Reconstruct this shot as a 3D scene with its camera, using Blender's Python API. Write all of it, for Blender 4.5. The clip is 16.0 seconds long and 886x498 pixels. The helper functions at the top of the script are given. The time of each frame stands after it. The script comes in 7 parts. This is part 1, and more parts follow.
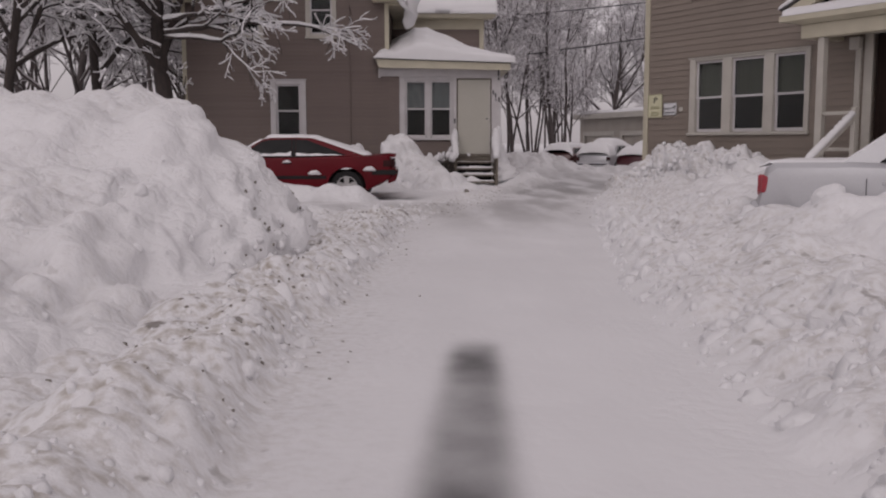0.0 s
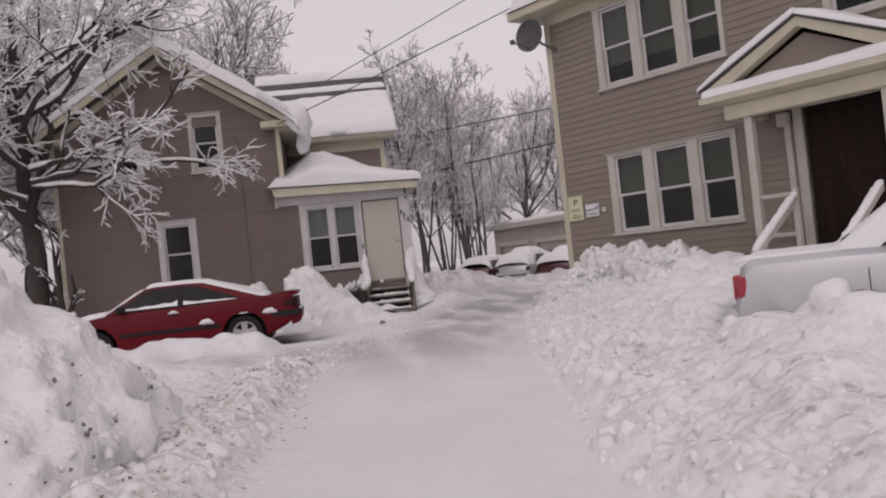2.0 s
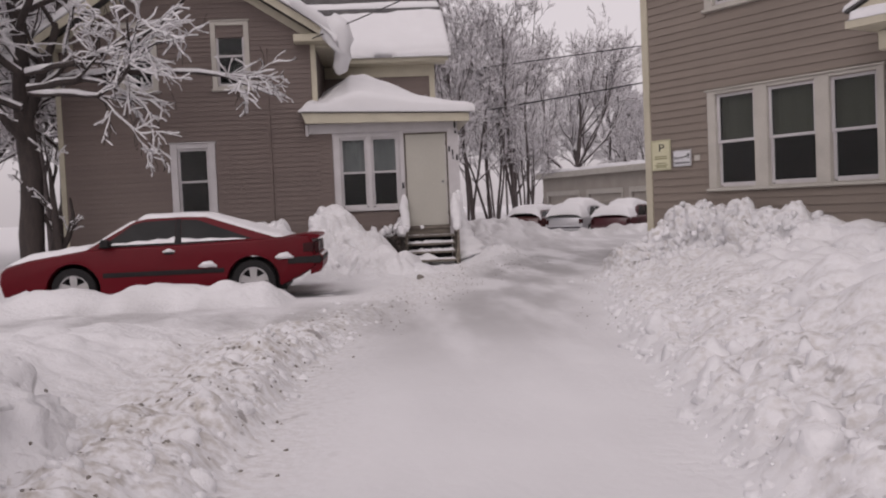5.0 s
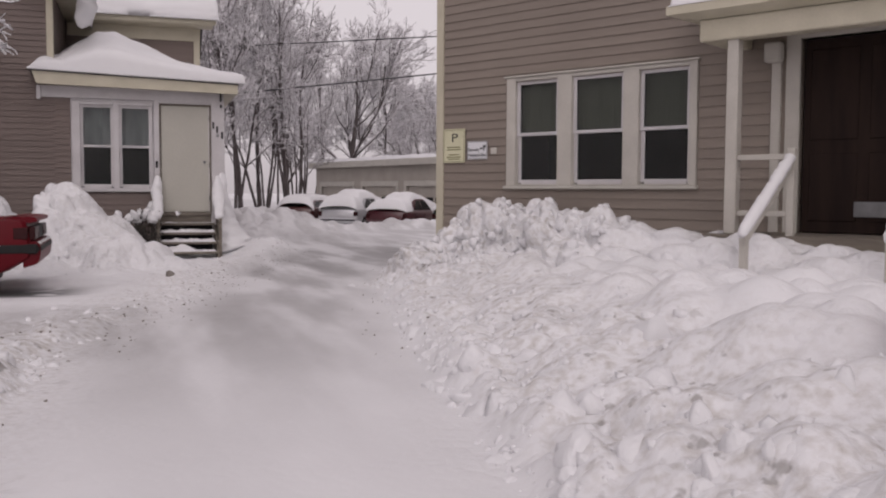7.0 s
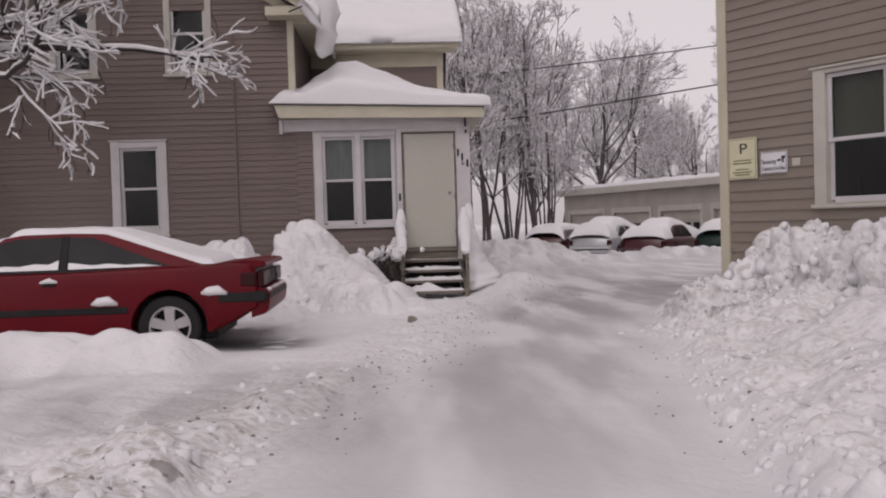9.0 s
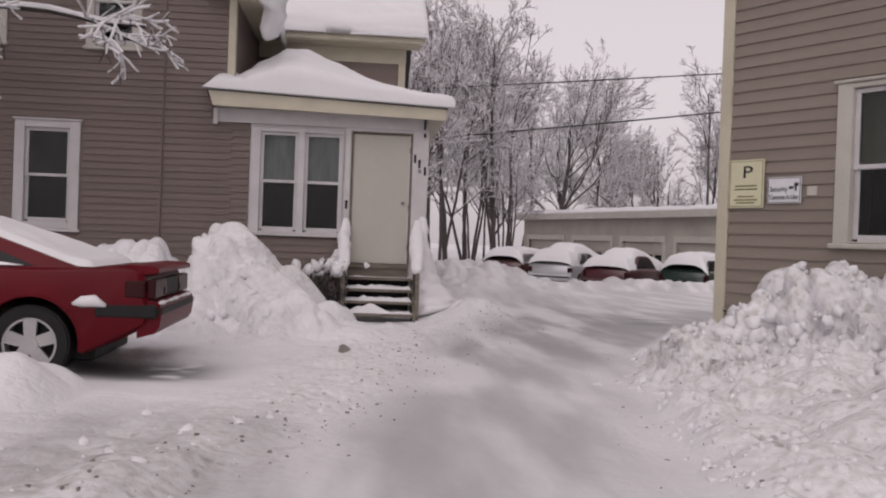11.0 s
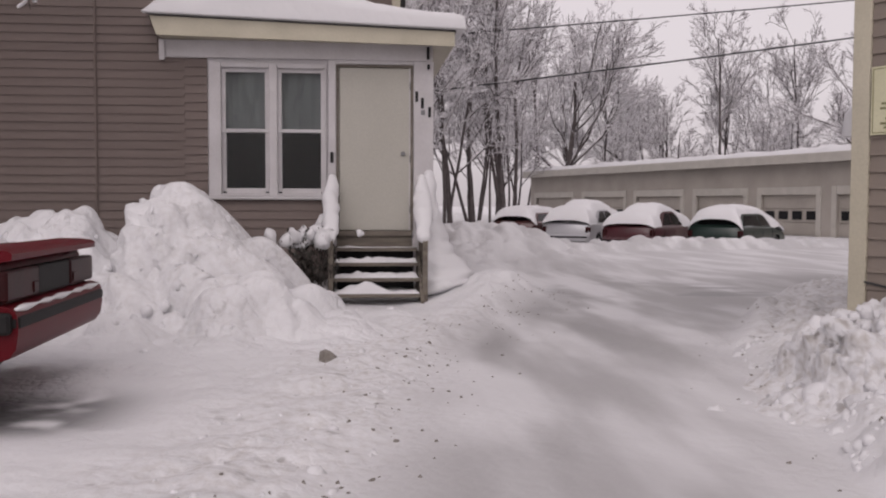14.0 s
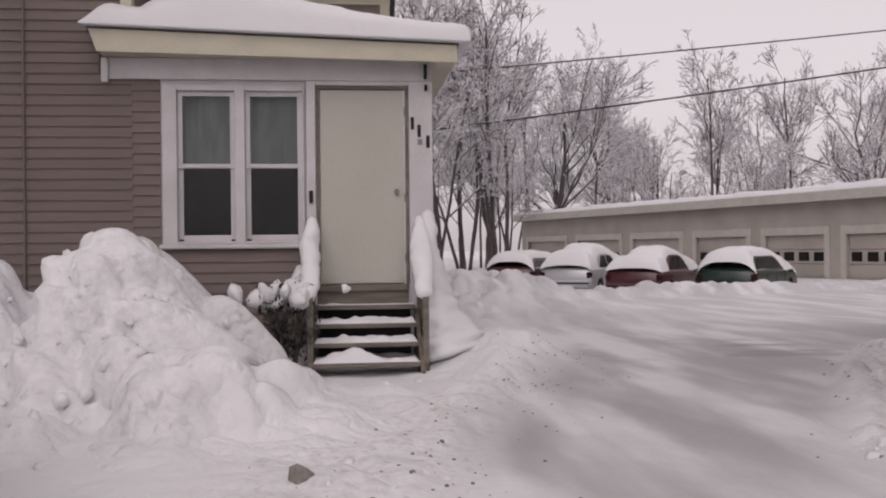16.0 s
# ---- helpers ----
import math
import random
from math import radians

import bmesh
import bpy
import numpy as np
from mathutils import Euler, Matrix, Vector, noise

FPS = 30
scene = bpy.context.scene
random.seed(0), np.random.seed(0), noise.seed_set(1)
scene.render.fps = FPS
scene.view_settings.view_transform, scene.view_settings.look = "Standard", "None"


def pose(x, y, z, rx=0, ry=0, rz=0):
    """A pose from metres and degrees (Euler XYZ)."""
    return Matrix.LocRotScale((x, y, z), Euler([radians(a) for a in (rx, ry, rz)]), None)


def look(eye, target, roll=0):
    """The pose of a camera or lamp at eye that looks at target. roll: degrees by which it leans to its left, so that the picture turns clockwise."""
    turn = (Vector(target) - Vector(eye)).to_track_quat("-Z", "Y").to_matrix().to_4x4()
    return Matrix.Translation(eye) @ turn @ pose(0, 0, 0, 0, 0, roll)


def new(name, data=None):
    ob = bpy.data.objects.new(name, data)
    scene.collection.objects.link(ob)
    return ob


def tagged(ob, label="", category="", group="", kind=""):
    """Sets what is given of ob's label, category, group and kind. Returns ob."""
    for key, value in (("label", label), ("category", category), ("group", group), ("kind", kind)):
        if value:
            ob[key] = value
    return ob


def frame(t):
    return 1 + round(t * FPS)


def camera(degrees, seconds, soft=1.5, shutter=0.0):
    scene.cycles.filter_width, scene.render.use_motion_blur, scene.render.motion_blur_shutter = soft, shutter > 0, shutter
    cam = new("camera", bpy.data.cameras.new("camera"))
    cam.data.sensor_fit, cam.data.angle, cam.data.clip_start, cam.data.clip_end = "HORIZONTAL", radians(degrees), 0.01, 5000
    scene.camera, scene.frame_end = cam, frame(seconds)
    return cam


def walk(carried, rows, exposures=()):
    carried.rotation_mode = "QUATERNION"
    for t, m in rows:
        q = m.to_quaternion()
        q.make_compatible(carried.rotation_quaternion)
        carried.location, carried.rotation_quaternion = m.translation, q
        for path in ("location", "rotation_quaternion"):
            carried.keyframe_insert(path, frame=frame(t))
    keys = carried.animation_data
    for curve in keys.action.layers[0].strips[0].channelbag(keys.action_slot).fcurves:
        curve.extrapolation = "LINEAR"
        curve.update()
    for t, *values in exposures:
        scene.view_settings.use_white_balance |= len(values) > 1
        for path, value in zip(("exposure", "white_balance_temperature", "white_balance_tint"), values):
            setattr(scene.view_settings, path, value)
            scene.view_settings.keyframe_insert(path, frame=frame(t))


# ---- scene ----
cam = camera(51.3, 16.0, soft=2.1)
PATH = [
    (0, (-1.815, -5.418, 1.212), (-1.773, -3.431, 0.983), -0.1),
    (0.3, (-1.771, -5.066, 1.213), (-1.726, -3.076, 1.018), 1.0),
    (0.5, (-1.729, -4.843, 1.215), (-1.594, -2.85, 1.121), -3.4),
    (1, (-1.665, -4.352, 1.231), (-1.529, -2.36, 1.12), -6.8),
    (1.5, (-1.654, -3.839, 1.241), (-1.443, -1.851, 1.184), -6.7),
    (2, (-1.586, -3.37, 1.276), (-1.361, -1.383, 1.297), -6.1),
    (2.5, (-1.599, -2.866, 1.274), (-1.477, -0.87, 1.264), -0.6),
    (3, (-1.559, -2.357, 1.276), (-1.379, -0.367, 1.202), -2.4),
    (3.5, (-1.565, -1.816, 1.281), (-1.396, 0.173, 1.15), -1.7),
    (4, (-1.561, -1.339, 1.304), (-1.35, 0.646, 1.175), -2.1),
    (4.2, (-1.546, -1.148, 1.308), (-1.426, 0.846, 1.21), -2.5),
    (6.5, (-1.231, 1.133, 1.29), (-0.939, 3.109, 1.196), -3.2),
    (7, (-1.181, 1.635, 1.29), (-0.567, 3.535, 1.169), 0.3),
    (7.5, (-1.131, 2.117, 1.314), (-1.017, 4.111, 1.199), -3.0),
    (8, (-1.079, 2.649, 1.31), (-1.005, 4.647, 1.249), -2.2),
    (10.3, (-0.817, 4.858, 1.289), (-0.677, 6.853, 1.245), -0.8),
    (10.5, (-0.789, 5.039, 1.287), (-0.631, 7.033, 1.264), -0.9),
    (11, (-0.773, 5.53, 1.271), (-0.586, 7.521, 1.257), 2.1),
    (11.5, (-0.698, 5.975, 1.256), (-0.378, 7.949, 1.245), -0.3),
    (12, (-0.669, 6.452, 1.245), (-0.417, 8.436, 1.211), -0.4),
    (12.5, (-0.647, 6.93, 1.253), (-0.387, 8.912, 1.202), 1.0),
    (13, (-0.619, 7.429, 1.239), (-0.454, 9.422, 1.213), 0.2),
    (13.5, (-0.633, 7.941, 1.22), (-0.352, 9.92, 1.14), 0.9),
    (14, (-0.644, 8.45, 1.222), (-0.459, 10.439, 1.127), 0.2),
    (14.5, (-0.644, 8.961, 1.242), (-0.348, 10.935, 1.126), 2.9),
    (15, (-0.658, 9.466, 1.225), (-0.373, 11.444, 1.134), 1.7),
    (15.5, (-0.698, 9.973, 1.227), (-0.414, 11.952, 1.165), 2.4),
    (16, (-0.633, 10.405, 1.243), (-0.418, 12.394, 1.246), -0.6),
]
walk(cam, [(t, look(e, g, r)) for t, e, g, r in PATH], exposures=[(0.0, -0.5, 6700, 18.5), (0.5, -0.42, 6700, 18.5), (1.5, -0.25, 6700, 18.5), (2.5, -0.12, 6700, 18.5), (6.5, -0.13, 6700, 18.5), (10.5, -0.09, 6700, 18.5), (16.0, -0.03, 6700, 18.5)])

# ---- world, sun, exposure ----
world = bpy.data.worlds.new("world")
scene.world = world
world.use_nodes = True
wn = world.node_tree
wn.nodes.clear()
w_out = wn.nodes.new("ShaderNodeOutputWorld")
w_sky = wn.nodes.new("ShaderNodeTexSky")
w_sky.sky_type = "NISHITA"
w_sky.sun_disc = False
w_sky.sun_elevation, w_sky.sun_rotation = radians(38), radians(200)
w_sky.dust_density, w_sky.ozone_density = 4.0, 0.5
w_grey = wn.nodes.new("ShaderNodeHueSaturation")
w_grey.inputs["Saturation"].default_value = 0.12
w_bg = wn.nodes.new("ShaderNodeBackground")
w_bg.inputs["Strength"].default_value = 0.05
w_cloud = wn.nodes.new("ShaderNodeBackground")
w_cloud.inputs["Color"].default_value = (1.0, 0.955, 0.985, 1)
w_cloud.inputs["Strength"].default_value = 0.51
w_add = wn.nodes.new("ShaderNodeAddShader")
wn.links.new(w_sky.outputs[0], w_grey.inputs["Color"])
wn.links.new(w_grey.outputs[0], w_bg.inputs["Color"])
wn.links.new(w_bg.outputs[0], w_add.inputs[0])
wn.links.new(w_cloud.outputs[0], w_add.inputs[1])
wn.links.new(w_add.outputs[0], w_out.inputs["Surface"])
sun_data = bpy.data.lights.new("sun", "SUN")
sun_data.energy, sun_data.angle, sun_data.color = 0.3, radians(30), (1.0, 0.95, 0.92)
sun = new("sun", sun_data)
sun.matrix_world = look((6, -14, 30), (0, 6, 0))


# ---- materials ----
def nodes_of(name):
    m = bpy.data.materials.new(name)
    m.use_nodes = True
    return m, m.node_tree, m.node_tree.nodes["Principled BSDF"]


def mat(name, c1, c2=None, rough=0.7, scale=8.0, fine=60.0, bump=0.15, metal=0.0, stretch=(1, 1, 1), spec=0.5, dist=0.01, rand=0.0, coat=0.0):
    """Two colours mixed by a broad noise, a fine noise for grain and bump, and a little chance per object."""
    m, nt, p = nodes_of(name)
    L = nt.links.new
    co = nt.nodes.new("ShaderNodeTexCoord")
    mp = nt.nodes.new("ShaderNodeMapping")
    mp.inputs["Scale"].default_value = stretch
    L(co.outputs["Object"], mp.inputs["Vector"])
    n1 = nt.nodes.new("ShaderNodeTexNoise")
    n1.inputs["Scale"].default_value, n1.inputs["Detail"].default_value = scale, 5
    n2 = nt.nodes.new("ShaderNodeTexNoise")
    n2.inputs["Scale"].default_value, n2.inputs["Detail"].default_value = fine, 4
    L(mp.outputs[0], n1.inputs["Vector"])
    L(mp.outputs[0], n2.inputs["Vector"])
    c2 = c2 or tuple(x * 0.75 for x in c1)
    mx = nt.nodes.new("ShaderNodeMixRGB")
    mx.inputs[1].default_value, mx.inputs[2].default_value = (*c1, 1), (*c2, 1)
    ramp = nt.nodes.new("ShaderNodeMapRange")
    ramp.inputs[1].default_value, ramp.inputs[2].default_value = 0.35, 0.7
    L(n1.outputs[0], ramp.inputs[0])
    L(ramp.outputs[0], mx.inputs[0])
    g = nt.nodes.new("ShaderNodeMixRGB")
    g.blend_type = "MULTIPLY"
    g.inputs[0].default_value = 0.35
    L(mx.outputs[0], g.inputs[1])
    r2 = nt.nodes.new("ShaderNodeMapRange")
    r2.inputs[3].default_value, r2.inputs[4].default_value = 0.55, 1.25
    L(n2.outputs[0], r2.inputs[0])
    L(r2.outputs[0], g.inputs[2])
    last = g
    if rand:
        oi = nt.nodes.new("ShaderNodeObjectInfo")
        r3 = nt.nodes.new("ShaderNodeMapRange")
        r3.inputs[3].default_value, r3.inputs[4].default_value = 1 - rand, 1 + rand
        L(oi.outputs["Random"], r3.inputs[0])
        h = nt.nodes.new("ShaderNodeMixRGB")
        h.blend_type = "MULTIPLY"
        h.inputs[0].default_value = 1
        L(g.outputs[0], h.inputs[1])
        L(r3.outputs[0], h.inputs[2])
        last = h
    L(last.outputs[0], p.inputs["Base Color"])
    p.inputs["Roughness"].default_value, p.inputs["Metallic"].default_value = rough, metal
    p.inputs["Specular IOR Level"].default_value = spec
    p.inputs["Coat Weight"].default_value = coat
    if bump:
        b = nt.nodes.new("ShaderNodeBump")
        b.inputs["Strength"].default_value, b.inputs["Distance"].default_value = bump, dist
        L(n2.outputs[0], b.inputs["Height"])
        L(b.outputs[0], p.inputs["Normal"])
    return m


SNOW = (0.75, 0.745, 0.76)


def snow_material(name, lumps=14.0, bump=0.5, dist=0.03, marks=False):
    """Snow with grain; with marks, the mesh's slush and dirt attributes bring in wet slush, asphalt and road dirt."""
    m, nt, p = nodes_of(name)
    L = nt.links.new
    co = nt.nodes.new("ShaderNodeTexCoord")
    n1 = nt.nodes.new("ShaderNodeTexNoise")
    n1.inputs["Scale"].default_value, n1.inputs["Detail"].default_value, n1.inputs["Roughness"].default_value = lumps, 5, 0.5
    n2 = nt.nodes.new("ShaderNodeTexNoise")
    n2.inputs["Scale"].default_value, n2.inputs["Detail"].default_value = 1.1, 4
    L(co.outputs["Object"], n1.inputs["Vector"])
    L(co.outputs["Object"], n2.inputs["Vector"])
    mx = nt.nodes.new("ShaderNodeMixRGB")
    mx.inputs[1].default_value, mx.inputs[2].default_value = (*SNOW, 1), (0.66, 0.655, 0.67, 1)
    L(n2.outputs[0], mx.inputs[0])
    last = mx.outputs[0]
    rough = 0.62
    b = nt.nodes.new("ShaderNodeBump")
    b.inputs["Strength"].default_value, b.inputs["Distance"].default_value = bump, dist
    # rounded granules with dark creases, in patches
    vo = nt.nodes.new("ShaderNodeTexVoronoi")
    vo.inputs["Scale"].default_value = lumps * 1.1
    wr = nt.nodes.new("ShaderNodeMixRGB")
    wr.blend_type = "ADD"
    wr.inputs[0].default_value = 0.09
    L(co.outputs["Object"], wr.inputs[1])
    L(n1.outputs["Color"], wr.inputs[2])
    L(wr.outputs[0], vo.inputs["Vector"])
    sq = nt.nodes.new("ShaderNodeMath")
    sq.operation = "POWER"
    sq.inputs[1].default_value = 2.0
    L(vo.outputs["Distance"], sq.inputs[0])
    n3 = nt.nodes.new("ShaderNodeTexNoise")
    n3.inputs["Scale"].default_value, n3.inputs["Detail"].default_value = 1.7, 2
    L(co.outputs["Object"], n3.inputs["Vector"])
    patch = nt.nodes.new("ShaderNodeMapRange")
    patch.inputs[1].default_value, patch.inputs[2].default_value = 0.40, 0.62
    patch.inputs[3].default_value, patch.inputs[4].default_value = -0.1, -0.85
    L(n3.outputs[0], patch.inputs[0])
    gran = nt.nodes.new("ShaderNodeMath")
    gran.operation = "MULTIPLY_ADD"
    L(sq.outputs[0], gran.inputs[0])
    L(patch.outputs[0], gran.inputs[1])
    L(n1.outputs[0], gran.inputs[2])
    L(gran.outputs[0], b.inputs["Height"])
    if marks:
        at = nt.nodes.new("ShaderNodeAttribute")
        at.attribute_name = "marks"
        sp = nt.nodes.new("ShaderNodeSeparateColor")
        L(at.outputs["Color"], sp.inputs[0])
        # road dirt: brown specks in the thrown snow
        nd = nt.nodes.new("ShaderNodeTexNoise")
        nd.inputs["Scale"].default_value, nd.inputs["Detail"].default_value = 15.0, 7
        L(co.outputs["Object"], nd.inputs["Vector"])
        rd = nt.nodes.new("ShaderNodeMapRange")
        rd.inputs[1].default_value, rd.inputs[2].default_value = 0.43, 0.70
        L(nd.outputs[0], rd.inputs[0])
        md = nt.nodes.new("ShaderNodeMath")
        md.operation = "MULTIPLY"
        L(rd.outputs[0], md.inputs[0])
        L(sp.outputs[1], md.inputs[1])
        m2 = nt.nodes.new("ShaderNodeMixRGB")
        m2.inputs[2].default_value = (0.34, 0.30, 0.255, 1)
        L(md.outputs[0], m2.inputs[0])
        L(last, m2.inputs[1])
        # sparse dark crumbs of soil
        nk = nt.nodes.new("ShaderNodeTexNoise")
        nk.inputs["Scale"].default_value, nk.inputs["Detail"].default_value = 7.0, 3
        mk = nt.nodes.new("ShaderNodeMapping")
        mk.inputs["Location"].default_value = (31, 17, 5)
        L(co.outputs["Object"], mk.inputs["Vector"])
        L(mk.outputs[0], nk.inputs["Vector"])
        rk = nt.nodes.new("ShaderNodeMapRange")
        rk.inputs[1].default_value, rk.inputs[2].default_value = 0.635, 0.69
        L(nk.outputs[0], rk.inputs[0])
        km = nt.nodes.new("ShaderNodeMath")
        km.operation = "MULTIPLY"
        km.use_clamp = True
        L(rk.outputs[0], km.inputs[0])
        L(sp.outputs[1], km.inputs[1])
        m2b = nt.nodes.new("ShaderNodeMixRGB")
        m2b.inputs[2].default_value = (0.13, 0.11, 0.095, 1)
        L(km.outputs[0], m2b.inputs[0])
        L(m2.outputs[0], m2b.inputs[1])
        m2 = m2b
        # slush: grey wet streaks along the lane
        mp = nt.nodes.new("ShaderNodeMapping")
        mp.inputs["Rotation"].default_value = (0, 0, radians(16))
        mp.inputs["Scale"].default_value = (1.5, 0.34, 1)
        L(co.outputs["Object"], mp.inputs["Vector"])
        ns = nt.nodes.new("ShaderNodeTexNoise")
        ns.inputs["Scale"].default_value, ns.inputs["Detail"].default_value, ns.inputs["Roughness"].default_value = 0.95, 3.5, 0.5
        L(mp.outputs[0], ns.inputs["Vector"])
        rs = nt.nodes.new("ShaderNodeMapRange")
        rs.interpolation_type = "SMOOTHSTEP"
        rs.inputs[1].default_value, rs.inputs[2].default_value = 0.34, 0.62
        rs.inputs[3].default_value = 0.10
        L(ns.outputs[0], rs.inputs[0])
        ms = nt.nodes.new("ShaderNodeMath")
        ms.operation = "MULTIPLY"
        L(rs.outputs[0], ms.inputs[0])
        L(sp.outputs[0], ms.inputs[1])
        m3 = nt.nodes.new("ShaderNodeMixRGB")
        m3.inputs[2].default_value = (0.29, 0.28, 0.28, 1)
        L(ms.outputs[0], m3.inputs[0])
        L(m2.outputs[0], m3.inputs[1])
        # bare wet asphalt
        m4 = nt.nodes.new("ShaderNodeMixRGB")
        m4.inputs[2].default_value = (0.10, 0.098, 0.10, 1)
        L(sp.outputs[2], m4.inputs[0])
        L(m3.outputs[0], m4.inputs[1])
        last = m4.outputs[0]
        rr = nt.nodes.new("ShaderNodeMapRange")
        rr.inputs[3].default_value, rr.inputs[4].default_value = 0.62, 0.33
        L(ms.outputs[0], rr.inputs[0])
        L(rr.outputs[0], p.inputs["Roughness"])
        # the packed lane is smooth
        inv = nt.nodes.new("ShaderNodeMapRange")
        inv.inputs[3].default_value, inv.inputs[4].default_value = bump, 0.12
        at2 = nt.nodes.new("ShaderNodeAttribute")
        at2.attribute_name = "packed"
        L(at2.outputs["Fac"], inv.inputs[0])
        L(inv.outputs[0], b.inputs["Strength"])
    else:
        p.inputs["Roughness"].default_value = rough
    L(last, p.inputs["Base Color"])
    L(b.outputs[0], p.inputs["Normal"])
    p.inputs["Specular IOR Level"].default_value = 0.25
    return m


def glass_material(name, tint=(0.9, 0.93, 0.92), clear=0.82):
    m, nt, p = nodes_of(name)
    nt.nodes.remove(p)
    L = nt.links.new
    out = nt.nodes["Material Output"]
    tr = nt.nodes.new("ShaderNodeBsdfTransparent")
    tr.inputs[0].default_value = tuple(x * clear for x in tint) + (1,)
    gl = nt.nodes.new("ShaderNodeBsdfGlossy")
    gl.inputs["Roughness"].default_value = 0.04
    fr = nt.nodes.new("ShaderNodeFresnel")
    fr.inputs[0].default_value = 1.33
    mx = nt.nodes.new("ShaderNodeMixShader")
    L(fr.outputs[0], mx.inputs[0])
    L(tr.outputs[0], mx.inputs[1])
    L(gl.outputs[0], mx.inputs[2])
    L(mx.outputs[0], out.inputs["Surface"])
    return m


M_GROUND = snow_material("ground snow", marks=True)
M_PILE = snow_material("piled snow", lumps=11, bump=0.65, dist=0.045, marks=True)
M_SNOW = snow_material("soft snow", lumps=6, bump=0.25, dist=0.02)
M_CLOD = snow_material("snow clods", lumps=20, bump=0.6, dist=0.02)
M_SIDING_A = mat("taupe clapboard paint", (0.178, 0.140, 0.126), (0.155, 0.122, 0.110), rough=0.6, scale=1.3, fine=45, bump=0.12, stretch=(0.6, 1, 6), rand=0.05, spec=0.3)
M_SIDING_B = mat("grey tan clapboard paint", (0.245, 0.205, 0.175), (0.218, 0.182, 0.155), rough=0.55, scale=1.2, fine=40, bump=0.1, stretch=(0.6, 1, 6), rand=0.05, spec=0.3)
M_WHITE = mat("white trim paint", (0.55, 0.53, 0.54), (0.48, 0.46, 0.465), rough=0.5, scale=3, fine=50, bump=0.1)
M_CREAM = mat("cream trim paint", (0.52, 0.48, 0.375), (0.45, 0.415, 0.32), rough=0.5, scale=3, fine=50, bump=0.1)
M_OFFWHITE = mat("off-white trim paint", (0.49, 0.465, 0.42), (0.43, 0.405, 0.365), rough=0.5, scale=3, fine=50, bump=0.1)
M_DOOR = mat("greenish beige door paint", (0.44, 0.425, 0.375), (0.41, 0.395, 0.345), rough=0.45, scale=1.2, fine=60, bump=0.05)
M_WOOD = mat("weathered grey wood", (0.20, 0.175, 0.14), (0.12, 0.10, 0.085), rough=0.8, scale=5, fine=70, bump=0.4, stretch=(0.4, 3, 3))
# brown wood taken near black: the entrance recess's shade is in the colour
M_DARKWOOD = mat("dark brown wood with recess shade", (0.028, 0.018, 0.015), (0.018, 0.012, 0.011), rough=0.6, spec=0.06, scale=2, fine=40, bump=0.15, stretch=(4, 4, 0.5))
M_SHINGLE = mat("dark roof shingle", (0.10, 0.095, 0.095), (0.06, 0.058, 0.06), rough=0.9, scale=6, fine=80, bump=0.5)
M_CONCRETE = mat("dark foundation", (0.10, 0.09, 0.08), (0.06, 0.055, 0.05), rough=0.9, scale=4, fine=40, bump=0.4)
M_GARAGE = mat("grey stucco wall", (0.41, 0.375, 0.335), (0.34, 0.31, 0.275), rough=0.8, scale=0.8, fine=20, bump=0.2)
M_BLIND = mat("olive roller blind", (0.15, 0.148, 0.115), (0.12, 0.118, 0.09), rough=0.8, scale=2, fine=120, bump=0.1)
M_CURTAIN = mat("grey lace curtain", (0.42, 0.42, 0.44), (0.27, 0.275, 0.29), rough=0.9, scale=5, fine=40, bump=0.3, stretch=(3, 1, 0.6))
# near-black lining for the rooms; indoor shade is put into the colour
M_ROOM = mat("room gloom near-black", (0.05, 0.046, 0.045), (0.03, 0.03, 0.03), rough=0.9, scale=2, fine=20, bump=0.1)
M_GLASS = glass_material("window glass")
M_BARK = mat("wet dark bark", (0.055, 0.042, 0.038), (0.032, 0.026, 0.025), rough=0.9, scale=6, fine=30, bump=0.6, stretch=(2, 2, 0.5), dist=0.02)
# distance haze is put into the far trees' colours; bark paler than M_BARK
M_FARBARK = mat("hazy grey brown far bark", (0.105, 0.088, 0.086), (0.07, 0.058, 0.058), rough=0.95, scale=3, fine=20, bump=0.3)
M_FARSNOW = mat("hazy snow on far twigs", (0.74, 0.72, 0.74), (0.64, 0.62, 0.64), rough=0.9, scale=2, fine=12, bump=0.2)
M_TWIGSNOW = mat("snow on twigs", (0.74, 0.73, 0.745), (0.66, 0.65, 0.665), rough=0.8, scale=4, fine=25, bump=0.3)
M_LEAF = mat("dark shrub leaves", (0.035, 0.035, 0.028), (0.055, 0.04, 0.035), rough=0.6, scale=12, fine=40, bump=0.2)
M_RED = mat("red car paint", (0.112, 0.0025, 0.008), (0.09, 0.002, 0.006), rough=0.42, scale=1.5, fine=90, bump=0.02, coat=0.03, spec=0.16)
M_MAROON = mat("maroon car paint", (0.075, 0.014, 0.02), (0.055, 0.012, 0.015), rough=0.35, scale=1.5, fine=90, bump=0.02, coat=0.4)
M_BROWN = mat("brown maroon car paint", (0.085, 0.028, 0.026), (0.065, 0.022, 0.02), rough=0.35, scale=1.5, fine=90, bump=0.02, coat=0.4)
M_GREEN = mat("dark green car paint", (0.008, 0.026, 0.020), (0.006, 0.020, 0.016), rough=0.35, scale=1.5, fine=90, bump=0.02, coat=0.4)
M_SILVER = mat("silver car paint", (0.52, 0.52, 0.54), (0.47, 0.47, 0.49), rough=0.38, scale=1.5, fine=120, bump=0.03, metal=0.35, coat=0.4)
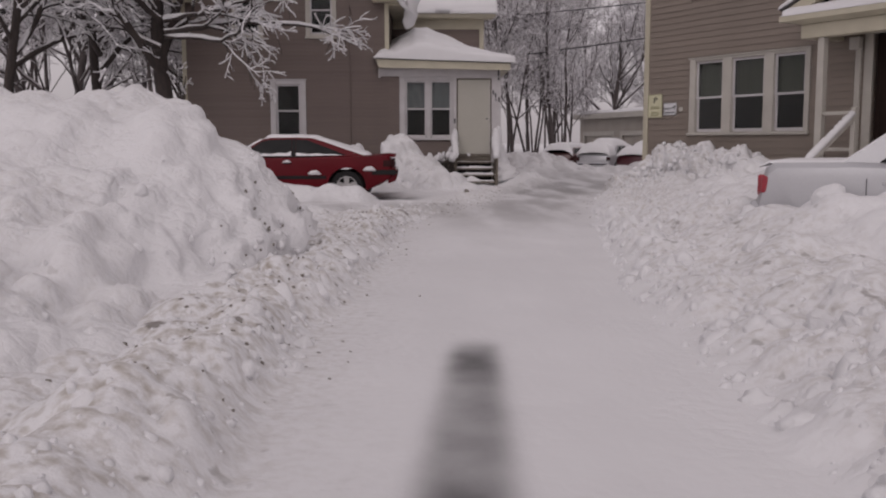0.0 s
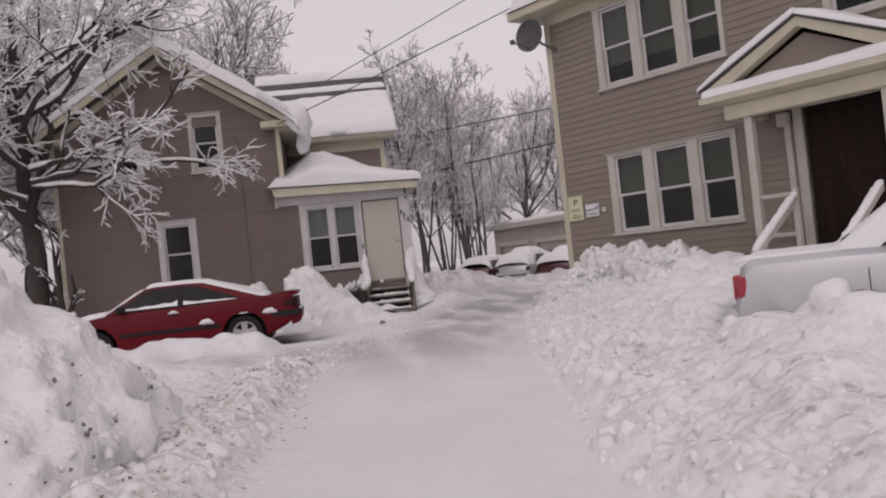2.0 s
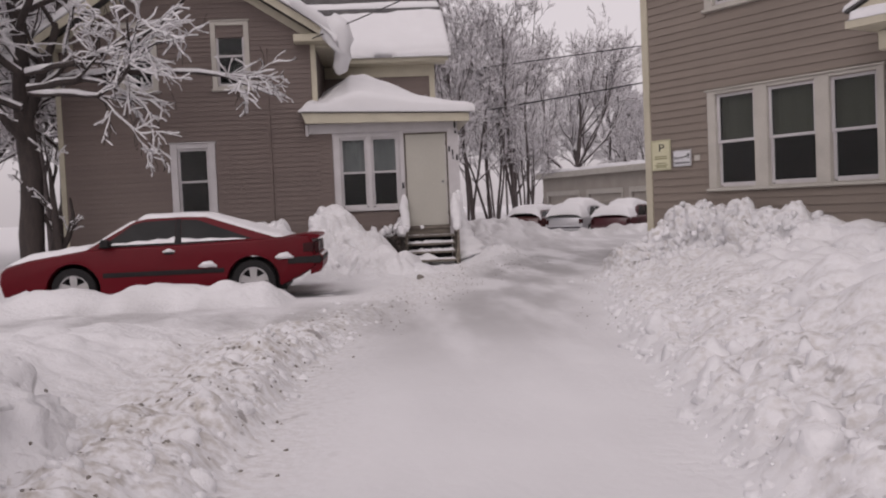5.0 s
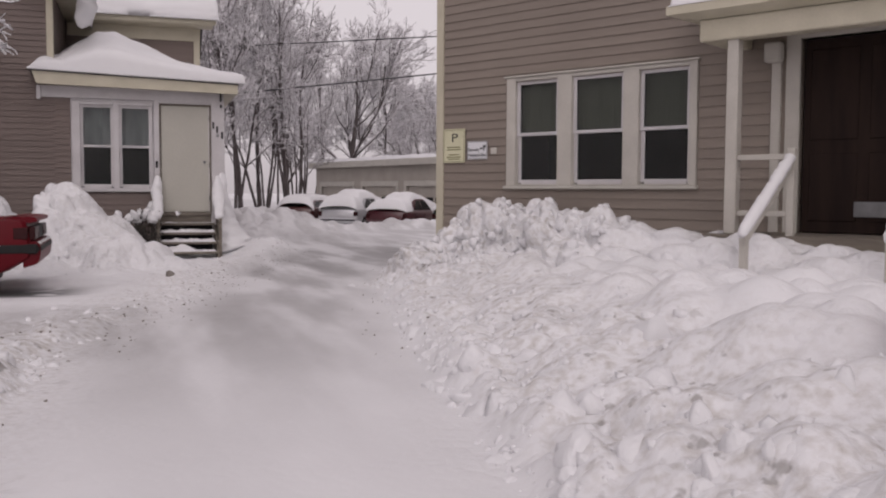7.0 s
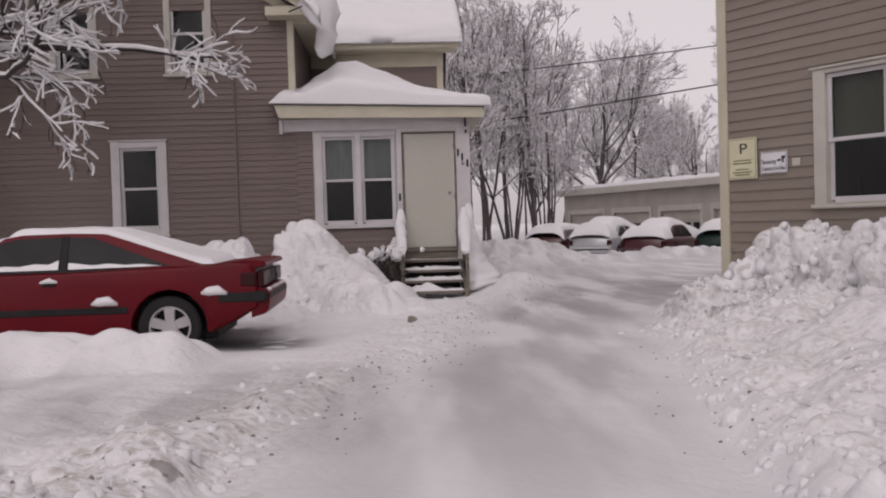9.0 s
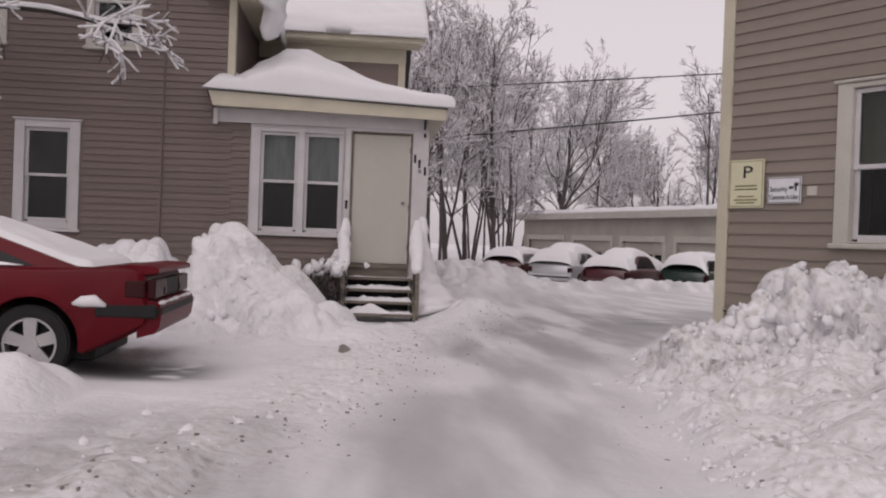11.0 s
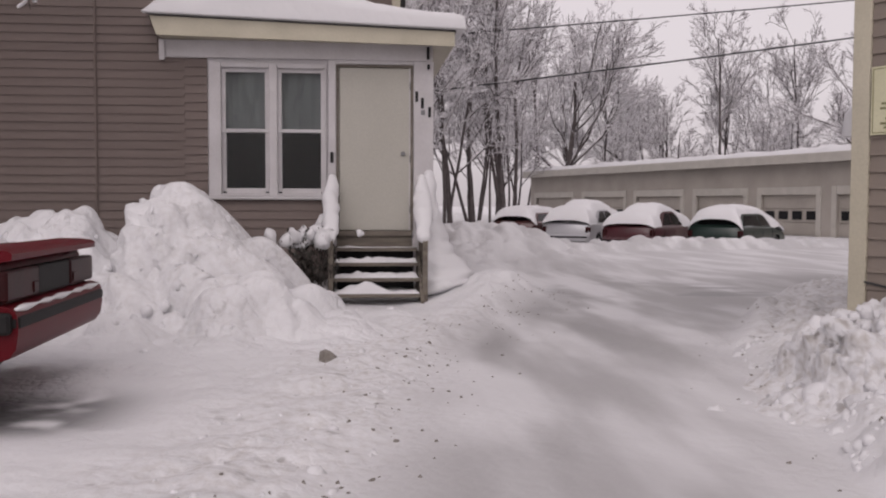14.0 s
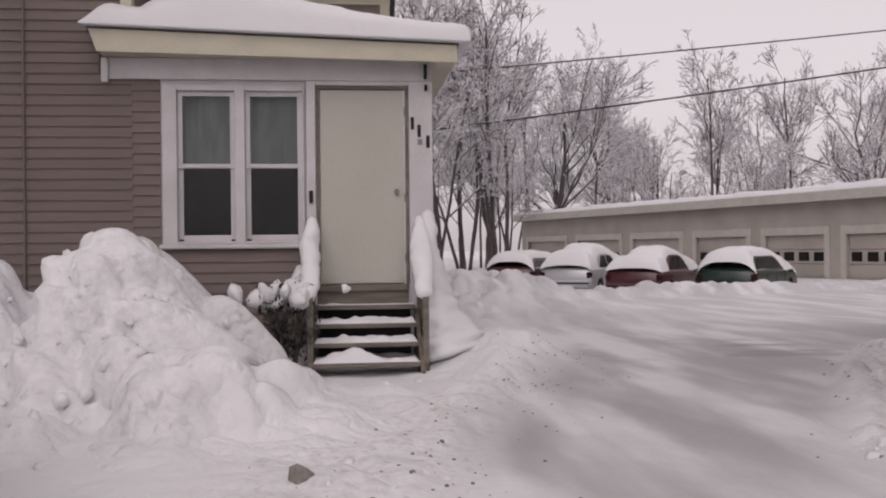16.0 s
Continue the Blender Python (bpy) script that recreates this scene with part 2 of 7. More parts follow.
M_BLACK = mat("black rubber trim", (0.012, 0.011, 0.012), (0.018, 0.017, 0.017), rough=0.6, scale=5, fine=60, bump=0.15, spec=0.2)
M_CARGLASS = mat("dark car glass", (0.010, 0.010, 0.011), (0.016, 0.016, 0.017), rough=0.12, scale=3, fine=20, bump=0.0, spec=0.12)
M_ALLOY = mat("dull alloy", (0.48, 0.47, 0.47), (0.38, 0.37, 0.37), rough=0.4, scale=6, fine=60, bump=0.1, metal=0.5)
M_LENS = mat("dark red lamp lens", (0.035, 0.004, 0.005), (0.02, 0.003, 0.004), rough=0.4, scale=5, fine=50, bump=0.1, coat=0.0, spec=0.2)
M_REDLENS = mat("bright red lamp lens", (0.36, 0.02, 0.035), (0.26, 0.012, 0.025), rough=0.2, scale=5, fine=50, bump=0.1, coat=0.5)
M_CLEARLENS = mat("pale lamp lens", (0.55, 0.52, 0.50), (0.45, 0.42, 0.40), rough=0.2, scale=8, fine=50, bump=0.1, coat=0.5)
M_METAL = mat("dull grey metal", (0.22, 0.22, 0.225), (0.16, 0.16, 0.165), rough=0.45, scale=6, fine=60, bump=0.1, metal=0.6)
M_CABLE = mat("black cable", (0.03, 0.03, 0.032), (0.045, 0.045, 0.045), rough=0.7, scale=5, fine=40, bump=0.1)
M_SIGNYEL = mat("pale yellow sign", (0.62, 0.60, 0.42), (0.56, 0.54, 0.37), rough=0.5, scale=4, fine=60, bump=0.04)
M_SIGNWHITE = mat("white plastic sign", (0.70, 0.70, 0.72), (0.64, 0.64, 0.66), rough=0.45, scale=4, fine=60, bump=0.04)
M_INK = mat("dark printing ink", (0.02, 0.02, 0.022), (0.035, 0.035, 0.035), rough=0.6, scale=20, fine=90, bump=0.05)
M_OLIVEINK = mat("olive printing ink", (0.22, 0.21, 0.10), (0.18, 0.17, 0.08), rough=0.6, scale=20, fine=90, bump=0.05)


M_DISH = mat("dish grey", (0.09, 0.09, 0.10), (0.06, 0.06, 0.065), rough=0.55)


# ---- building helpers ----
class Mesh:
    """Collects vertices and faces of one part."""

    def __init__(self):
        self.v, self.f = [], []

    def add(self, vs, fs):
        k = len(self.v)
        self.v.extend(tuple(p) for p in vs)
        self.f.extend(tuple(i + k for i in f) for f in fs)
        return self

    def box(self, x0, x1, y0, y1, z0, z1, c=0.0, m=None):
        """A box, its edges chamfered by c."""
        c = min(c, 0.45 * min(x1 - x0, y1 - y0, z1 - z0))
        if c <= 0:
            vs = [(x, y, z) for z in (z0, z1) for y in (y0, y1) for x in (x0, x1)]
            fs = [(0, 2, 3, 1), (4, 5, 7, 6), (0, 1, 5, 4), (1, 3, 7, 5), (3, 2, 6, 7), (2, 0, 4, 6)]
        else:
            vs, idx = [], {}
            lim = ((x0, x1), (y0, y1), (z0, z1))
            for a in (0, 1):
                for b in (0, 1):
                    for d in (0, 1):
                        s = (a, b, d)
                        for ax in range(3):
                            idx[(s, ax)] = len(vs)
                            vs.append(tuple(lim[i][s[i]] + (0 if i == ax else (c if s[i] == 0 else -c)) for i in range(3)))
            fs = []
            for ax in range(3):
                o = [i for i in range(3) if i != ax]
                for e in (0, 1):
                    quad = []
                    for p, q in ((0, 0), (1, 0), (1, 1), (0, 1)):
                        s = [0, 0, 0]
                        s[ax], s[o[0]], s[o[1]] = e, p, q
                        quad.append(idx[(tuple(s), ax)])
                    fs.append(tuple(quad))
                for p in (0, 1):
                    for q in (0, 1):
                        s0, s1 = [0, 0, 0], [0, 0, 0]
                        s0[o[0]], s0[o[1]], s1[o[0]], s1[o[1]] = p, q, p, q
                        s1[ax] = 1
                        fs.append((idx[(tuple(s0), o[0])], idx[(tuple(s1), o[0])], idx[(tuple(s1), o[1])], idx[(tuple(s0), o[1])]))
            for a in (0, 1):
                for b in (0, 1):
                    for d in (0, 1):
                        fs.append(tuple(idx[((a, b, d), ax)] for ax in range(3)))
        if m is not None:
            vs = [m @ Vector(p) for p in vs]
        return self.add(vs, fs)

    def prism(self, outline, a0, a1, axis="y"):
        """An outline extruded from a0 to a1 along an axis; the outline gives the other two coordinates in order."""
        def put(p, a):
            return (a, p[0], p[1]) if axis == "x" else (p[0], a, p[1]) if axis == "y" else (p[0], p[1], a)
        n = len(outline)
        vs = [put(p, a0) for p in outline] + [put(p, a1) for p in outline]
        fs = [tuple(range(n)), tuple(range(2 * n - 1, n - 1, -1))] + [(i, (i + 1) % n, n + (i + 1) % n, n + i) for i in range(n)]
        return self.add(vs, fs)

    def tube(self, pts, radii, sides=6, squash=1.0, lift=0.0):
        """A tube along points; lift shifts it up by that many radii."""
        pts = [Vector(p) for p in pts]
        vs, fs = [], []
        for i, p in enumerate(pts):
            d = (pts[min(i + 1, len(pts) - 1)] - pts[max(i - 1, 0)])
            d = d.normalized() if d.length > 1e-9 else Vector((0, 0, 1))
            a = d.cross(Vector((0, 0, 1)))
            a = a.normalized() if a.length > 1e-3 else Vector((1, 0, 0))
            b = a.cross(d)
            r = radii[i]
            for k in range(sides):
                t = 2 * math.pi * k / sides + math.pi / 2
                vs.append(p + a * (r * math.cos(t)) + b * (r * squash * math.sin(t)) + Vector((0, 0, lift * r)))
            if i:
                q = (i - 1) * sides
                fs += [(q + k, q + (k + 1) % sides, q + sides + (k + 1) % sides, q + sides + k) for k in range(sides)]
        fs.append(tuple(range(sides - 1, -1, -1)))
        fs.append(tuple(range(len(vs) - sides, len(vs))))
        return self.add(vs, fs)

    def ring(self, c, axis, r0, r1, w0, w1, n=28):
        """A ring about c, its axis x or y, between two radii and two places along the axis; r0 may be 0."""
        vs, fs = [], []
        for k in range(n):
            t = 2 * math.pi * k / n
            for r, w in ((r0, w0), (r1, w0), (r1, w1), (r0, w1)):
                u, h = r * math.cos(t), r * math.sin(t)
                vs.append((c[0] + u, c[1] + w, c[2] + h) if axis == "y" else (c[0] + w, c[1] + u, c[2] + h))
        for k in range(n):
            q, s = 4 * k, 4 * ((k + 1) % n)
            fs += [(q + i, q + (i + 1) % 4, s + (i + 1) % 4, s + i) for i in range(4)]
        return self.add(vs, fs)

    def data(self, name, material, smooth=False):
        me = bpy.data.meshes.new(name)
        me.from_pydata(self.v, [], self.f)
        bm = bmesh.new()
        bm.from_mesh(me)
        bmesh.ops.remove_doubles(bm, verts=bm.verts, dist=1e-5)
        bmesh.ops.recalc_face_normals(bm, faces=bm.faces)
        bm.to_mesh(me)
        bm.free()
        me.materials.append(material)
        if smooth:
            me.polygons.foreach_set("use_smooth", [True] * len(me.polygons))
            if smooth is not True:
                me.set_sharp_from_angle(angle=smooth)
        return me


def part(name, mesh, material, parent=None, label="", smooth=False):
    """One mesh object, under a thing or a part."""
    ob = new(name, mesh.data(name, material, smooth))
    ob.parent = parent
    return tagged(ob, label) if label else ob


def thing(name, label, category, m=None, group="", kind=""):
    ob = new(name)
    ob.empty_display_size = 0.2
    if m is not None:
        ob.matrix_world = m
    return tagged(ob, label, category, group, kind)


# ---- noise on arrays ----
def lattice(ix, iy, seed):
    h = (ix.astype(np.int64) * 374761393 + iy.astype(np.int64) * 668265263 + seed * 974634777) & 0x7FFFFFFF
    h = ((h ^ (h >> 13)) * 1274126177) & 0x7FFFFFFF
    return ((h ^ (h >> 16)) & 0xFFFF) / 65535.0


def smooth_noise(x, y, seed):
    ix, iy = np.floor(x), np.floor(y)
    fx, fy = x - ix, y - iy
    fx, fy = fx * fx * (3 - 2 * fx), fy * fy * (3 - 2 * fy)
    a, b = lattice(ix, iy, seed), lattice(ix + 1, iy, seed)
    c, d = lattice(ix, iy + 1, seed), lattice(ix + 1, iy + 1, seed)
    return (a * (1 - fx) + b * fx) * (1 - fy) + (c * (1 - fx) + d * fx) * fy


def fbm(x, y, scale, octaves, seed):
    """Between -1 and 1."""
    s, amp, tot = 0, 1.0, 0.0
    for k in range(octaves):
        s = s + amp * (smooth_noise(x * scale * 2 ** k + 17.3 * k, y * scale * 2 ** k - 9.1 * k, seed + k) * 2 - 1)
        tot += amp
        amp *= 0.5
    return s / tot


def billow(x, y, cell, seed):
    """Rounded lumps, one in each cell: 0 to 1."""
    gx, gy = x / cell, y / cell
    ix, iy = np.floor(gx), np.floor(gy)
    best = np.zeros_like(gx)
    for dx in (-1, 0, 1):
        for dy in (-1, 0, 1):
            jx, jy = ix + dx, iy + dy
            px, py = jx + lattice(jx, jy, seed), jy + lattice(jx, jy, seed + 5)
            r = 0.35 + 0.5 * lattice(jx, jy, seed + 9)
            q = 1 - ((gx - px) ** 2 + (gy - py) ** 2) / (r * r)
            best = np.maximum(best, np.sqrt(np.maximum(q, 0)) * r)
    return best


def pillow(x, y, cell, seed):
    """Soft swells, one in each cell: 0 to 0.85."""
    gx, gy = x / cell, y / cell
    ix, iy = np.floor(gx), np.floor(gy)
    total = np.zeros_like(gx)
    for dx in (-1, 0, 1):
        for dy in (-1, 0, 1):
            jx, jy = ix + dx, iy + dy
            px, py = jx + lattice(jx, jy, seed), jy + lattice(jx, jy, seed + 5)
            r = 0.45 + 0.5 * lattice(jx, jy, seed + 9)
            q = np.maximum(1 - ((gx - px) ** 2 + (gy - py) ** 2) / (r * r), 0)
            total = np.maximum(total, q ** 1.4 * r)
    return total


def step01(a, b, x):
    t = np.clip((x - a) / (b - a), 0, 1)
    return t * t * (3 - 2 * t)


# ---- ground: snow with a ploughed lane ----
LANE_Y = [-40, -8, -2, 1.5, 4.4, 6.5, 9.0, 11.5, 13.2, 15.5, 17.5, 19.7, 22, 26, 31, 60]
LANE_L = [-2.6, -2.6, -2.5, -2.38, -2.15, -2.05, -1.75, -0.95, -0.35, 0.0, 0.8, 1.7, 2.2, 2.0, 1.5, 1.5]
LANE_R = [-0.5, -0.5, -0.45, -0.28, 0.15, 0.45, 0.85, 1.30, 1.8, 2.3, 3.3, 4.6, 7.5, 12, 16, 16]


def lane(y):
    return np.interp(y, LANE_Y, LANE_L), np.interp(y, LANE_Y, LANE_R)


def lumps(x, y):
    return 0.50 * pillow(x, y, 0.36, 3) + 0.40 * billow(x + 4.1, y - 2.7, 0.17, 21) * step01(-0.35, 0.25, fbm(x, y, 1.3, 2, 23))


def ground_height(x, y):
    l, r = lane(y)
    dl, dr = l - x, x - r
    wob = 0.18 * fbm(x, y, 0.9, 3, 60)
    dl, dr = dl + wob, dr + wob
    out = np.maximum(dl, dr)
    z = 0.07 + 0.018 * fbm(x, y, 0.7, 3, 4) + 0.006 * fbm(x, y, 4, 2, 8)
    far = step01(22, 30, y)
    # left shoulder: a low thrown berm, then lying snow; before the red car a driven turn-off
    turn = step01(7.0, 9.2, y) * (1 - step01(15.2, 16.5, y))
    late = step01(8.5, 12.0, y)
    berm = 0.17 * np.exp(-((dl - 0.45) / 0.42) ** 2) * (1 - 0.5 * turn) * (1 - 0.75 * late)
    rise_l = step01(0.0, 0.25, dl) * (berm + step01(0.5, 2.2, dl) * (0.30 - 0.17 * turn) * (1 - 0.75 * late))
    # right shoulder: deep churned snow
    near = 1 - step01(13.5, 16.0, y)
    rise_r = step01(-0.02, 0.3, dr) * 0.07 + step01(0.1, 1.7, dr) * (0.30 * near + 0.06)
    rise_r = rise_r + near * step01(0.7, 1.8, dr) * (0.14 * fbm(x, y, 0.7, 2, 71) + 0.34 * pillow(x, y, 1.05, 73) + 0.17 * pillow(x, y + 4, 0.45, 74) - 0.16)
    z = z + (rise_l + rise_r) * (1 - 0.55 * far)
    churn = step01(-0.03, 0.30, out) * (1 - far)
    amount = np.where(dl > dr, (0.15 + 0.12 * np.exp(-((dl - 0.6) / 0.6) ** 2)) * (1 - 0.45 * turn) * (1 - 0.35 * late), 0.24 - 0.19 * step01(0.6, 1.7, dr))
    z = z + churn * amount * lumps(x, y)
    z = z + 0.22 * step01(1.0, 3.0, out) * fbm(x, y, 0.35, 3, 12) * (1 - 0.5 * turn) * (1 - 0.8 * late * (dl > dr))
    # drifts round the steps and along the lot
    z = z + 0.26 * np.exp(-((x - 0.95) / 0.6) ** 2 - ((y - 19.9) / 0.9) ** 2)
    foot = np.exp(-((x + 0.45) / 0.75) ** 4 - ((y - 18.9) / 0.8) ** 4)
    z = z * (1 - foot) + (0.04 + 0.03 * lumps(x, y)) * foot
    z = z - 0.26 * step01(22, 33, y)
    z = z + (0.20 + 0.15 * fbm(x, y, 0.9, 3, 15) + 0.26 * billow(x, y, 0.7, 16) + 0.2 * billow(x, y, 0.33, 17)) * np.exp(-((y - 34.2 - 0.25 * (x - 8)) / 1.3) ** 2) * step01(1.5, 4.0, x)
    z = z + (0.66 + 0.25 * fbm(x, y, 0.7, 3, 18) + 0.35 * billow(x, y, 0.7, 19) + 0.2 * billow(x, y, 0.3, 20)) * np.exp(-((x - 1.9) / 2.0) ** 2 - ((y - 27.5) / 2.5) ** 2)
    # the red car's rear wheel has cleared a hollow
    hollow = np.exp(-((x + 2.35) / 0.75) ** 4 - ((y - 13.6) / 0.75) ** 4)
    z = z * (1 - hollow) + 0.06 * hollow
    # a thrown ridge along the red car's side, and one before the silver car
    ridge = np.exp(-((y - 12.15 - 0.06 * (x + 4)) / 0.62) ** 2) * step01(-9, -7, x) * (1 - step01(-3.1, -2.4, x))
    z = np.maximum(z, ridge * (0.33 + 0.07 * fbm(x, y, 1.6, 3, 25) + 0.10 * pillow(x, y, 0.4, 26) + 0.12 * lumps(x, y)))
    ridge2 = np.exp(-((y - 2.75 + 0.12 * (x - 2)) / 0.55) ** 2) * step01(0.9, 2.0, x)
    z = z + ridge2 * (-0.02 + 0.08 * fbm(x, y, 1.5, 3, 27) + 0.24 * pillow(x, y, 0.5, 28))
    return z


def ground_marks(x, y):
    l, r = lane(y)
    dl, dr = l - x, x - r
    inside = 1 - step01(-0.75, 0.25, np.maximum(dl, dr) - 0.25 * step01(13, 16, y) + 0.35 * fbm(x, y, 0.9, 3, 97))
    slush = inside * (0.08 + 0.66 * step01(5.0, 11.0, y) + 0.26 * step01(14, 17, y)) * (1 - 0.5 * step01(21, 26, y)) + 0.5 * step01(8.5, 9.5, y) * (1 - step01(11.3, 12.3, y)) * (1 - step01(-1.5, -0.6, x)) * step01(-8, -5, x)
    dirt = 0.9 * np.exp(-((dl - 0.55) / 0.6) ** 2) * (1 - step01(16, 20, y)) * (1 - 0.55 * step01(9, 12, y)) + 0.5 * step01(0.0, 0.4, dr) * (1 - step01(1.0, 2.2, dr)) * (1 - step01(21, 25, y))
    bare = np.exp(-((x + 1.52 - 0.07 * (y + 0.2)) / (0.13 - 0.02 * y)) ** 4) * step01(-6.5, -5.0, y) * (1 - step01(-0.55, 0.05, y)) * (0.75 + 0.35 * fbm(x, y, 3, 3, 90))
    bare = bare + np.exp(-((x + 2.65) / 0.7) ** 4 - ((y - 13.65) / 0.5) ** 4) * step01(0.30, 0.46, 0.5 + 0.5 * fbm(x, y, 2.2, 3, 93)) * 0.95
    bare = bare + 0.45 * inside * step01(19.0, 20.0, y) * (1 - step01(21.0, 22.5, y)) * step01(0.5, 0.7, 0.5 + 0.5 * fbm(x, y * 2, 1.5, 3, 95))
    return np.clip(slush, 0, 1), np.clip(dirt, 0, 1), np.clip(bare, 0, 1), inside


def sheet(name, xs, ys, height, material, marks=None, relief=None):
    """A height field over a grid of lines; relief is raised along the normals."""
    X, Y = np.meshgrid(np.asarray(xs, float), np.asarray(ys, float))
    Z = height(X, Y)
    if relief:
        gy, gx = np.gradient(Z, np.asarray(ys, float), np.asarray(xs, float))
        nrm = np.sqrt(1 + gx * gx + gy * gy)
        h = relief(X, Y, Z)
        X, Y, Z = X - h * gx / nrm, Y - h * gy / nrm, Z + h / nrm
    nx, ny = X.shape[1], X.shape[0]
    me = bpy.data.meshes.new(name)
    me.vertices.add(nx * ny)
    me.vertices.foreach_set("co", np.stack([X, Y, Z], -1).astype(np.float32).ravel())
    i = np.arange(nx - 1)[None, :] + nx * np.arange(ny - 1)[:, None]
    quads = np.stack([i, i + 1, i + nx + 1, i + nx], -1).reshape(-1, 4)
    me.loops.add(quads.size)
    me.loops.foreach_set("vertex_index", quads.ravel().astype(np.int32))
    me.polygons.add(len(quads))
    me.polygons.foreach_set("loop_start", np.arange(0, quads.size, 4, dtype=np.int32))
    me.polygons.foreach_set("use_smooth", np.ones(len(quads), bool))
    me.update(calc_edges=True)
    if marks:
        a, b, c, p = marks(X, Y)
        at = me.attributes.new("marks", "FLOAT_COLOR", "POINT")
        at.data.foreach_set("color", np.stack([a, b, c, np.ones_like(a)], -1).astype(np.float32).ravel())
        pk = me.attributes.new("packed", "FLOAT", "POINT")
        pk.data.foreach_set("value", p.astype(np.float32).ravel())
    me.materials.append(material)
    return new(name, me)


def drawn_out(lines, reach0, reach1, grow=1.22):
    """Lines carried on at both ends with growing steps."""
    out = list(lines)
    d = out[-1] - out[-2]
    while out[-1] < reach1:
        d *= grow
        out.append(out[-1] + d)
    d = out[1] - out[0]
    while out[0] > reach0:
        d *= grow
        out.insert(0, out[0] - d)
    return out


gx_lines = np.concatenate([np.arange(-8.0, -4.0, 0.09), np.arange(-4.0, 4.2, 0.034), np.arange(4.2, 13.0, 0.09)])
gy_lines = np.concatenate([np.arange(-4.6, 16.0, 0.042), np.arange(16.0, 22.0, 0.065), np.arange(22.0, 37.0, 0.10)])
ground = sheet("ground", drawn_out(gx_lines, -700, 700), drawn_out(gy_lines, -500, 900), ground_height, M_GROUND, ground_marks)
tagged(ground, "white snow-covered ground with a ploughed slushy driveway lane", "ground", kind="structure")


# ---- snow piles ----
def pile_marks(x, y):
    d = 0.22 * step01(0.45, 0.75, 0.5 + 0.5 * fbm(x, y, 0.6, 3, 140))
    return np.zeros_like(x), d, np.zeros_like(x), np.zeros_like(x)


def bank_marks(x, y):
    s = (x - RC.x) * RU.x + (y - RC.y) * RU.y
    d = 0.10 + (0.22 + 0.33 * step01(0.40, 0.65, 0.5 + 0.5 * fbm(x, y, 0.9, 3, 150))) * (1 - step01(2.8, 4.2, s))
    return np.zeros_like(x), d, np.zeros_like(x), np.zeros_like(x)


def left_pile(x, y):
    # crest to the left of the lane, ending before the turn-off
    prof = np.interp(x, [-11.3, -10.6, -9.9, -9, -6, -4.6, -4.0, -3.6, -3.3, -3.05, -2.8, -2.45], [-0.1, 0.6, 1.2, 1.6, 1.84, 1.80, 1.68, 1.44, 1.16, 0.84, 0.36, -0.1])
    end = 1 - step01(3.4, 5.3, y + 0.2 * (x + 3.5))
    south = np.interp(y, [-5.5, -3, -1, 0.5, 2.0, 2.8], [0.0, 0.17, 0.27, 0.50, 0.86, 1.0])
    z = prof * end * south
    return z - 0.06


def left_relief(x, y, z):
    u, v = x - 0.7 * z, y - 0.3 * z
    low = 1 - step01(0.5, 1.2, z)
    h = 0.16 * fbm(u, v, 0.8, 4, 30) + 0.22 * pillow(u, v, 0.8, 41) + 0.15 * billow(u + 3, v, 0.42, 44) * step01(-0.1, 0.5, fbm(u, v, 0.6, 2, 46)) + (0.16 + 0.16 * low) * lumps(u, v) + 0.03 * fbm(u, v, 5.0, 3, 48) - 0.27
    return h * step01(0.0, 0.4, z)


def porch_pile(x, y):
    z = 1.36 * np.exp(-(np.abs(x + 2.40) / 0.92) ** 2.0 - (np.abs(y - 18.1) / 1.5) ** 2.2)
    z = np.maximum(z, 1.06 * np.exp(-((x + 4.3) / 1.9) ** 4 - ((y - 18.3) / 1.3) ** 2))
    z = np.maximum(z, 0.88 * np.exp(-((x + 1.85) / 0.62) ** 2 - ((y - 18.3) / 1.2) ** 2))
    z = np.maximum(z, 0.50 * np.exp(-((x + 1.9) / 1.5) ** 2 - ((y - 16.6) / 1.1) ** 2))
    return z - 0.04


def porch_relief(x, y, z):
    u, v = x + 0.8 * z, y + 0.6 * z
    h = 0.14 * fbm(u, v, 1.1, 4, 50) + 0.30 * pillow(u, v, 0.60, 53) + 0.26 * billow(u, v + 5, 0.30, 57) * step01(-0.4, 0.2, fbm(u, v, 0.9, 2, 58)) + 0.22 * lumps(u, v) + 0.03 * fbm(u, v, 6.0, 3, 59) - 0.28
    return h * step01(0.02, 0.35, z)


RU, RN = Vector((0.497, -0.868, 0)).normalized(), Vector((-0.868, -0.497, 0)).normalized()
RC = Vector((3.10, 15.10, 0))


def right_bank(x, y):
    # runs along the taupe house, about a metre and a half from its wall
    s = (x - RC.x) * RU.x + (y - RC.y) * RU.y
    o = (x - RC.x) * RN.x + (y - RC.y) * RN.y
    crest = np.interp(s, [-0.6, 0.0, 0.6, 1.3, 2.0, 3.2, 4.2, 5.2, 6.2, 7.6, 8.7], [0.0, 0.06, 0.40, 0.92, 1.10, 1.06, 1.0, 0.95, 0.91, 0.74, 0.0])
    prof = np.interp(o, [-0.3, 0.0, 0.6, 1.3, 1.7, 2.1, 2.5], [0.6, 0.7, 0.92, 1.0, 0.80, 0.40, -0.05])
    north = np.interp(o, [-0.3, 0.0, 0.5, 1.0, 1.3, 1.55, 1.8, 2.2, 2.5], [0.7, 0.8, 1.0, 1.0, 0.82, 0.50, 0.26, 0.12, -0.05])
    w = step01(2.4, 4.2, s)
    prof = north * (1 - w) + prof * w
    z = crest * prof
    return z - 0.02


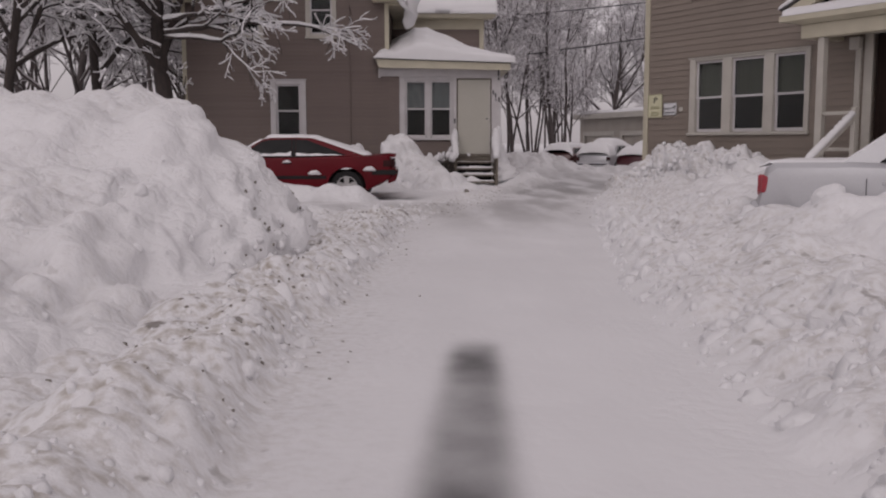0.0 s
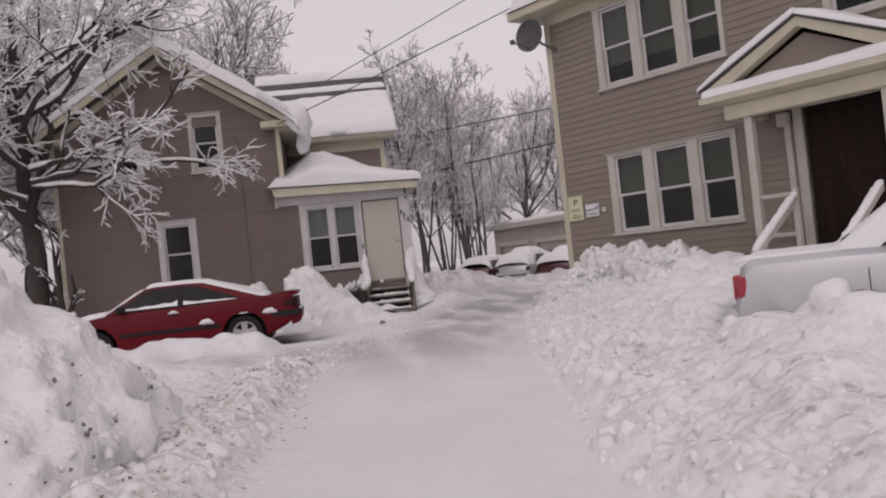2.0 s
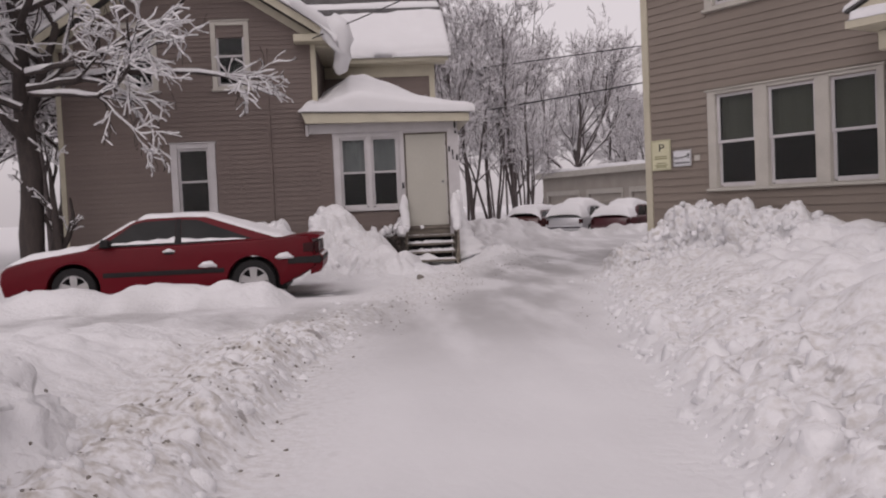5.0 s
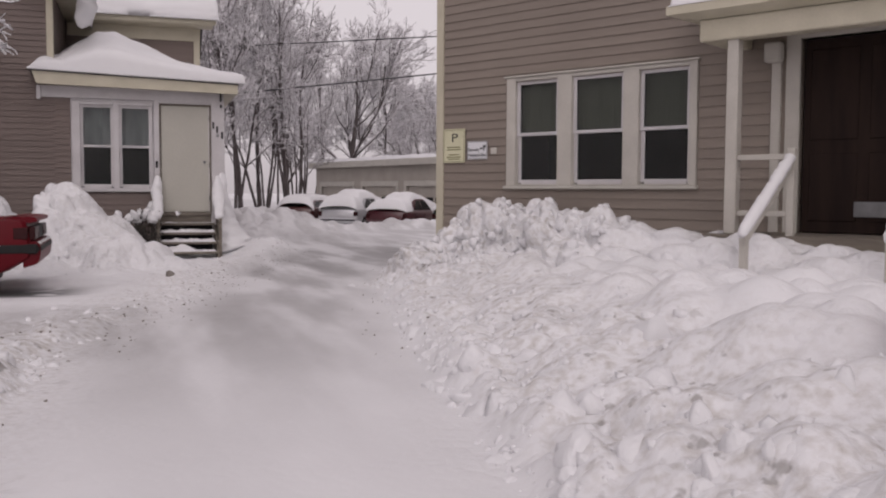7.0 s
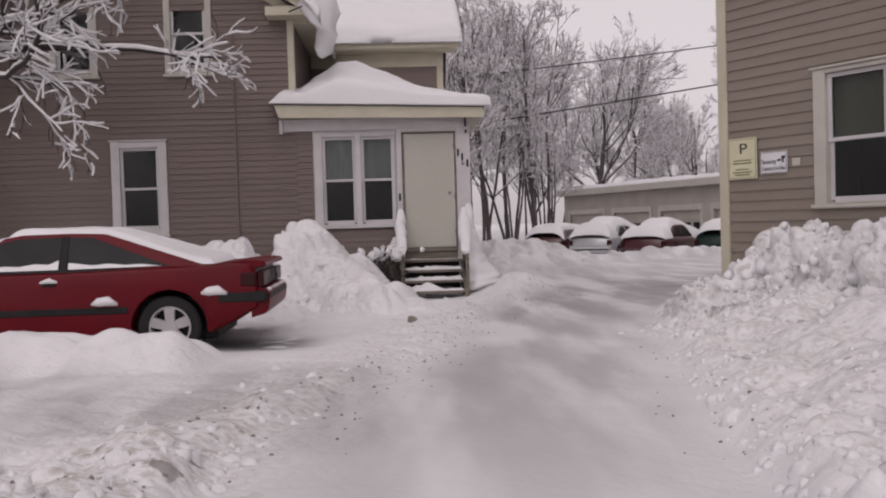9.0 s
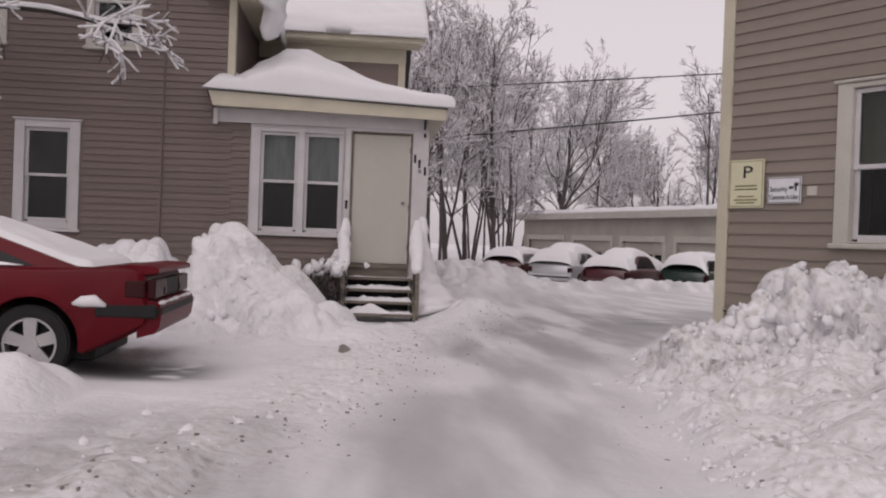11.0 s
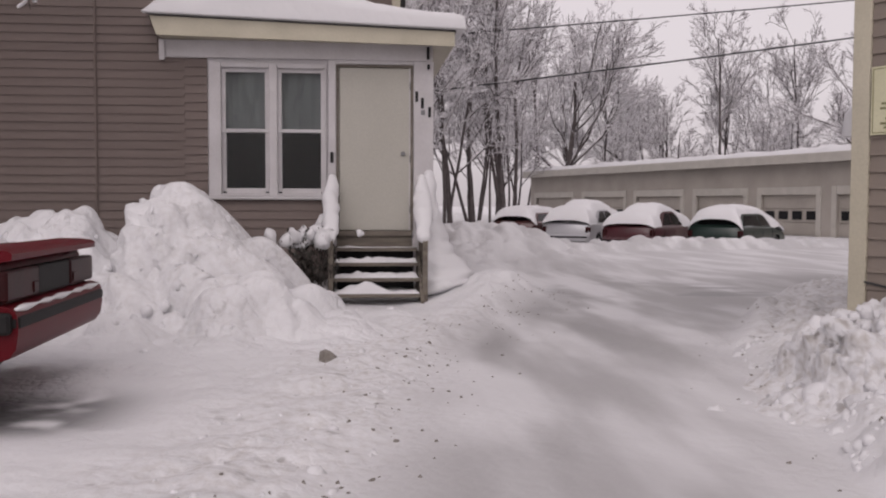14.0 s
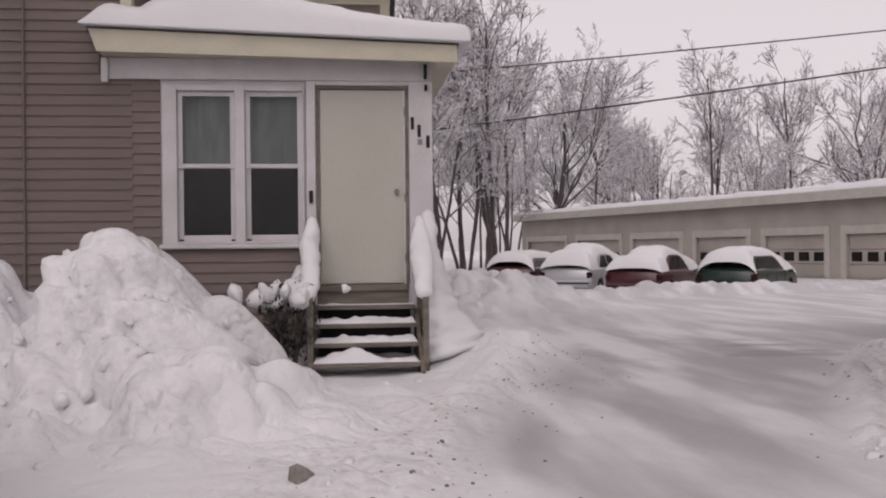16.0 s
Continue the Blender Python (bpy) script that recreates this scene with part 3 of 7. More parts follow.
def bank_relief(x, y, z):
    u, v = x + 0.8 * z, y + 0.6 * z
    s = (x - RC.x) * RU.x + (y - RC.y) * RU.y
    rough = 1 - 0.85 * step01(3.0, 4.4, s + 0.5 * fbm(x, y, 0.8, 2, 81))
    h = 0.12 * fbm(u, v, 1.2, 3, 80) + 0.26 * pillow(u, v, 0.6, 83) + rough * (0.26 * billow(u, v + 3, 0.24, 86) + 0.12 * billow(u, v, 0.13, 88) + 0.12 * lumps(u, v)) - 0.22
    return h * step01(0.0, 0.3, z)


tagged(sheet("snow_pile", np.arange(-11.5, -2.0, 0.042), np.arange(-5.5, 5.6, 0.042), left_pile, M_PILE, pile_marks, left_relief), "huge rounded ploughed snow pile beside the driveway", "snow pile", group="snow piles")
tagged(sheet("snow_pile", np.arange(-7.5, 0.1, 0.036), np.arange(14.4, 19.95, 0.036), porch_pile, M_PILE, pile_marks, porch_relief), "tall lumpy snow pile in front of the enclosed porch", "snow pile", group="snow piles")
tagged(sheet("snow_bank", np.arange(0.2, 8.4, 0.037), np.arange(5.6, 16.4, 0.037), right_bank, M_PILE, bank_marks, bank_relief), "dirty chunky ploughed snow bank along the house wall", "snow bank", group="snow piles")


# ---- loose clods ----
def clods(name, label, places, seed, material=M_CLOD, fine=2, sink=0.30):
    rng = random.Random(seed)
    bm = bmesh.new()
    bmesh.ops.create_icosphere(bm, subdivisions=fine, radius=1.0)
    base = np.array([v.co[:] for v in bm.verts])
    faces = np.array([[v.index for v in f.verts] for f in bm.faces])
    bm.free()
    vs, fs, k = [], [], 0
    for x, y, z, r in places:
        q = Euler((rng.uniform(0, 6), rng.uniform(0, 6), rng.uniform(0, 6))).to_matrix()
        b = base * (1 + 0.34 * np.sin(base[:, [1, 2, 0]] * rng.uniform(2, 5) + rng.uniform(0, 6))) * np.array([1, rng.uniform(0.7, 1), rng.uniform(0.55, 0.9)])
        b = b @ np.array(q).T * r + np.array([x, y, z - sink * r])
        vs.append(b)
        fs.append(faces + k)
        k += len(b)
    me = bpy.data.meshes.new(name)
    me.from_pydata(np.concatenate(vs).tolist(), [], np.concatenate(fs).tolist())
    me.polygons.foreach_set("use_smooth", [True] * len(me.polygons))
    me.materials.append(material)
    return tagged(new(name, me), label, "snow", kind="stuff")


def top_heights(xs, ys):
    """The snow's surface under many points."""
    x, y = np.asarray(xs, float), np.asarray(ys, float)
    z = ground_height(x, y)
    for pile, relief, x0, x1, y0, y1 in ((left_pile, left_relief, -11.4, -2.05, -5.5, 5.5), (porch_pile, porch_relief, -7.5, 0.0, 14.4, 19.9), (right_bank, bank_relief, 0.2, 8.3, 5.7, 16.3)):
        p = pile(x, y)
        p = p + relief(x, y, p)
        z = np.where((x > x0) & (x < x1) & (y > y0) & (y < y1), np.maximum(z, p), z)
    return z


def top_height(x, y):
    return float(top_heights([x], [y])[0])


def settle(spots):
    z = top_heights([s[0] for s in spots], [s[1] for s in spots])
    return [(s[0], s[1], float(h), s[2]) for s, h in zip(spots, z)]


rng = random.Random(5)
spots, chunks = [], []
while len(spots) < 2700:
    y = rng.uniform(-3.5, 15.5)
    l, r = lane(y)
    right = rng.random() < 0.58
    x = r + abs(rng.gauss(0.15, 0.6)) if right else l - abs(rng.gauss(0.25, 0.55))
    if x > 6 or (x - RC.x) * RN.x + (y - RC.y) * RN.y < 0.15:
        continue
    if y > 9.0 and not right and rng.random() < 0.8:
        continue
    size = 0.012 + 0.042 * rng.random() ** 2.5
    if rng.random() < 0.09 and y < 9.5:
        chunks.append((x, y, size + rng.uniform(0.03, 0.10 if right else 0.06)))
    else:
        spots.append((x, y, size))
for k in range(620):
    s, o = rng.uniform(0.5, 3.9), min(abs(rng.gauss(1.25, 0.5)), 2.3)
    p = RC + RU * s + RN * o
    (chunks if k % 4 == 0 else spots).append((p.x, p.y, 0.022 + 0.05 * rng.random() ** 2 + (0.035 if k % 4 == 0 else 0)))
for k in range(170):
    p = (rng.gauss(-2.3, 0.9), rng.gauss(17.4, 1.0), 0.015 + 0.05 * rng.random() ** 2)
    if p[1] < 19.4:
        spots.append(p)
clods("snow_crumbs", "loose small white snow crumbs along the ploughed edges", settle(spots), 7, fine=1)
clods("snow_clods", "broken rounded snow clods thrown up beside the lane", settle(chunks), 8, sink=0.5)
ball = clods("snowball_lump", "large round snow lump beside the silver car", [(1.92, 3.0, top_height(1.92, 3.0) + 0.05, 0.17), (2.6, 2.75, top_height(2.6, 2.75), 0.17)], 9)
grit = []
for k in range(720):
    y = rng.uniform(-2.0, 20.5)
    l, r = lane(y)
    x = l - rng.gauss(0.12 if y > 8 else 0.45, 0.30) if y < 8 or rng.random() < 0.75 else r + rng.gauss(0.05, 0.2)
    grit.append((x, y, rng.uniform(0.006, 0.02)))
M_GRIT = mat("grey brown grit", (0.16, 0.14, 0.12), (0.26, 0.24, 0.22), rough=0.9, scale=30, fine=80, bump=0.4)
clods("road_grit", "scattered grey brown grit and icy crumbs", settle(grit), 11, M_GRIT, fine=1)
clods("ice_chunk", "grey dirty ice chunk on the snow", [(-0.86, 15.05, top_height(-0.86, 15.05) + 0.02, 0.10)], 15, M_GRIT)


# ---- houses ----
def holed_wall(x0, x1, z0, z1, holes, y0, y1):
    """A wall in the x-z plane, y0 to y1 thick, with rectangular openings."""
    m = Mesh()
    xs = sorted({x0, x1, *[h[0] for h in holes], *[h[1] for h in holes]})
    zs = sorted({z0, z1, *[h[2] for h in holes], *[h[3] for h in holes]})
    for a, b in zip(xs, xs[1:]):
        run = None
        for c, d in zip(zs, zs[1:]):
            mid = ((a + b) / 2, (c + d) / 2)
            solid = not any(h[0] < mid[0] < h[1] and h[2] < mid[1] < h[3] for h in holes)
            if solid:
                run = (run[0], d) if run else (c, d)
            if (not solid or d == zs[-1]) and run:
                m.box(a, b, y0, y1, run[0], run[1])
                run = None
    return m


BOARDS = {}


def board_mesh(length, height, material):
    key = (round(length, 2), round(height, 3), material.name)
    if key not in BOARDS:
        n, h = key[0], key[1]
        m = Mesh()
        m.add([(0, 0, 0), (n, 0, 0), (n, -0.024, 0), (0, -0.024, 0), (0, -0.021, 0.012), (n, -0.021, 0.012), (0, -0.004, h), (n, -0.004, h), (0, 0, h), (n, 0, h)],
              [(0, 3, 2, 1), (3, 4, 5, 2), (4, 6, 7, 5), (6, 8, 9, 7), (0, 8, 6, 4, 3), (1, 2, 5, 7, 9), (0, 1, 9, 8)])
        BOARDS[key] = m.data("clapboard", material)
    return BOARDS[key]


def clad(wall, x0, x1, z0, z1, step, holes, material, y=0.0, slope=None):
    """Overlapping clapboards in rows on a wall's face at y; slope gives the free span at a height."""
    z = z0
    while z < z1 - 0.02:
        lo, hi = slope(z + step) if slope else (x0, x1)
        cuts = sorted((h[0], h[1]) for h in holes if h[2] < z + step * 0.6 and h[3] > z + step * 0.4)
        a = lo
        for c, d in cuts + [(hi, hi)]:
            if c - a > 0.04:
                ob = new("clapboard", board_mesh(c - a, min(step * 1.12, z1 - z), material))
                ob.location, ob.parent = (a, y, z), wall
            a = max(a, d)
        z += step


def window(house, x0, x1, z0, z1, units, gz, mid, y, trim, shade=None, shade_to=None, label="", sash=M_WHITE, drip=True):
    """A cased double-hung window: units are the glass spans; y is the wall's face, outward is -y."""
    g0, g1 = gz
    ob = new("window")
    ob.parent = house
    if label:
        tagged(ob, label)
    ends = [x0] + [u for a in units for u in (a[0] - 0.05, a[1] + 0.05)] + [x1]
    for k in range(0, len(ends), 2):
        part("jamb" if k in (0, len(ends) - 2) else "mullion", Mesh().box(ends[k], ends[k + 1], y - 0.045, y + 0.10, z0 + 0.05, z1, 0.006), trim, ob)
    for a, b in units:
        part("head", Mesh().box(a - 0.05, b + 0.05, y - 0.043, y + 0.10, g1 + 0.05, z1 - 0.003, 0.005), trim, ob)
        part("apron", Mesh().box(a - 0.05, b + 0.05, y - 0.043, y + 0.10, z0 + 0.053, g0 - 0.05, 0.005), trim, ob)
    s = Mesh().box(x0 - 0.03, x1 + 0.03, y - 0.085, y + 0.09, z0, z0 + 0.05, 0.012)
    part("sill", s, trim, ob)
    if drip:
        part("drip_cap", Mesh().box(x0 - 0.03, x1 + 0.03, y - 0.075, y + 0.02, z1, z1 + 0.03, 0.01), trim, ob)
    for a, b in units:
        for k, (c, d, yy) in enumerate(((mid, g1, y + 0.005), (g0, mid, y + 0.035))):
            f = Mesh()
            f.box(a - 0.05, a, yy, yy + 0.03, c - 0.03, d + 0.05, 0.004).box(b, b + 0.05, yy, yy + 0.03, c - 0.03, d + 0.05, 0.004)
            f.box(a, b, yy + 0.001, yy + 0.029, d if k == 0 else d - 0.025, d + 0.05 if k == 0 else d + 0.02, 0.004)
            f.box(a, b, yy + 0.001, yy + 0.029, c - 0.022 if k == 0 else c - 0.05, c + 0.02 if k == 0 else c + 0.012, 0.004)
            part("sash", f, sash, ob)
            p = part("pane", Mesh().box(a - 0.01, b + 0.01, yy + 0.012, yy + 0.017, c - 0.02, d + 0.01), M_GLASS, ob)
            p.visible_shadow = False
        if shade:
            f = Mesh()
            zb = shade_to if shade_to is not None else mid
            n = 10
            vs = [(a - 0.04 + (b - a + 0.08) * i / n, y + 0.115 + 0.008 * math.sin(i * 2.1), zz) for zz in (zb, g1 + 0.05) for i in range(n + 1)]
            vs += [(p[0], p[1] + 0.006, p[2]) for p in vs]
            k = 2 * (n + 1)
            fs = [(i, i + 1, n + 2 + i, n + 1 + i) for i in range(n)] + [(k + n + 1 + i, k + n + 2 + i, k + i + 1, k + i) for i in range(n)]
            fs += [(i, k + i, k + i + 1, i + 1) for i in range(n)]
            part("blind", f.add(vs, fs), shade, ob)
    return ob


def snow_slab(name, c00, c10, c11, c01, thick, material=M_SNOW, nu=40, nv=30, seed=1, power=0.4, rough=0.25, shape=None, sag=0.0):
    """Snow lying on a roof quad: rounded rims, uneven top; sag drops the outer (v=0) rim."""
    P = [np.array(p, float) for p in (c00, c10, c11, c01)]
    u, v = np.meshgrid(np.linspace(0, 1, nu), np.linspace(0, 1, nv))
    lu, lv = np.linalg.norm(P[1] - P[0]), np.linalg.norm(P[3] - P[0])
    base = (P[0][None, None] * ((1 - u) * (1 - v))[..., None] + P[1] * (u * (1 - v))[..., None] + P[2] * (u * v)[..., None] + P[3] * ((1 - u) * v)[..., None])
    e = np.minimum.reduce([u * lu, (1 - u) * lu, v * lv, (1 - v) * lv + 0.0])
    rim = np.clip(e / (thick * 1.1), 0, 1)
    t = thick * (1 - (1 - rim) ** 2) ** power * (1 + rough * fbm(u * lu, v * lv, 1.1, 3, seed) + 0.15 * rough * fbm(u * lu, v * lv, 5, 2, seed + 3))
    if shape is not None:
        t = t * shape(u, v)
    top = base.copy()
    top[..., 2] += t
    bulge = (1 - rim) * rim * 4 * thick * 0.28
    ctr = base.mean((0, 1))
    out = (base - ctr)
    out[..., 2] = 0
    out = out / np.maximum(np.linalg.norm(out, axis=-1, keepdims=True), 1e-6)
    top += out * bulge[..., None]
    if sag:
        top[..., 2] -= sag * np.exp(-v * lv / 0.35) * (0.6 + 0.8 * (0.5 + 0.5 * fbm(u * lu, v * lv * 0.2, 0.8, 3, seed + 7)))
    m = Mesh()
    n = nu * nv
    low = base - np.array([0, 0, 0.01])
    vs = [tuple(p) for p in top.reshape(-1, 3)] + [tuple(p) for p in low.reshape(-1, 3)]
    fs = [(j * nu + i, j * nu + i + 1, (j + 1) * nu + i + 1, (j + 1) * nu + i) for j in range(nv - 1) for i in range(nu - 1)]
    fs += [tuple(n + k for k in reversed(f)) for f in fs]
    edge = [i for i in range(nu)] + [j * nu + nu - 1 for j in range(1, nv)] + [(nv - 1) * nu + i for i in range(nu - 2, -1, -1)] + [j * nu for j in range(nv - 2, 0, -1)]
    fs += [(a, n + a, n + b, b) for a, b in zip(edge, edge[1:] + edge[:1])]
    ob = new(name, m.add(vs, fs).data(name, material, True))
    return ob


def ramp_snow(name, pts, width, height, parent=None, seed=1, label=""):
    """A rounded cap of snow along a rail."""
    r = random.Random(seed)
    fine = []
    for a, b in zip(pts, pts[1:]):
        a, b = Vector(a), Vector(b)
        n = max(2, int((b - a).length / 0.06))
        fine += [a.lerp(b, i / n) for i in range(n)]
    fine.append(Vector(pts[-1]))
    rad = [width * (0.85 + 0.3 * r.random()) * (0.55 if i in (0, len(fine) - 1) else 1) for i in range(len(fine))]
    ob = part(name, Mesh().tube(fine, rad, 9, squash=height / width, lift=0.55 * height / width), M_SNOW, parent, smooth=True)
    return ob


# the brown clapboard house with the enclosed porch
HY = 20.0
house_a = thing("house", "taupe clapboard house with snowy roofs and an enclosed white porch", "house", pose(0, 0, 0), group="houses")
XL, XR, XM = -8.28, -2.74, -5.51
EAVE, APEX = 5.15, 6.95
win_low = (-5.95, -4.99, 1.22, 2.90)
win_u1 = (-4.96, -4.14, 4.0, 5.5)
win_u2 = (-6.93, -6.11, 4.0, 5.5)
porch_win = (-2.44, -1.02, 1.28, 2.95)
holes_a = [(w[0] + 0.06, w[1] - 0.06, w[2] + 0.06, w[3] - 0.06) for w in (win_low, win_u1, win_u2)]
wall_front = part("wall", holed_wall(XL, XR, 0.0, EAVE, holes_a, HY, HY + 0.16), M_SIDING_A, house_a)
gable = Mesh().prism([(XL, EAVE), (XR, EAVE), (XM, APEX)], HY + 0.002, HY + 0.16)
part("gable", gable, M_SIDING_A, house_a)
sides = Mesh()
sides.box(XL, XL + 0.16, HY + 0.16, 29.0, 0, EAVE).box(XR - 0.16, XR, HY + 0.16, 29.0, 0, EAVE).box(XL, XR, 29.0, 29.16, 0, EAVE)
sides.prism([(XL, EAVE), (XR, EAVE), (XM, APEX)], 29.0, 29.16)
part("side_wall", sides, M_SIDING_A, house_a)
# added floor between storeys, coloured near-black for the room's shade
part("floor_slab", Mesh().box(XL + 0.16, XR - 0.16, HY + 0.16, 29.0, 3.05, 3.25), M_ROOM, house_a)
# wing to the right, set back
WX, WY = 0.02, 23.1
part("wing_wall", Mesh().box(XR, WX, WY, WY + 0.16, 0, 5.15).box(WX - 0.16, WX, WY + 0.16, 28.0, 0, 5.15).prism([(WY, 5.15), (28.0, 5.15), (25.55, 7.15)], WX - 0.16, WX, "x"), M_SIDING_A, house_a)
part("wing_back_wall", Mesh().box(XR, WX, 28.0, 28.16, 0, 5.15), M_SIDING_A, house_a)
holes_clad = [(w[0] - 0.005, w[1] + 0.005, w[2] - 0.01, w[3] + 0.03) for w in (win_low, win_u1, win_u2)]
k_slope = (APEX - EAVE) / (XR - XM)
# roof of the main block, of slabs with fascia, rake boards and eave returns
roof_a = Mesh()
ov = 0.42
for sx in (-1, 1):
    xe = XM + sx * (XR - XM + ov)
    ze = EAVE - ov * k_slope
    roof_a.prism([(XM, APEX + 0.06), (xe, ze + 0.06), (xe, ze + 0.22), (XM, APEX + 0.24)], HY - 0.42, 29.4)
part("roof", roof_a, M_SHINGLE, house_a)
rake = Mesh()
for sx in (-1, 1):
    xe = XM + sx * (XR - XM + ov)
    ze = EAVE - ov * k_slope
    rake.prism([(XM, APEX + 0.02), (xe, ze + 0.02), (xe, ze + 0.20), (XM, APEX + 0.21)], HY - 0.46, HY - 0.421)
    rake.prism([(XM, APEX - 0.16), (XM + sx * (XR - XM), EAVE - 0.16), (XM + sx * (XR - XM), EAVE + 0.02), (XM, APEX + 0.04)], HY - 0.045, HY - 0.001)
part("rake_board", rake, M_CREAM, house_a)
soffit = Mesh()
for a, b in ((XL - 0.40, XL + 0.42), (XR - 0.42, XR + 0.38)):
    part("eave_return", Mesh().box(a, b, HY - 0.40, HY - 0.001, EAVE - 0.20, EAVE - 0.04, 0.01), M_CREAM, house_a)
soffit.box(XR + 0.002, XR + 0.40, HY, 22.6, EAVE - 0.26, EAVE - 0.12, 0.01)
part("side_soffit", soffit, M_CREAM, house_a)
part("corner_board", Mesh().box(XL - 0.012, XL + 0.10, HY - 0.034, HY + 0.10, 0.2, EAVE - 0.2, 0.008), M_CREAM, house_a)
part("corner_board", Mesh().box(XR - 0.10, XR + 0.014, HY - 0.034, HY + 0.10, 3.30, EAVE - 0.2, 0.008), M_CREAM, house_a)
part("conduit", Mesh().tube([(-3.78, HY - 0.035, 0.3), (-3.78, HY - 0.035, 4.9)], [0.014, 0.014], 8), M_SIDING_A, house_a, "thin painted conduit pipe")
# wing roof with a bare band under the ridge
wing_roof = Mesh()
wing_roof.prism([(25.55, 7.2), (22.62, 4.98), (22.62, 5.12), (25.55, 7.36)], XM, 0.36, "x").prism([(25.55, 7.2), (28.5, 4.98), (28.5, 5.12), (25.55, 7.36)], XM, 0.36, "x")
part("wing_roof", wing_roof, M_SHINGLE, house_a)
part("wing_fascia", Mesh().box(XR + 0.42, 0.36, 22.58, 22.619, 4.92, 5.14, 0.006).box(XR + 0.02, 0.30, 22.62, WY, 4.90, 4.97).box(XR + 0.02, WX + 0.02, WY - 0.03, WY - 0.001, 4.62, 4.90, 0.005), M_CREAM, house_a)
part("wing_corner_board", Mesh().box(WX - 0.12, WX + 0.012, WY - 0.032, WY + 0.08, 3.6, 4.62, 0.006), M_CREAM, house_a)
# porch
PX0, PX1 = XR, 0.29
p_holes = [(porch_win[0] + 0.06, porch_win[1] - 0.06, porch_win[2] + 0.06, porch_win[3] - 0.06), (-0.87, 0.0, 0.90, 2.93)]
porch_wall = part("porch_wall", holed_wall(PX0 + 0.001, PX1, 0.0, 3.28, p_holes, HY + 0.002, HY + 0.14).box(PX1 - 0.14, PX1, HY + 0.14, WY, 0, 3.28), M_WHITE, house_a)
clad(wall_front, XL + 0.10, XR, 0.30, EAVE, 0.106, holes_clad + [(-3.05, XR, 3.08, 3.60)], M_SIDING_A, HY)
clad(wall_front, XL, XR, EAVE, APEX - 0.1, 0.106, [], M_SIDING_A, HY, slope=lambda z: (XL + (z - EAVE) / k_slope, XR - (z - EAVE) / k_slope))
clad(porch_wall, PX0, -0.98, 0.30, 1.28, 0.106, [], M_SIDING_A, HY + 0.002)
clad(porch_wall, PX0, -2.46, 1.30, 3.06, 0.106, [], M_SIDING_A, HY + 0.002)
frame_w = Mesh()
frame_w.box(-3.02, PX1, HY - 0.05, HY + 0.001, 3.0, 3.215, 0.006)
frame_w.box(-3.02, -2.95, HY - 0.09, HY - 0.051, 2.96, 3.2, 0.006)
frame_w.box(0.055, PX1 + 0.012, HY - 0.045, HY + 0.10, 0.35, 2.999, 0.006)
frame_w.box(-1.00, -0.905, HY - 0.045, HY + 0.10, 0.55, 2.999, 0.006)
frame_w.box(-0.905, 0.055, HY - 0.043, HY + 0.05, 2.955, 2.998, 0.004)
part("porch_trim", frame_w, M_WHITE, house_a, "white painted porch posts and frieze board")
stop = Mesh()
stop.box(-0.90, -0.872, HY - 0.02, HY + 0.09, 0.9, 2.95, 0.003).box(0.018, 0.05, HY - 0.02, HY + 0.09, 0.9, 2.95, 0.003).box(-0.872, 0.018, HY - 0.02, HY + 0.09, 2.922, 2.95, 0.003)
part("door_frame", stop, M_WOOD, house_a, "dark weathered door frame")
door_a = part("door", Mesh().box(-0.866, 0.010, HY + 0.012, HY + 0.056, 0.905, 2.918, 0.006), M_DOOR, house_a, "plain greenish beige storm door, closed")
kn = Mesh().ring((-0.075, HY - 0.02, 1.86), "y", 0.0, 0.028, -0.015, 0.015, 14)
kn.ring((-0.075, HY - 0.02, 1.86), "y", 0.0, 0.014, 0.015, 0.033, 12)
part("door_knob", kn, M_METAL, door_a)
hinge = Mesh()
for z in (1.12, 1.75, 2.65):
    hinge.box(0.006, 0.022, HY - 0.012, HY + 0.012, z, z + 0.09, 0.003)
part("hinge", hinge, M_METAL, door_a)
part("threshold", Mesh().box(-0.90, 0.04, HY - 0.06, HY + 0.10, 0.83, 0.90, 0.012).box(-0.90, 0.04, HY - 0.012, HY + 0.02, 0.66, 0.83, 0.005), M_WOOD, house_a, "weathered wooden door sill")
roof_p = Mesh()
pe = [(-3.16, 19.66), (0.58, 19.66), (0.58, 23.1), (-3.16, 23.1)]
roof_p.add([(-3.09, 19.66, 3.47), (0.55, 19.66, 3.35), (0.58, 23.05, 3.46), (XR, 23.05, 4.15), (XR, 20.0, 3.62), (-3.09, 20.0, 3.52), (-3.09, 19.66, 3.43), (0.55, 19.66, 3.31), (0.58, 23.05, 3.36), (XR, 23.05, 3.36), (XR, 20.0, 3.34), (-3.09, 20.0, 3.36)],
           [(0, 1, 4, 5), (1, 2, 3, 4), (0, 6, 7, 1), (1, 7, 8, 2), (2, 8, 9, 3), (3, 9, 10, 4), (4, 10, 11, 5), (5, 11, 6, 0), (6, 11, 10, 9, 8, 7)])
part("porch_roof", roof_p, M_SHINGLE, house_a)
fas = Mesh()
fas.add([(-3.07, 19.64, 3.43), (0.53, 19.64, 3.31), (0.53, 19.64, 3.14), (-2.99, 19.64, 3.21), (-3.07, 19.68, 3.43), (0.53, 19.68, 3.31), (0.53, 19.68, 3.14), (-2.99, 19.68, 3.21)],
        [(0, 3, 2, 1), (4, 5, 6, 7), (0, 1, 5, 4), (2, 3, 7, 6), (0, 4, 7, 3), (1, 2, 6, 5)])
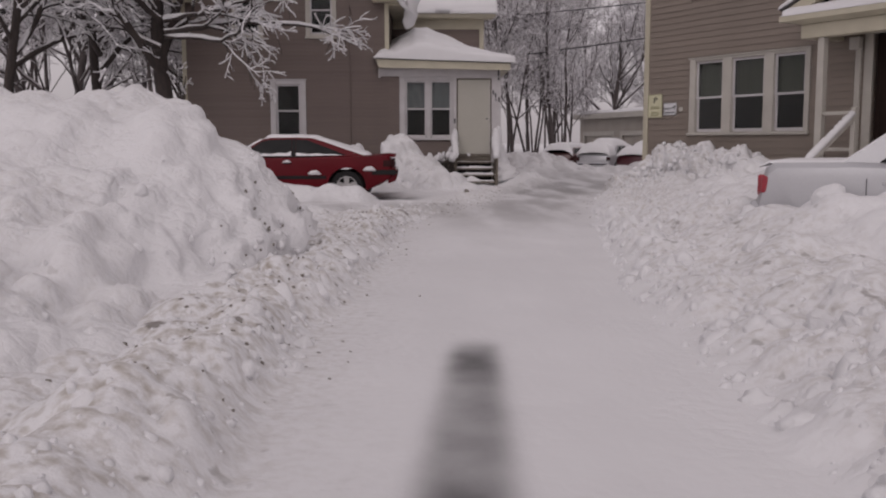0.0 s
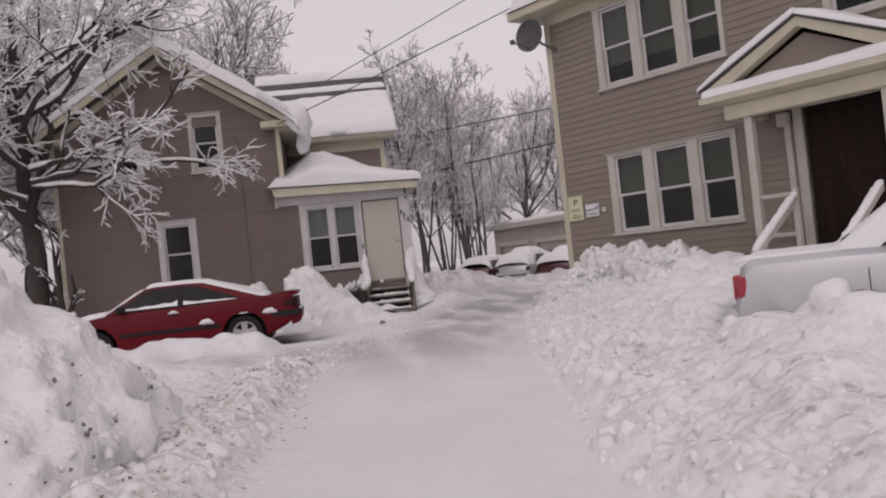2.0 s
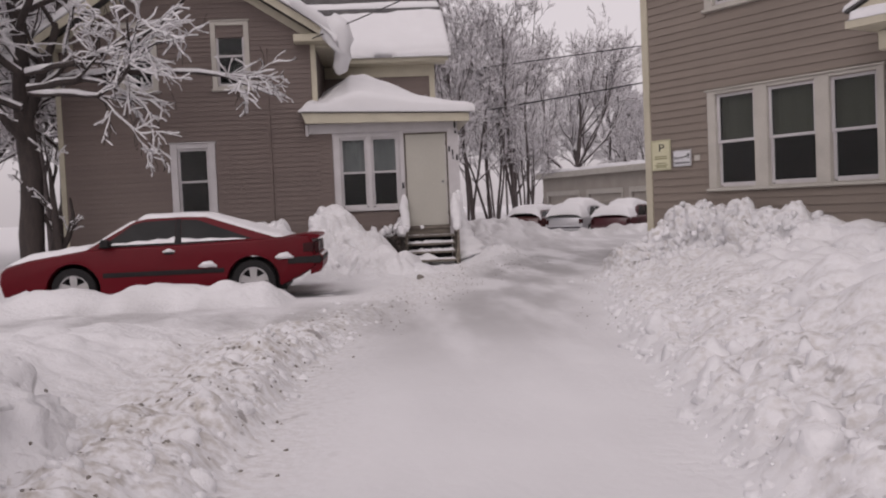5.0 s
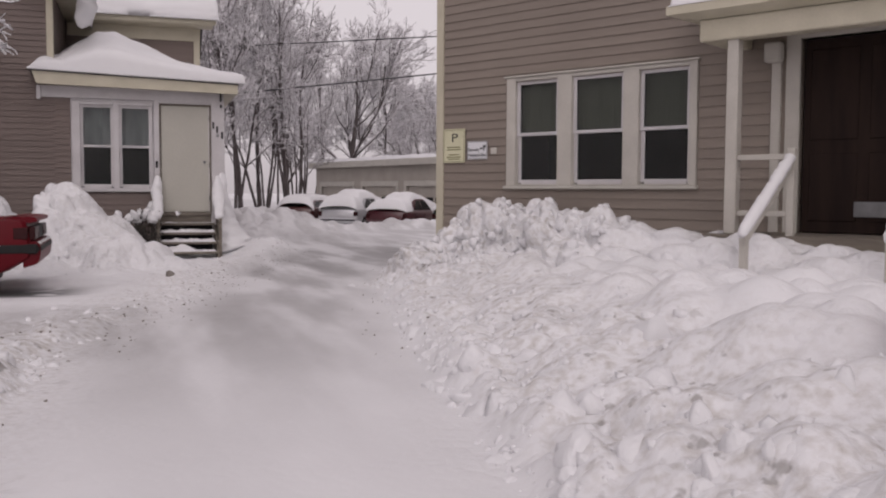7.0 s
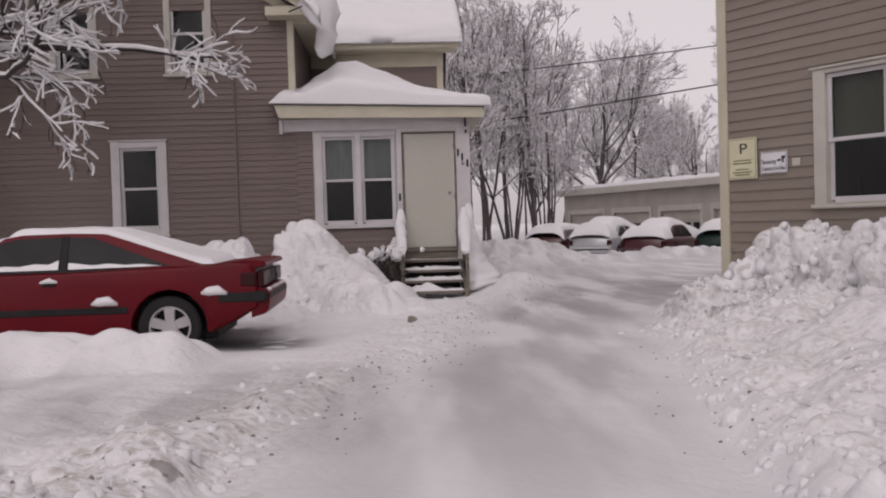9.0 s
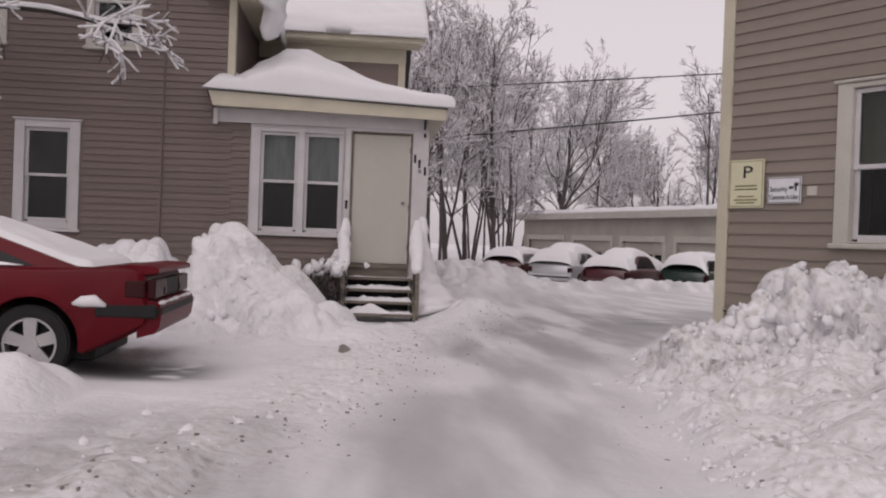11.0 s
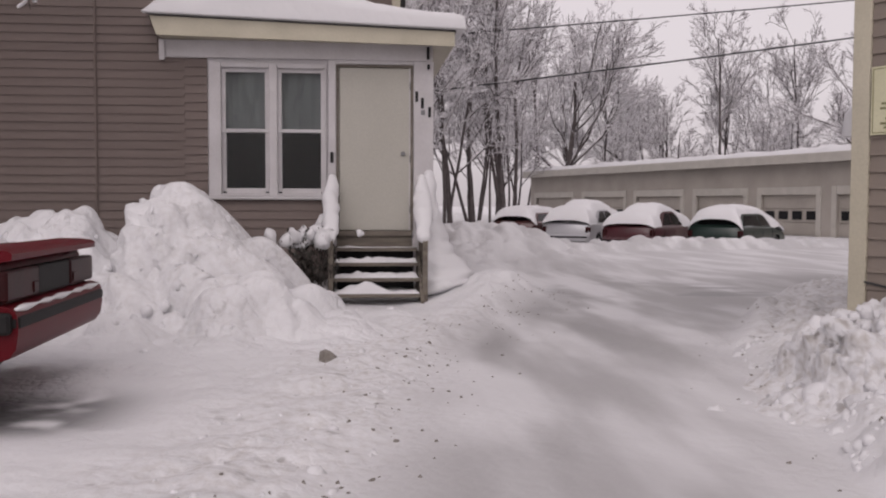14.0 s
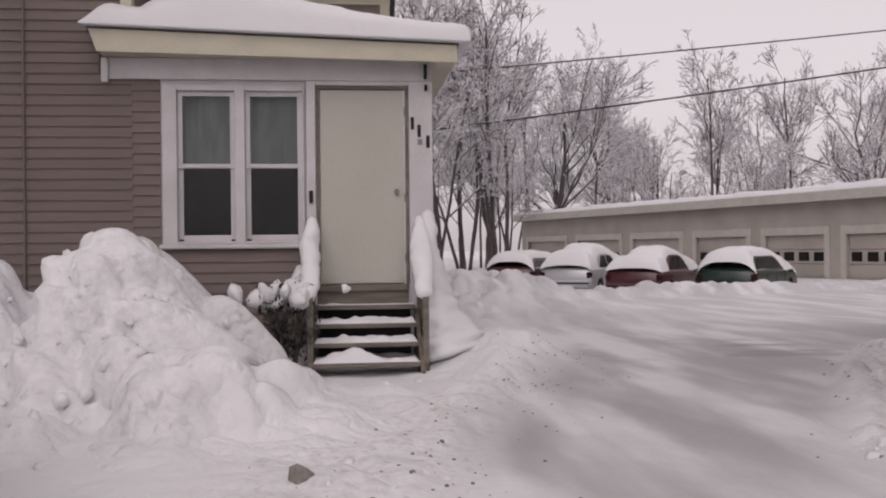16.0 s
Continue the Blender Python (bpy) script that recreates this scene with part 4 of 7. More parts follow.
fas.box(0.50, 0.53, 19.68, 23.0, 3.15, 3.32, 0.004)
fas.add([(-2.99, 19.68, 3.21), (0.50, 19.68, 3.15), (0.50, 23.0, 3.15), (PX1, 20.0, 3.20), (-2.99, 20.0, 3.225), (PX1, 23.0, 3.20)], [(0, 1, 3, 4), (1, 2, 5, 3)])
part("porch_fascia", fas, M_CREAM, house_a, "cream painted porch fascia")
part("light_bracket", Mesh().box(0.215, 0.245, HY - 0.11, HY - 0.046, 3.02, 3.17, 0.006).box(0.22, 0.25, HY - 0.10, HY - 0.046, 2.90, 2.96, 0.006), M_BLACK, house_a)
part("doorbell_box", Mesh().box(-0.975, -0.935, HY - 0.07, HY - 0.046, 1.74, 1.87, 0.006), M_BLACK, house_a)
nums = Mesh()
for x, z in ((0.075, 2.50), (0.145, 2.42), (0.235, 2.31)):
    nums.box(x, x + 0.035, HY - 0.054, HY - 0.046, z, z + 0.13, 0.003)
part("number_mark", nums, M_BLACK, house_a, "three small dark upright marks")
part("lower_mark", Mesh().box(0.145, 0.195, HY - 0.052, HY - 0.046, 2.34, 2.40, 0.003), M_METAL, house_a)
window(house_a, *win_low, [(-5.75, -5.19)], (1.42, 2.74), 2.08, HY, M_WHITE)
window(house_a, *win_u1, [(-4.80, -4.30)], (4.16, 5.36), 4.76, HY, M_OFFWHITE)
window(house_a, *win_u2, [(-6.77, -6.27)], (4.16, 5.36), 4.76, HY, M_OFFWHITE)
window(house_a, *porch_win, [(-2.245, -1.772), (-1.568, -1.092)], (1.41, 2.84), 2.13, HY, M_WHITE, M_CURTAIN, drip=False)
# added near-black floors and backdrops: the unlit rooms' shade is in their colour
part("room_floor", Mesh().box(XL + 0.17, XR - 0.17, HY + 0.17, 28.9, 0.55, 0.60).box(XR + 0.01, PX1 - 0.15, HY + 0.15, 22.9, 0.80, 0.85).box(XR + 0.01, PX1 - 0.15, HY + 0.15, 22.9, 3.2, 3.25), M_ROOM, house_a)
part("room_backdrop", Mesh().box(-2.6, 0.2, 21.6, 21.7, 0.5, 3.2).box(-7.9, -3.0, 22.4, 22.5, 0.3, 3.0).box(-7.9, -3.0, 22.4, 22.5, 3.3, 5.2), M_ROOM, house_a)

snow_main = snow_slab("roof_snow", (XR + ov + 0.12, HY - 0.62, EAVE - ov * k_slope + 0.16), (XR + ov + 0.12, 29.3, EAVE - ov * k_slope + 0.16), (XM, 29.3, APEX + 0.24), (XM, HY - 0.62, APEX + 0.24), 0.36, seed=4, nu=70, nv=40, sag=0.30, rough=0.35)
tagged(snow_main, "thick snow slab sagging over the gable roof eave", "snow", group="roof snow")
snow_left = snow_slab("roof_snow", (XL - ov - 0.05, HY - 0.5, EAVE - ov * k_slope + 0.20), (XL - ov - 0.05, 29.3, EAVE - ov * k_slope + 0.20), (XM, 29.3, APEX + 0.24), (XM, HY - 0.5, APEX + 0.24), 0.22, seed=14, nu=50, nv=30)
tagged(snow_left, "snow layer on the far slope of the gable roof", "snow", group="roof snow")
wing_snow = snow_slab("roof_snow", (-2.85, 22.50, 5.06), (0.42, 22.50, 5.06), (0.36, 24.12, 6.28), (-2.85, 24.12, 6.28), 0.26, seed=6, nu=60, nv=40, rough=0.45, sag=0.05)
tagged(wing_snow, "deep snow slab sliding down the wing roof", "snow", group="roof snow")
for y0, z0, y1, z1, t, s in ((24.66, 6.68, 24.86, 6.83, 0.08, 8), (25.25, 7.14, 25.65, 7.36, 0.17, 9)):
    tagged(snow_slab("roof_snow", (-3.6, y0, z0), (0.34, y0, z0), (0.34, y1, z1), (-3.6, y1, z1), t, seed=s, nu=50, nv=10, rough=0.5), "narrow strip of snow below the bare roof ridge", "snow", group="roof snow")


def porch_snow_shape():
    xs, ys = np.linspace(-3.14, 0.66, 90), np.linspace(19.56, 23.08, 70)
    X, Y = np.meshgrid(xs, ys)
    base = np.interp(X, [-3.2, XR, 0.6], [3.475, 3.46, 3.35]) + np.clip((Y - 19.66) / 3.4, 0, 1) * np.interp(X, [XR, 0.58], [0.66, 0.10])
    e = np.minimum.reduce([X + 3.14, 0.66 - X, Y - 19.56])
    rim = np.clip(e / 0.30, 0, 1)
    heap = np.interp(X, [-3.2, -2.85, -2.5, -2.05, -1.7, -1.2, -0.4, 0.5], [0.02, 0.08, 0.32, 0.66, 0.70, 0.58, 0.38, 0.28])
    heap = heap * np.interp(Y, [19.56, 20.0, 20.7, 21.5, 23.1], [0.55, 0.75, 1.0, 1.1, 0.9])
    t = np.maximum(heap, 0.16 * step01(-3.2, -2.9, X)) * (1 - (1 - rim) ** 2) ** 0.45
    t = t * (1 + 0.16 * fbm(X, Y, 1.0, 3, 200)) + 0.025 * fbm(X, Y, 4, 3, 204) * rim
    t = t + 0.08 * billow(X, Y, 0.22, 207) * step01(-2.1, -2.5, X) * rim
    return X, Y, base, t


X, Y, base, t = porch_snow_shape()
n_y, n_x = X.shape
bul = np.clip((Y - 19.56) / 0.30, 0, 1)
Yb = Y - 0.10 * np.sin(bul * math.pi) * (bul < 1)
Xb = X + 0.08 * np.sin(np.clip((0.66 - X) / 0.30, 0, 1) * math.pi)
m = Mesh()
vs = np.concatenate([np.stack([Xb, Yb, base + t], -1).reshape(-1, 3), np.stack([X, Y, base - 0.015], -1).reshape(-1, 3)]).tolist()
nn = n_x * n_y
fs = [(j * n_x + i, j * n_x + i + 1, (j + 1) * n_x + i + 1, (j + 1) * n_x + i) for j in range(n_y - 1) for i in range(n_x - 1)]
fs += [tuple(nn + q for q in reversed(f)) for f in fs]
edge = list(range(n_x)) + [j * n_x + n_x - 1 for j in range(1, n_y)] + [(n_y - 1) * n_x + i for i in range(n_x - 2, -1, -1)] + [j * n_x for j in range(n_y - 2, 0, -1)]
fs += [(a, nn + a, nn + b, b) for a, b in zip(edge, edge[1:] + edge[:1])]
tagged(new("roof_snow", m.add(vs, fs).data("roof_snow", M_SNOW, True)), "smooth rounded snow heap on the porch roof", "snow", group="roof snow")

# hanging curl of snow at the corner of the gable roof
curl = Mesh()
pts = [(-2.42, 19.62, 5.30), (-2.24, 19.60, 5.15), (-2.14, 19.62, 4.90), (-2.12, 19.66, 4.62), (-2.20, 19.72, 4.36), (-2.26, 19.76, 4.26)]
curl.tube(pts, [0.20, 0.22, 0.20, 0.17, 0.12, 0.04], 12, squash=1.5)
tagged(part("snow_curl", curl, M_SNOW, smooth=True), "drooping curl of snow hanging from the roof corner", "snow", group="roof snow")

# steps
steps_a = thing("porch_steps", "weathered wooden porch steps with snow on the treads", "steps", pose(0, 0, 0))
for k, z in enumerate((0.70, 0.53, 0.36, 0.19)):
    y1 = 20.0 - 0.20 * k
    part("tread", Mesh().box(-0.93, 0.09, y1 - 0.27, y1 - (0.0 if k else 0.015), z - 0.045, z, 0.008), M_WOOD, steps_a)
    r = random.Random(k)
    xs, ys = np.linspace(-0.92, 0.08, 46), np.linspace(y1 - 0.27, y1 - 0.03, 12)
    X, Y = np.meshgrid(xs, ys)
    e = np.minimum.reduce([X + 0.92, 0.08 - X, Y - (y1 - 0.27), (y1 - 0.03) - Y])
    cover = 0.045 + 0.05 * fbm(X, Y, 2.6, 3, 300 + k) + 0.045 * fbm(X, Y, 8.0, 3, 310 + k) + (0.10 * np.exp(-((X + 0.55) / 0.16) ** 2) if k == 3 else 0) - (0.05 if k == 0 else 0)
    T = np.maximum(cover, 0.002) * np.sqrt(np.clip(e / 0.05, 0, 1))
    mm = Mesh()
    nx, ny = 46, 12
    tv = np.concatenate([np.stack([X, Y, z + T + 0.001], -1).reshape(-1, 3), np.stack([X, Y, np.full_like(X, z - 0.001)], -1).reshape(-1, 3)]).tolist()
    tf = [(j * nx + i, j * nx + i + 1, (j + 1) * nx + i + 1, (j + 1) * nx + i) for j in range(ny - 1) for i in range(nx - 1)]
    part("tread_snow", mm.add(tv, tf), M_SNOW, steps_a, smooth=True)
for x in (-0.97, 0.09):
    part("stringer", Mesh().prism([(20.0, 0.68), (20.0, 0.0), (19.10, 0.0), (19.10, 0.12)], x, x + 0.04, "x"), M_WOOD, steps_a)
part("backing", Mesh().box(-0.90, 0.06, 19.975, 19.99, 0.05, 0.66), M_BLACK, steps_a)
def snow_drape(name, pts, radii, seed, parent=None, label="", squash=0.8):
    """A lumpy body of clinging snow along a line of given radii."""
    line, rad = [], []
    for i in range(len(pts) - 1):
        a, b = Vector(pts[i]), Vector(pts[i + 1])
        n = max(3, int((b - a).length / 0.035))
        for k in range(n):
            line.append(a.lerp(b, k / n))
            rad.append(radii[i] + (radii[i + 1] - radii[i]) * k / n)
    line.append(Vector(pts[-1]))
    rad.append(radii[-1] * 0.5)
    rad[0] *= 0.4
    m = Mesh().tube(line, rad, 18, squash=squash)
    v = np.array([p[:] for p in m.v])
    c = np.repeat(np.array([p[:] for p in line]), 18, axis=0)
    k = 1 + 0.30 * fbm(v[:, 0] + v[:, 1], v[:, 2], 4.5, 3, seed) + 0.22 * fbm(v[:, 0] * 1.7 - v[:, 1], v[:, 2], 11, 2, seed + 5)
    m.v = [tuple(p) for p in c + (v - c) * k[:, None]]
    ob = part(name, m, M_SNOW, parent, smooth=True)
    return tagged(ob, label, "snow", kind="stuff") if label else ob


for x, seed in ((-0.955, 20), (0.15, 31)):
    rail = part("handrail", Mesh().box(x - 0.03, x + 0.03, 19.91, 19.97, 0.2, 1.50, 0.006).box(x - 0.03, x + 0.03, 19.22, 19.28, 0.0, 0.80, 0.006)
                .prism([(19.97, 1.50), (19.97, 1.42), (19.20, 0.76), (19.20, 0.84)], x - 0.03, x + 0.03, "x"), M_WOOD, steps_a)
    snow_drape("rail_snow", [(x, 19.92, 1.60), (x, 19.82, 1.35), (x, 19.5, 1.08), (x - 0.02, 19.2, 0.80)], [0.05, 0.10, 0.10, 0.08], seed, rail)
snow_drape("drift", [(0.24, 19.93, 1.66), (0.26, 19.88, 1.2), (0.32, 19.82, 0.75), (0.50, 19.7, 0.15)], [0.05, 0.12, 0.22, 0.46], 41, label="snow drift plastered against the porch corner", squash=0.7)
snow_drape("drift", [(-1.02, 19.84, 1.10), (-1.05, 19.7, 0.92), (-1.16, 19.45, 0.88)], [0.07, 0.12, 0.14], 44, label="soft snow clinging beside the stair rail")

# ---- the grey tan house across the driveway: local x along its wall, y into it ----
house_b = thing("house", "tan clapboard two-storey house with a gabled entrance porch", "house", pose(RC.x, RC.y, 0, 0, 0, math.degrees(math.atan2(RU.y, RU.x))), group="houses")
HB = house_b.matrix_world.copy()
BW, BE = 11.0, 6.0
tri = (1.335, 4.265, 1.35, 2.91)
tri_u = (1.335, 4.25, 4.14, 5.72)
up2 = (6.05, 7.15, 4.20, 5.72)
door_b = (5.50, 6.86, 0.86, 3.03)
holes_b = [(w[0] + 0.06, w[1] - 0.06, w[2] + 0.06, w[3] - 0.06) for w in (tri, tri_u, up2)] + [door_b]
wall_b = part("wall", holed_wall(0, BW, 0.36, BE, holes_b, 0.0, 0.16), M_SIDING_B, house_b)
part("side_wall", Mesh().box(0.001, 0.16, 0.16, 9.0, 0.36, BE).box(BW - 0.16, BW, 0.16, 9.0, 0.36, BE).box(0, BW, 9.0, 9.16, 0.36, BE), M_SIDING_B, house_b)
part("foundation", Mesh().box(0.03, BW - 0.03, 0.03, 9.1, 0, 0.36), M_CONCRETE, house_b, "dark stone foundation")
# added floors and partitions, near-black so the panes look onto shade
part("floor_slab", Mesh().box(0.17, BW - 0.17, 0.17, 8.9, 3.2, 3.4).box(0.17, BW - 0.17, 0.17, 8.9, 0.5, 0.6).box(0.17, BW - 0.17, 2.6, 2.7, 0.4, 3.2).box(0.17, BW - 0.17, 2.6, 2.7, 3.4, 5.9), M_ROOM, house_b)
holes_bc = [(w[0] - 0.005, w[1] + 0.005, w[2] - 0.01, w[3] + 0.03) for w in (tri, tri_u, up2)] + [(5.34, 7.02, 0.3, 3.2)]
clad(wall_b, 0.11, BW, 0.36, BE - 0.2, 0.124, holes_bc, M_SIDING_B, 0.0)
sidec = Mesh()
z = 0.36
while z < BE - 0.2:
    sidec.add([(0.001, 0.02, z), (-0.022, 0.02, z), (-0.004, 0.02, z + 0.132), (0.001, 9.0, z), (-0.022, 9.0, z), (-0.004, 9.0, z + 0.132)], [(0, 1, 2), (5, 4, 3), (1, 4, 5, 2), (0, 3, 4, 1)])
    z += 0.124
part("side_clapboards", sidec, M_SIDING_B, house_b)
part("corner_board", Mesh().box(-0.03, 0.11, -0.036, 0.02, 0.36, BE - 0.2, 0.006).box(-0.036, 0.0, 0.02, 0.13, 0.36, BE - 0.2, 0.006), M_CREAM, house_b, "cream corner board")
units = [(1.54, 2.16), (2.49, 3.185), (3.512, 4.11)]
window(house_b, *tri, units, (1.47, 2.81), 2.12, 0.0, M_OFFWHITE, M_BLIND, label="triple double-hung window with olive blinds half drawn")
window(house_b, *tri_u, units, (4.28, 5.62), 4.94, 0.0, M_OFFWHITE, M_BLIND, shade_to=4.6)
window(house_b, *up2, [(6.22, 6.98)], (4.34, 5.60), 4.97, 0.0, M_OFFWHITE, M_CURTAIN)
part("eave", Mesh().box(-0.55, BW + 0.4, -0.55, 9.6, BE - 0.02, BE + 0.16, 0.02).box(-0.02, BW, -0.03, -0.001, BE - 0.24, BE - 0.021, 0.006), M_CREAM, house_b, "cream eave and soffit")
part("roof", Mesh().add([(-0.55, -0.55, BE + 0.16), (BW + 0.4, -0.55, BE + 0.16), (BW + 0.4, 9.6, BE + 0.16), (-0.55, 9.6, BE + 0.16), (4.0, 4.5, BE + 2.8), (7.0, 4.5, BE + 2.8)], [(0, 1, 5, 4), (1, 2, 5), (2, 3, 4, 5), (3, 0, 4), (0, 3, 2, 1)]), M_SHINGLE, house_b)
# front door and its frame
# the door also stands for the dark porch interior, by its near-black colour
part("door", Mesh().box(5.52, 6.84, 0.05, 0.10, 0.87, 3.02, 0.005), M_DARKWOOD, house_b, "dark brown wooden entrance door, coloured with the porch's shade")
for a, b in ((5.60, 6.12), (6.24, 6.76)):
    for c, d in ((1.0, 1.75), (1.9, 2.9)):
        part("door_panel", Mesh().box(a, b, 0.035, 0.052, c, d, 0.01), M_DARKWOOD, house_b)
part("kick_plate", Mesh().box(6.10, 6.75, 0.02, 0.034, 1.05, 1.22, 0.004), M_METAL, house_b)
part("door_frame", Mesh().box(5.34, 5.50, -0.04, 0.10, 0.86, 3.10, 0.006).box(6.86, 7.02, -0.04, 0.10, 0.86, 3.10, 0.006).box(5.50, 6.86, -0.038, 0.10, 3.03, 3.10, 0.004), M_OFFWHITE, house_b)
# entrance porch
GL, GR, GO = 4.42, 7.94, -1.0
GM = (GL + GR) / 2
deck = part("porch_deck", Mesh().box(4.80, 7.55, -0.92, -0.002, 0.72, 0.86, 0.01).box(4.86, 7.50, -0.86, -0.05, 0.0, 0.72), M_WOOD, house_b)
for a in (5.02, 7.22):
    part("post", Mesh().box(a, a + 0.13, -0.86, -0.73, 0.86, 3.0, 0.012), M_OFFWHITE, house_b)
    part("pilaster", Mesh().box(a + (0.16 if a < 6 else -0.16), a + (0.27 if a < 6 else -0.05), -0.06, -0.002, 0.86, 3.0, 0.01).box(a + (0.12 if a < 6 else -0.2), a + (0.31 if a < 6 else -0.01), -0.20, -0.061, 2.78, 3.0, 0.02), M_OFFWHITE, house_b)
ent = Mesh()
ent.box(4.72, 7.64, -0.92, -0.70, 2.96, 3.20, 0.015).box(4.72, 4.94, -0.70, -0.03, 2.96, 3.20, 0.012).box(7.42, 7.64, -0.70, -0.03, 2.96, 3.20, 0.012)
ent.add([(4.72, -0.92, 3.20), (7.64, -0.92, 3.20), (GR, GO - 0.12, 3.26), (GL, GO - 0.12, 3.26), (GL, GO - 0.12, 3.36), (GR, GO - 0.12, 3.36), (7.64, -0.70, 3.36), (4.72, -0.70, 3.36), (GL, -0.03, 3.26), (GL, -0.03, 3.36), (4.72, -0.03, 3.20), (4.72, -0.03, 3.36), (GR, -0.03, 3.26), (GR, -0.03, 3.36), (7.64, -0.03, 3.20), (7.64, -0.03, 3.36)],
        [(0, 3, 2, 1), (3, 4, 5, 2), (4, 7, 6, 5), (0, 10, 8, 3), (3, 8, 9, 4), (4, 9, 11, 7), (1, 2, 12, 14), (2, 5, 13, 12), (5, 6, 15, 13)])
part("entablature", ent, M_CREAM, house_b, "cream porch cornice")
part("porch_ceiling", Mesh().box(4.94, 7.42, -0.70, -0.03, 3.12, 3.19), M_CREAM, house_b)
gz, ga = 3.36, 4.10
part("pediment", Mesh().prism([(GL + 0.35, gz), (GR - 0.35, gz), (GM, ga - 0.10)], -0.84, -0.03), M_SIDING_B, house_b)
rk = Mesh()
for a in (GL, GR):
    s = 1 if a == GL else -1
    rk.prism([(a, gz - 0.02), (a + s * 0.22, gz - 0.02), (GM, ga - 0.02), (GM, ga + 0.12), (a, gz + 0.09)], GO - 0.02, GO + 0.16)
part("rake_board", rk, M_CREAM, house_b)
rf = Mesh()
for a in (GL - 0.04, GR + 0.04):
    rf.prism([(a, gz + 0.10), (GM, ga + 0.13), (GM, ga + 0.18), (a, gz + 0.15)], GO - 0.06, -0.03)
part("porch_roof", rf, M_SHINGLE, house_b)


def on_b(x, y, z):
    return tuple(HB @ Vector((x, y, z)))


for a, s in ((GL - 0.06, 31), (GR + 0.06, 32)):
    ob = snow_slab("roof_snow", on_b(a, GO - 0.08, gz + 0.132), on_b(a, -0.03, gz + 0.132), on_b(GM, -0.03, ga + 0.17), on_b(GM, GO - 0.08, ga + 0.17), 0.10, seed=s, nu=30, nv=50, rough=0.6)
    tagged(ob, "thin snow on the entrance porch gable", "snow", group="roof snow")
ob = snow_slab("roof_snow", on_b(GL + 0.03, GO - 0.13, 3.36), on_b(GR - 0.03, GO - 0.13, 3.36), on_b(GR - 0.1, -0.64, 3.40), on_b(GL + 0.1, -0.64, 3.40), 0.17, seed=33, nu=70, nv=14, rough=0.4)
tagged(ob, "rounded snow ledge over the entrance porch cornice", "snow", group="roof snow")
ob = snow_slab("roof_snow", on_b(-0.6, -0.6, BE + 0.16), on_b(BW + 0.4, -0.6, BE + 0.16), on_b(7.0, 4.5, BE + 2.8), on_b(4.0, 4.5, BE + 2.8), 0.3, seed=34, nu=60, nv=30)
tagged(ob, "snow layer on the tan house's hipped roof", "snow", group="roof snow")
# porch rails
part("porch_rail", Mesh().box(5.15, 5.72, -0.83, -0.77, 1.66, 1.72, 0.006).box(5.15, 5.72, -0.82, -0.78, 1.06, 1.12, 0.006).box(5.70, 5.78, -0.84, -0.76, 0.86, 1.78, 0.008), M_OFFWHITE, house_b)
part("step_block", Mesh().box(5.70, 7.1, -1.25, -0.921, 0, 0.66, 0.01).box(5.70, 7.1, -1.55, -1.251, 0, 0.46, 0.01).box(5.70, 7.1, -1.85, -1.551, 0, 0.26, 0.01), M_WOOD, house_b)
for x in (5.74, 7.06):
    hr = part("handrail", Mesh().prism([(-0.80, 1.66), (-0.80, 1.58), (-1.95, 0.80), (-1.95, 0.88)], x - 0.035, x + 0.035, "x").box(x - 0.035, x + 0.035, -1.95, -1.88, 0, 0.86, 0.005), M_OFFWHITE, house_b)
    ramp_snow("rail_snow", [(x, -0.80, 1.68), (x, -1.4, 1.27), (x, -1.98, 0.88)], 0.060, 0.055, hr, seed=int(x * 10))
# satellite dish at the upper corner
dish = thing("satellite_dish", "dark grey satellite dish on the house corner", "satellite dish", HB @ pose(-0.16, -0.30, 5.62) @ Matrix.Diagonal((1.3, 1.3, 1.3, 1)))
dm = Mesh()
n = 20
vs = [(0, 0, 0)]
for r in (0.12, 0.22, 0.30):
    vs += [(r * math.cos(2 * math.pi * k / n), -0.5 * r * r, 0.82 * r * math.sin(2 * math.pi * k / n)) for k in range(n)]
fs = [(0, 1 + k, 1 + (k + 1) % n) for k in range(n)]
for j in range(2):
    fs += [(1 + j * n + k, 1 + (j + 1) * n + k, 1 + (j + 1) * n + (k + 1) % n, 1 + j * n + (k + 1) % n) for k in range(n)]
k0 = len(vs)
vs += [(p[0], p[1] + 0.02, p[2]) for p in vs]
fs += [tuple(k0 + i for i in reversed(f)) for f in fs]
part("reflector", dm.add(vs, fs), M_DISH, dish, smooth=True)
part("arm", Mesh().tube([(0, 0.02, 0), (0.12, 0.12, -0.15), (0.33, 0.20, -0.30)], [0.02, 0.02, 0.02], 8).tube([(0, 0.0, -0.22), (-0.03, -0.34, -0.12)], [0.012, 0.012], 6), M_DISH, dish)
part("receiver", Mesh().box(-0.06, 0.0, -0.40, -0.32, -0.15, -0.08, 0.01), M_DISH, dish)
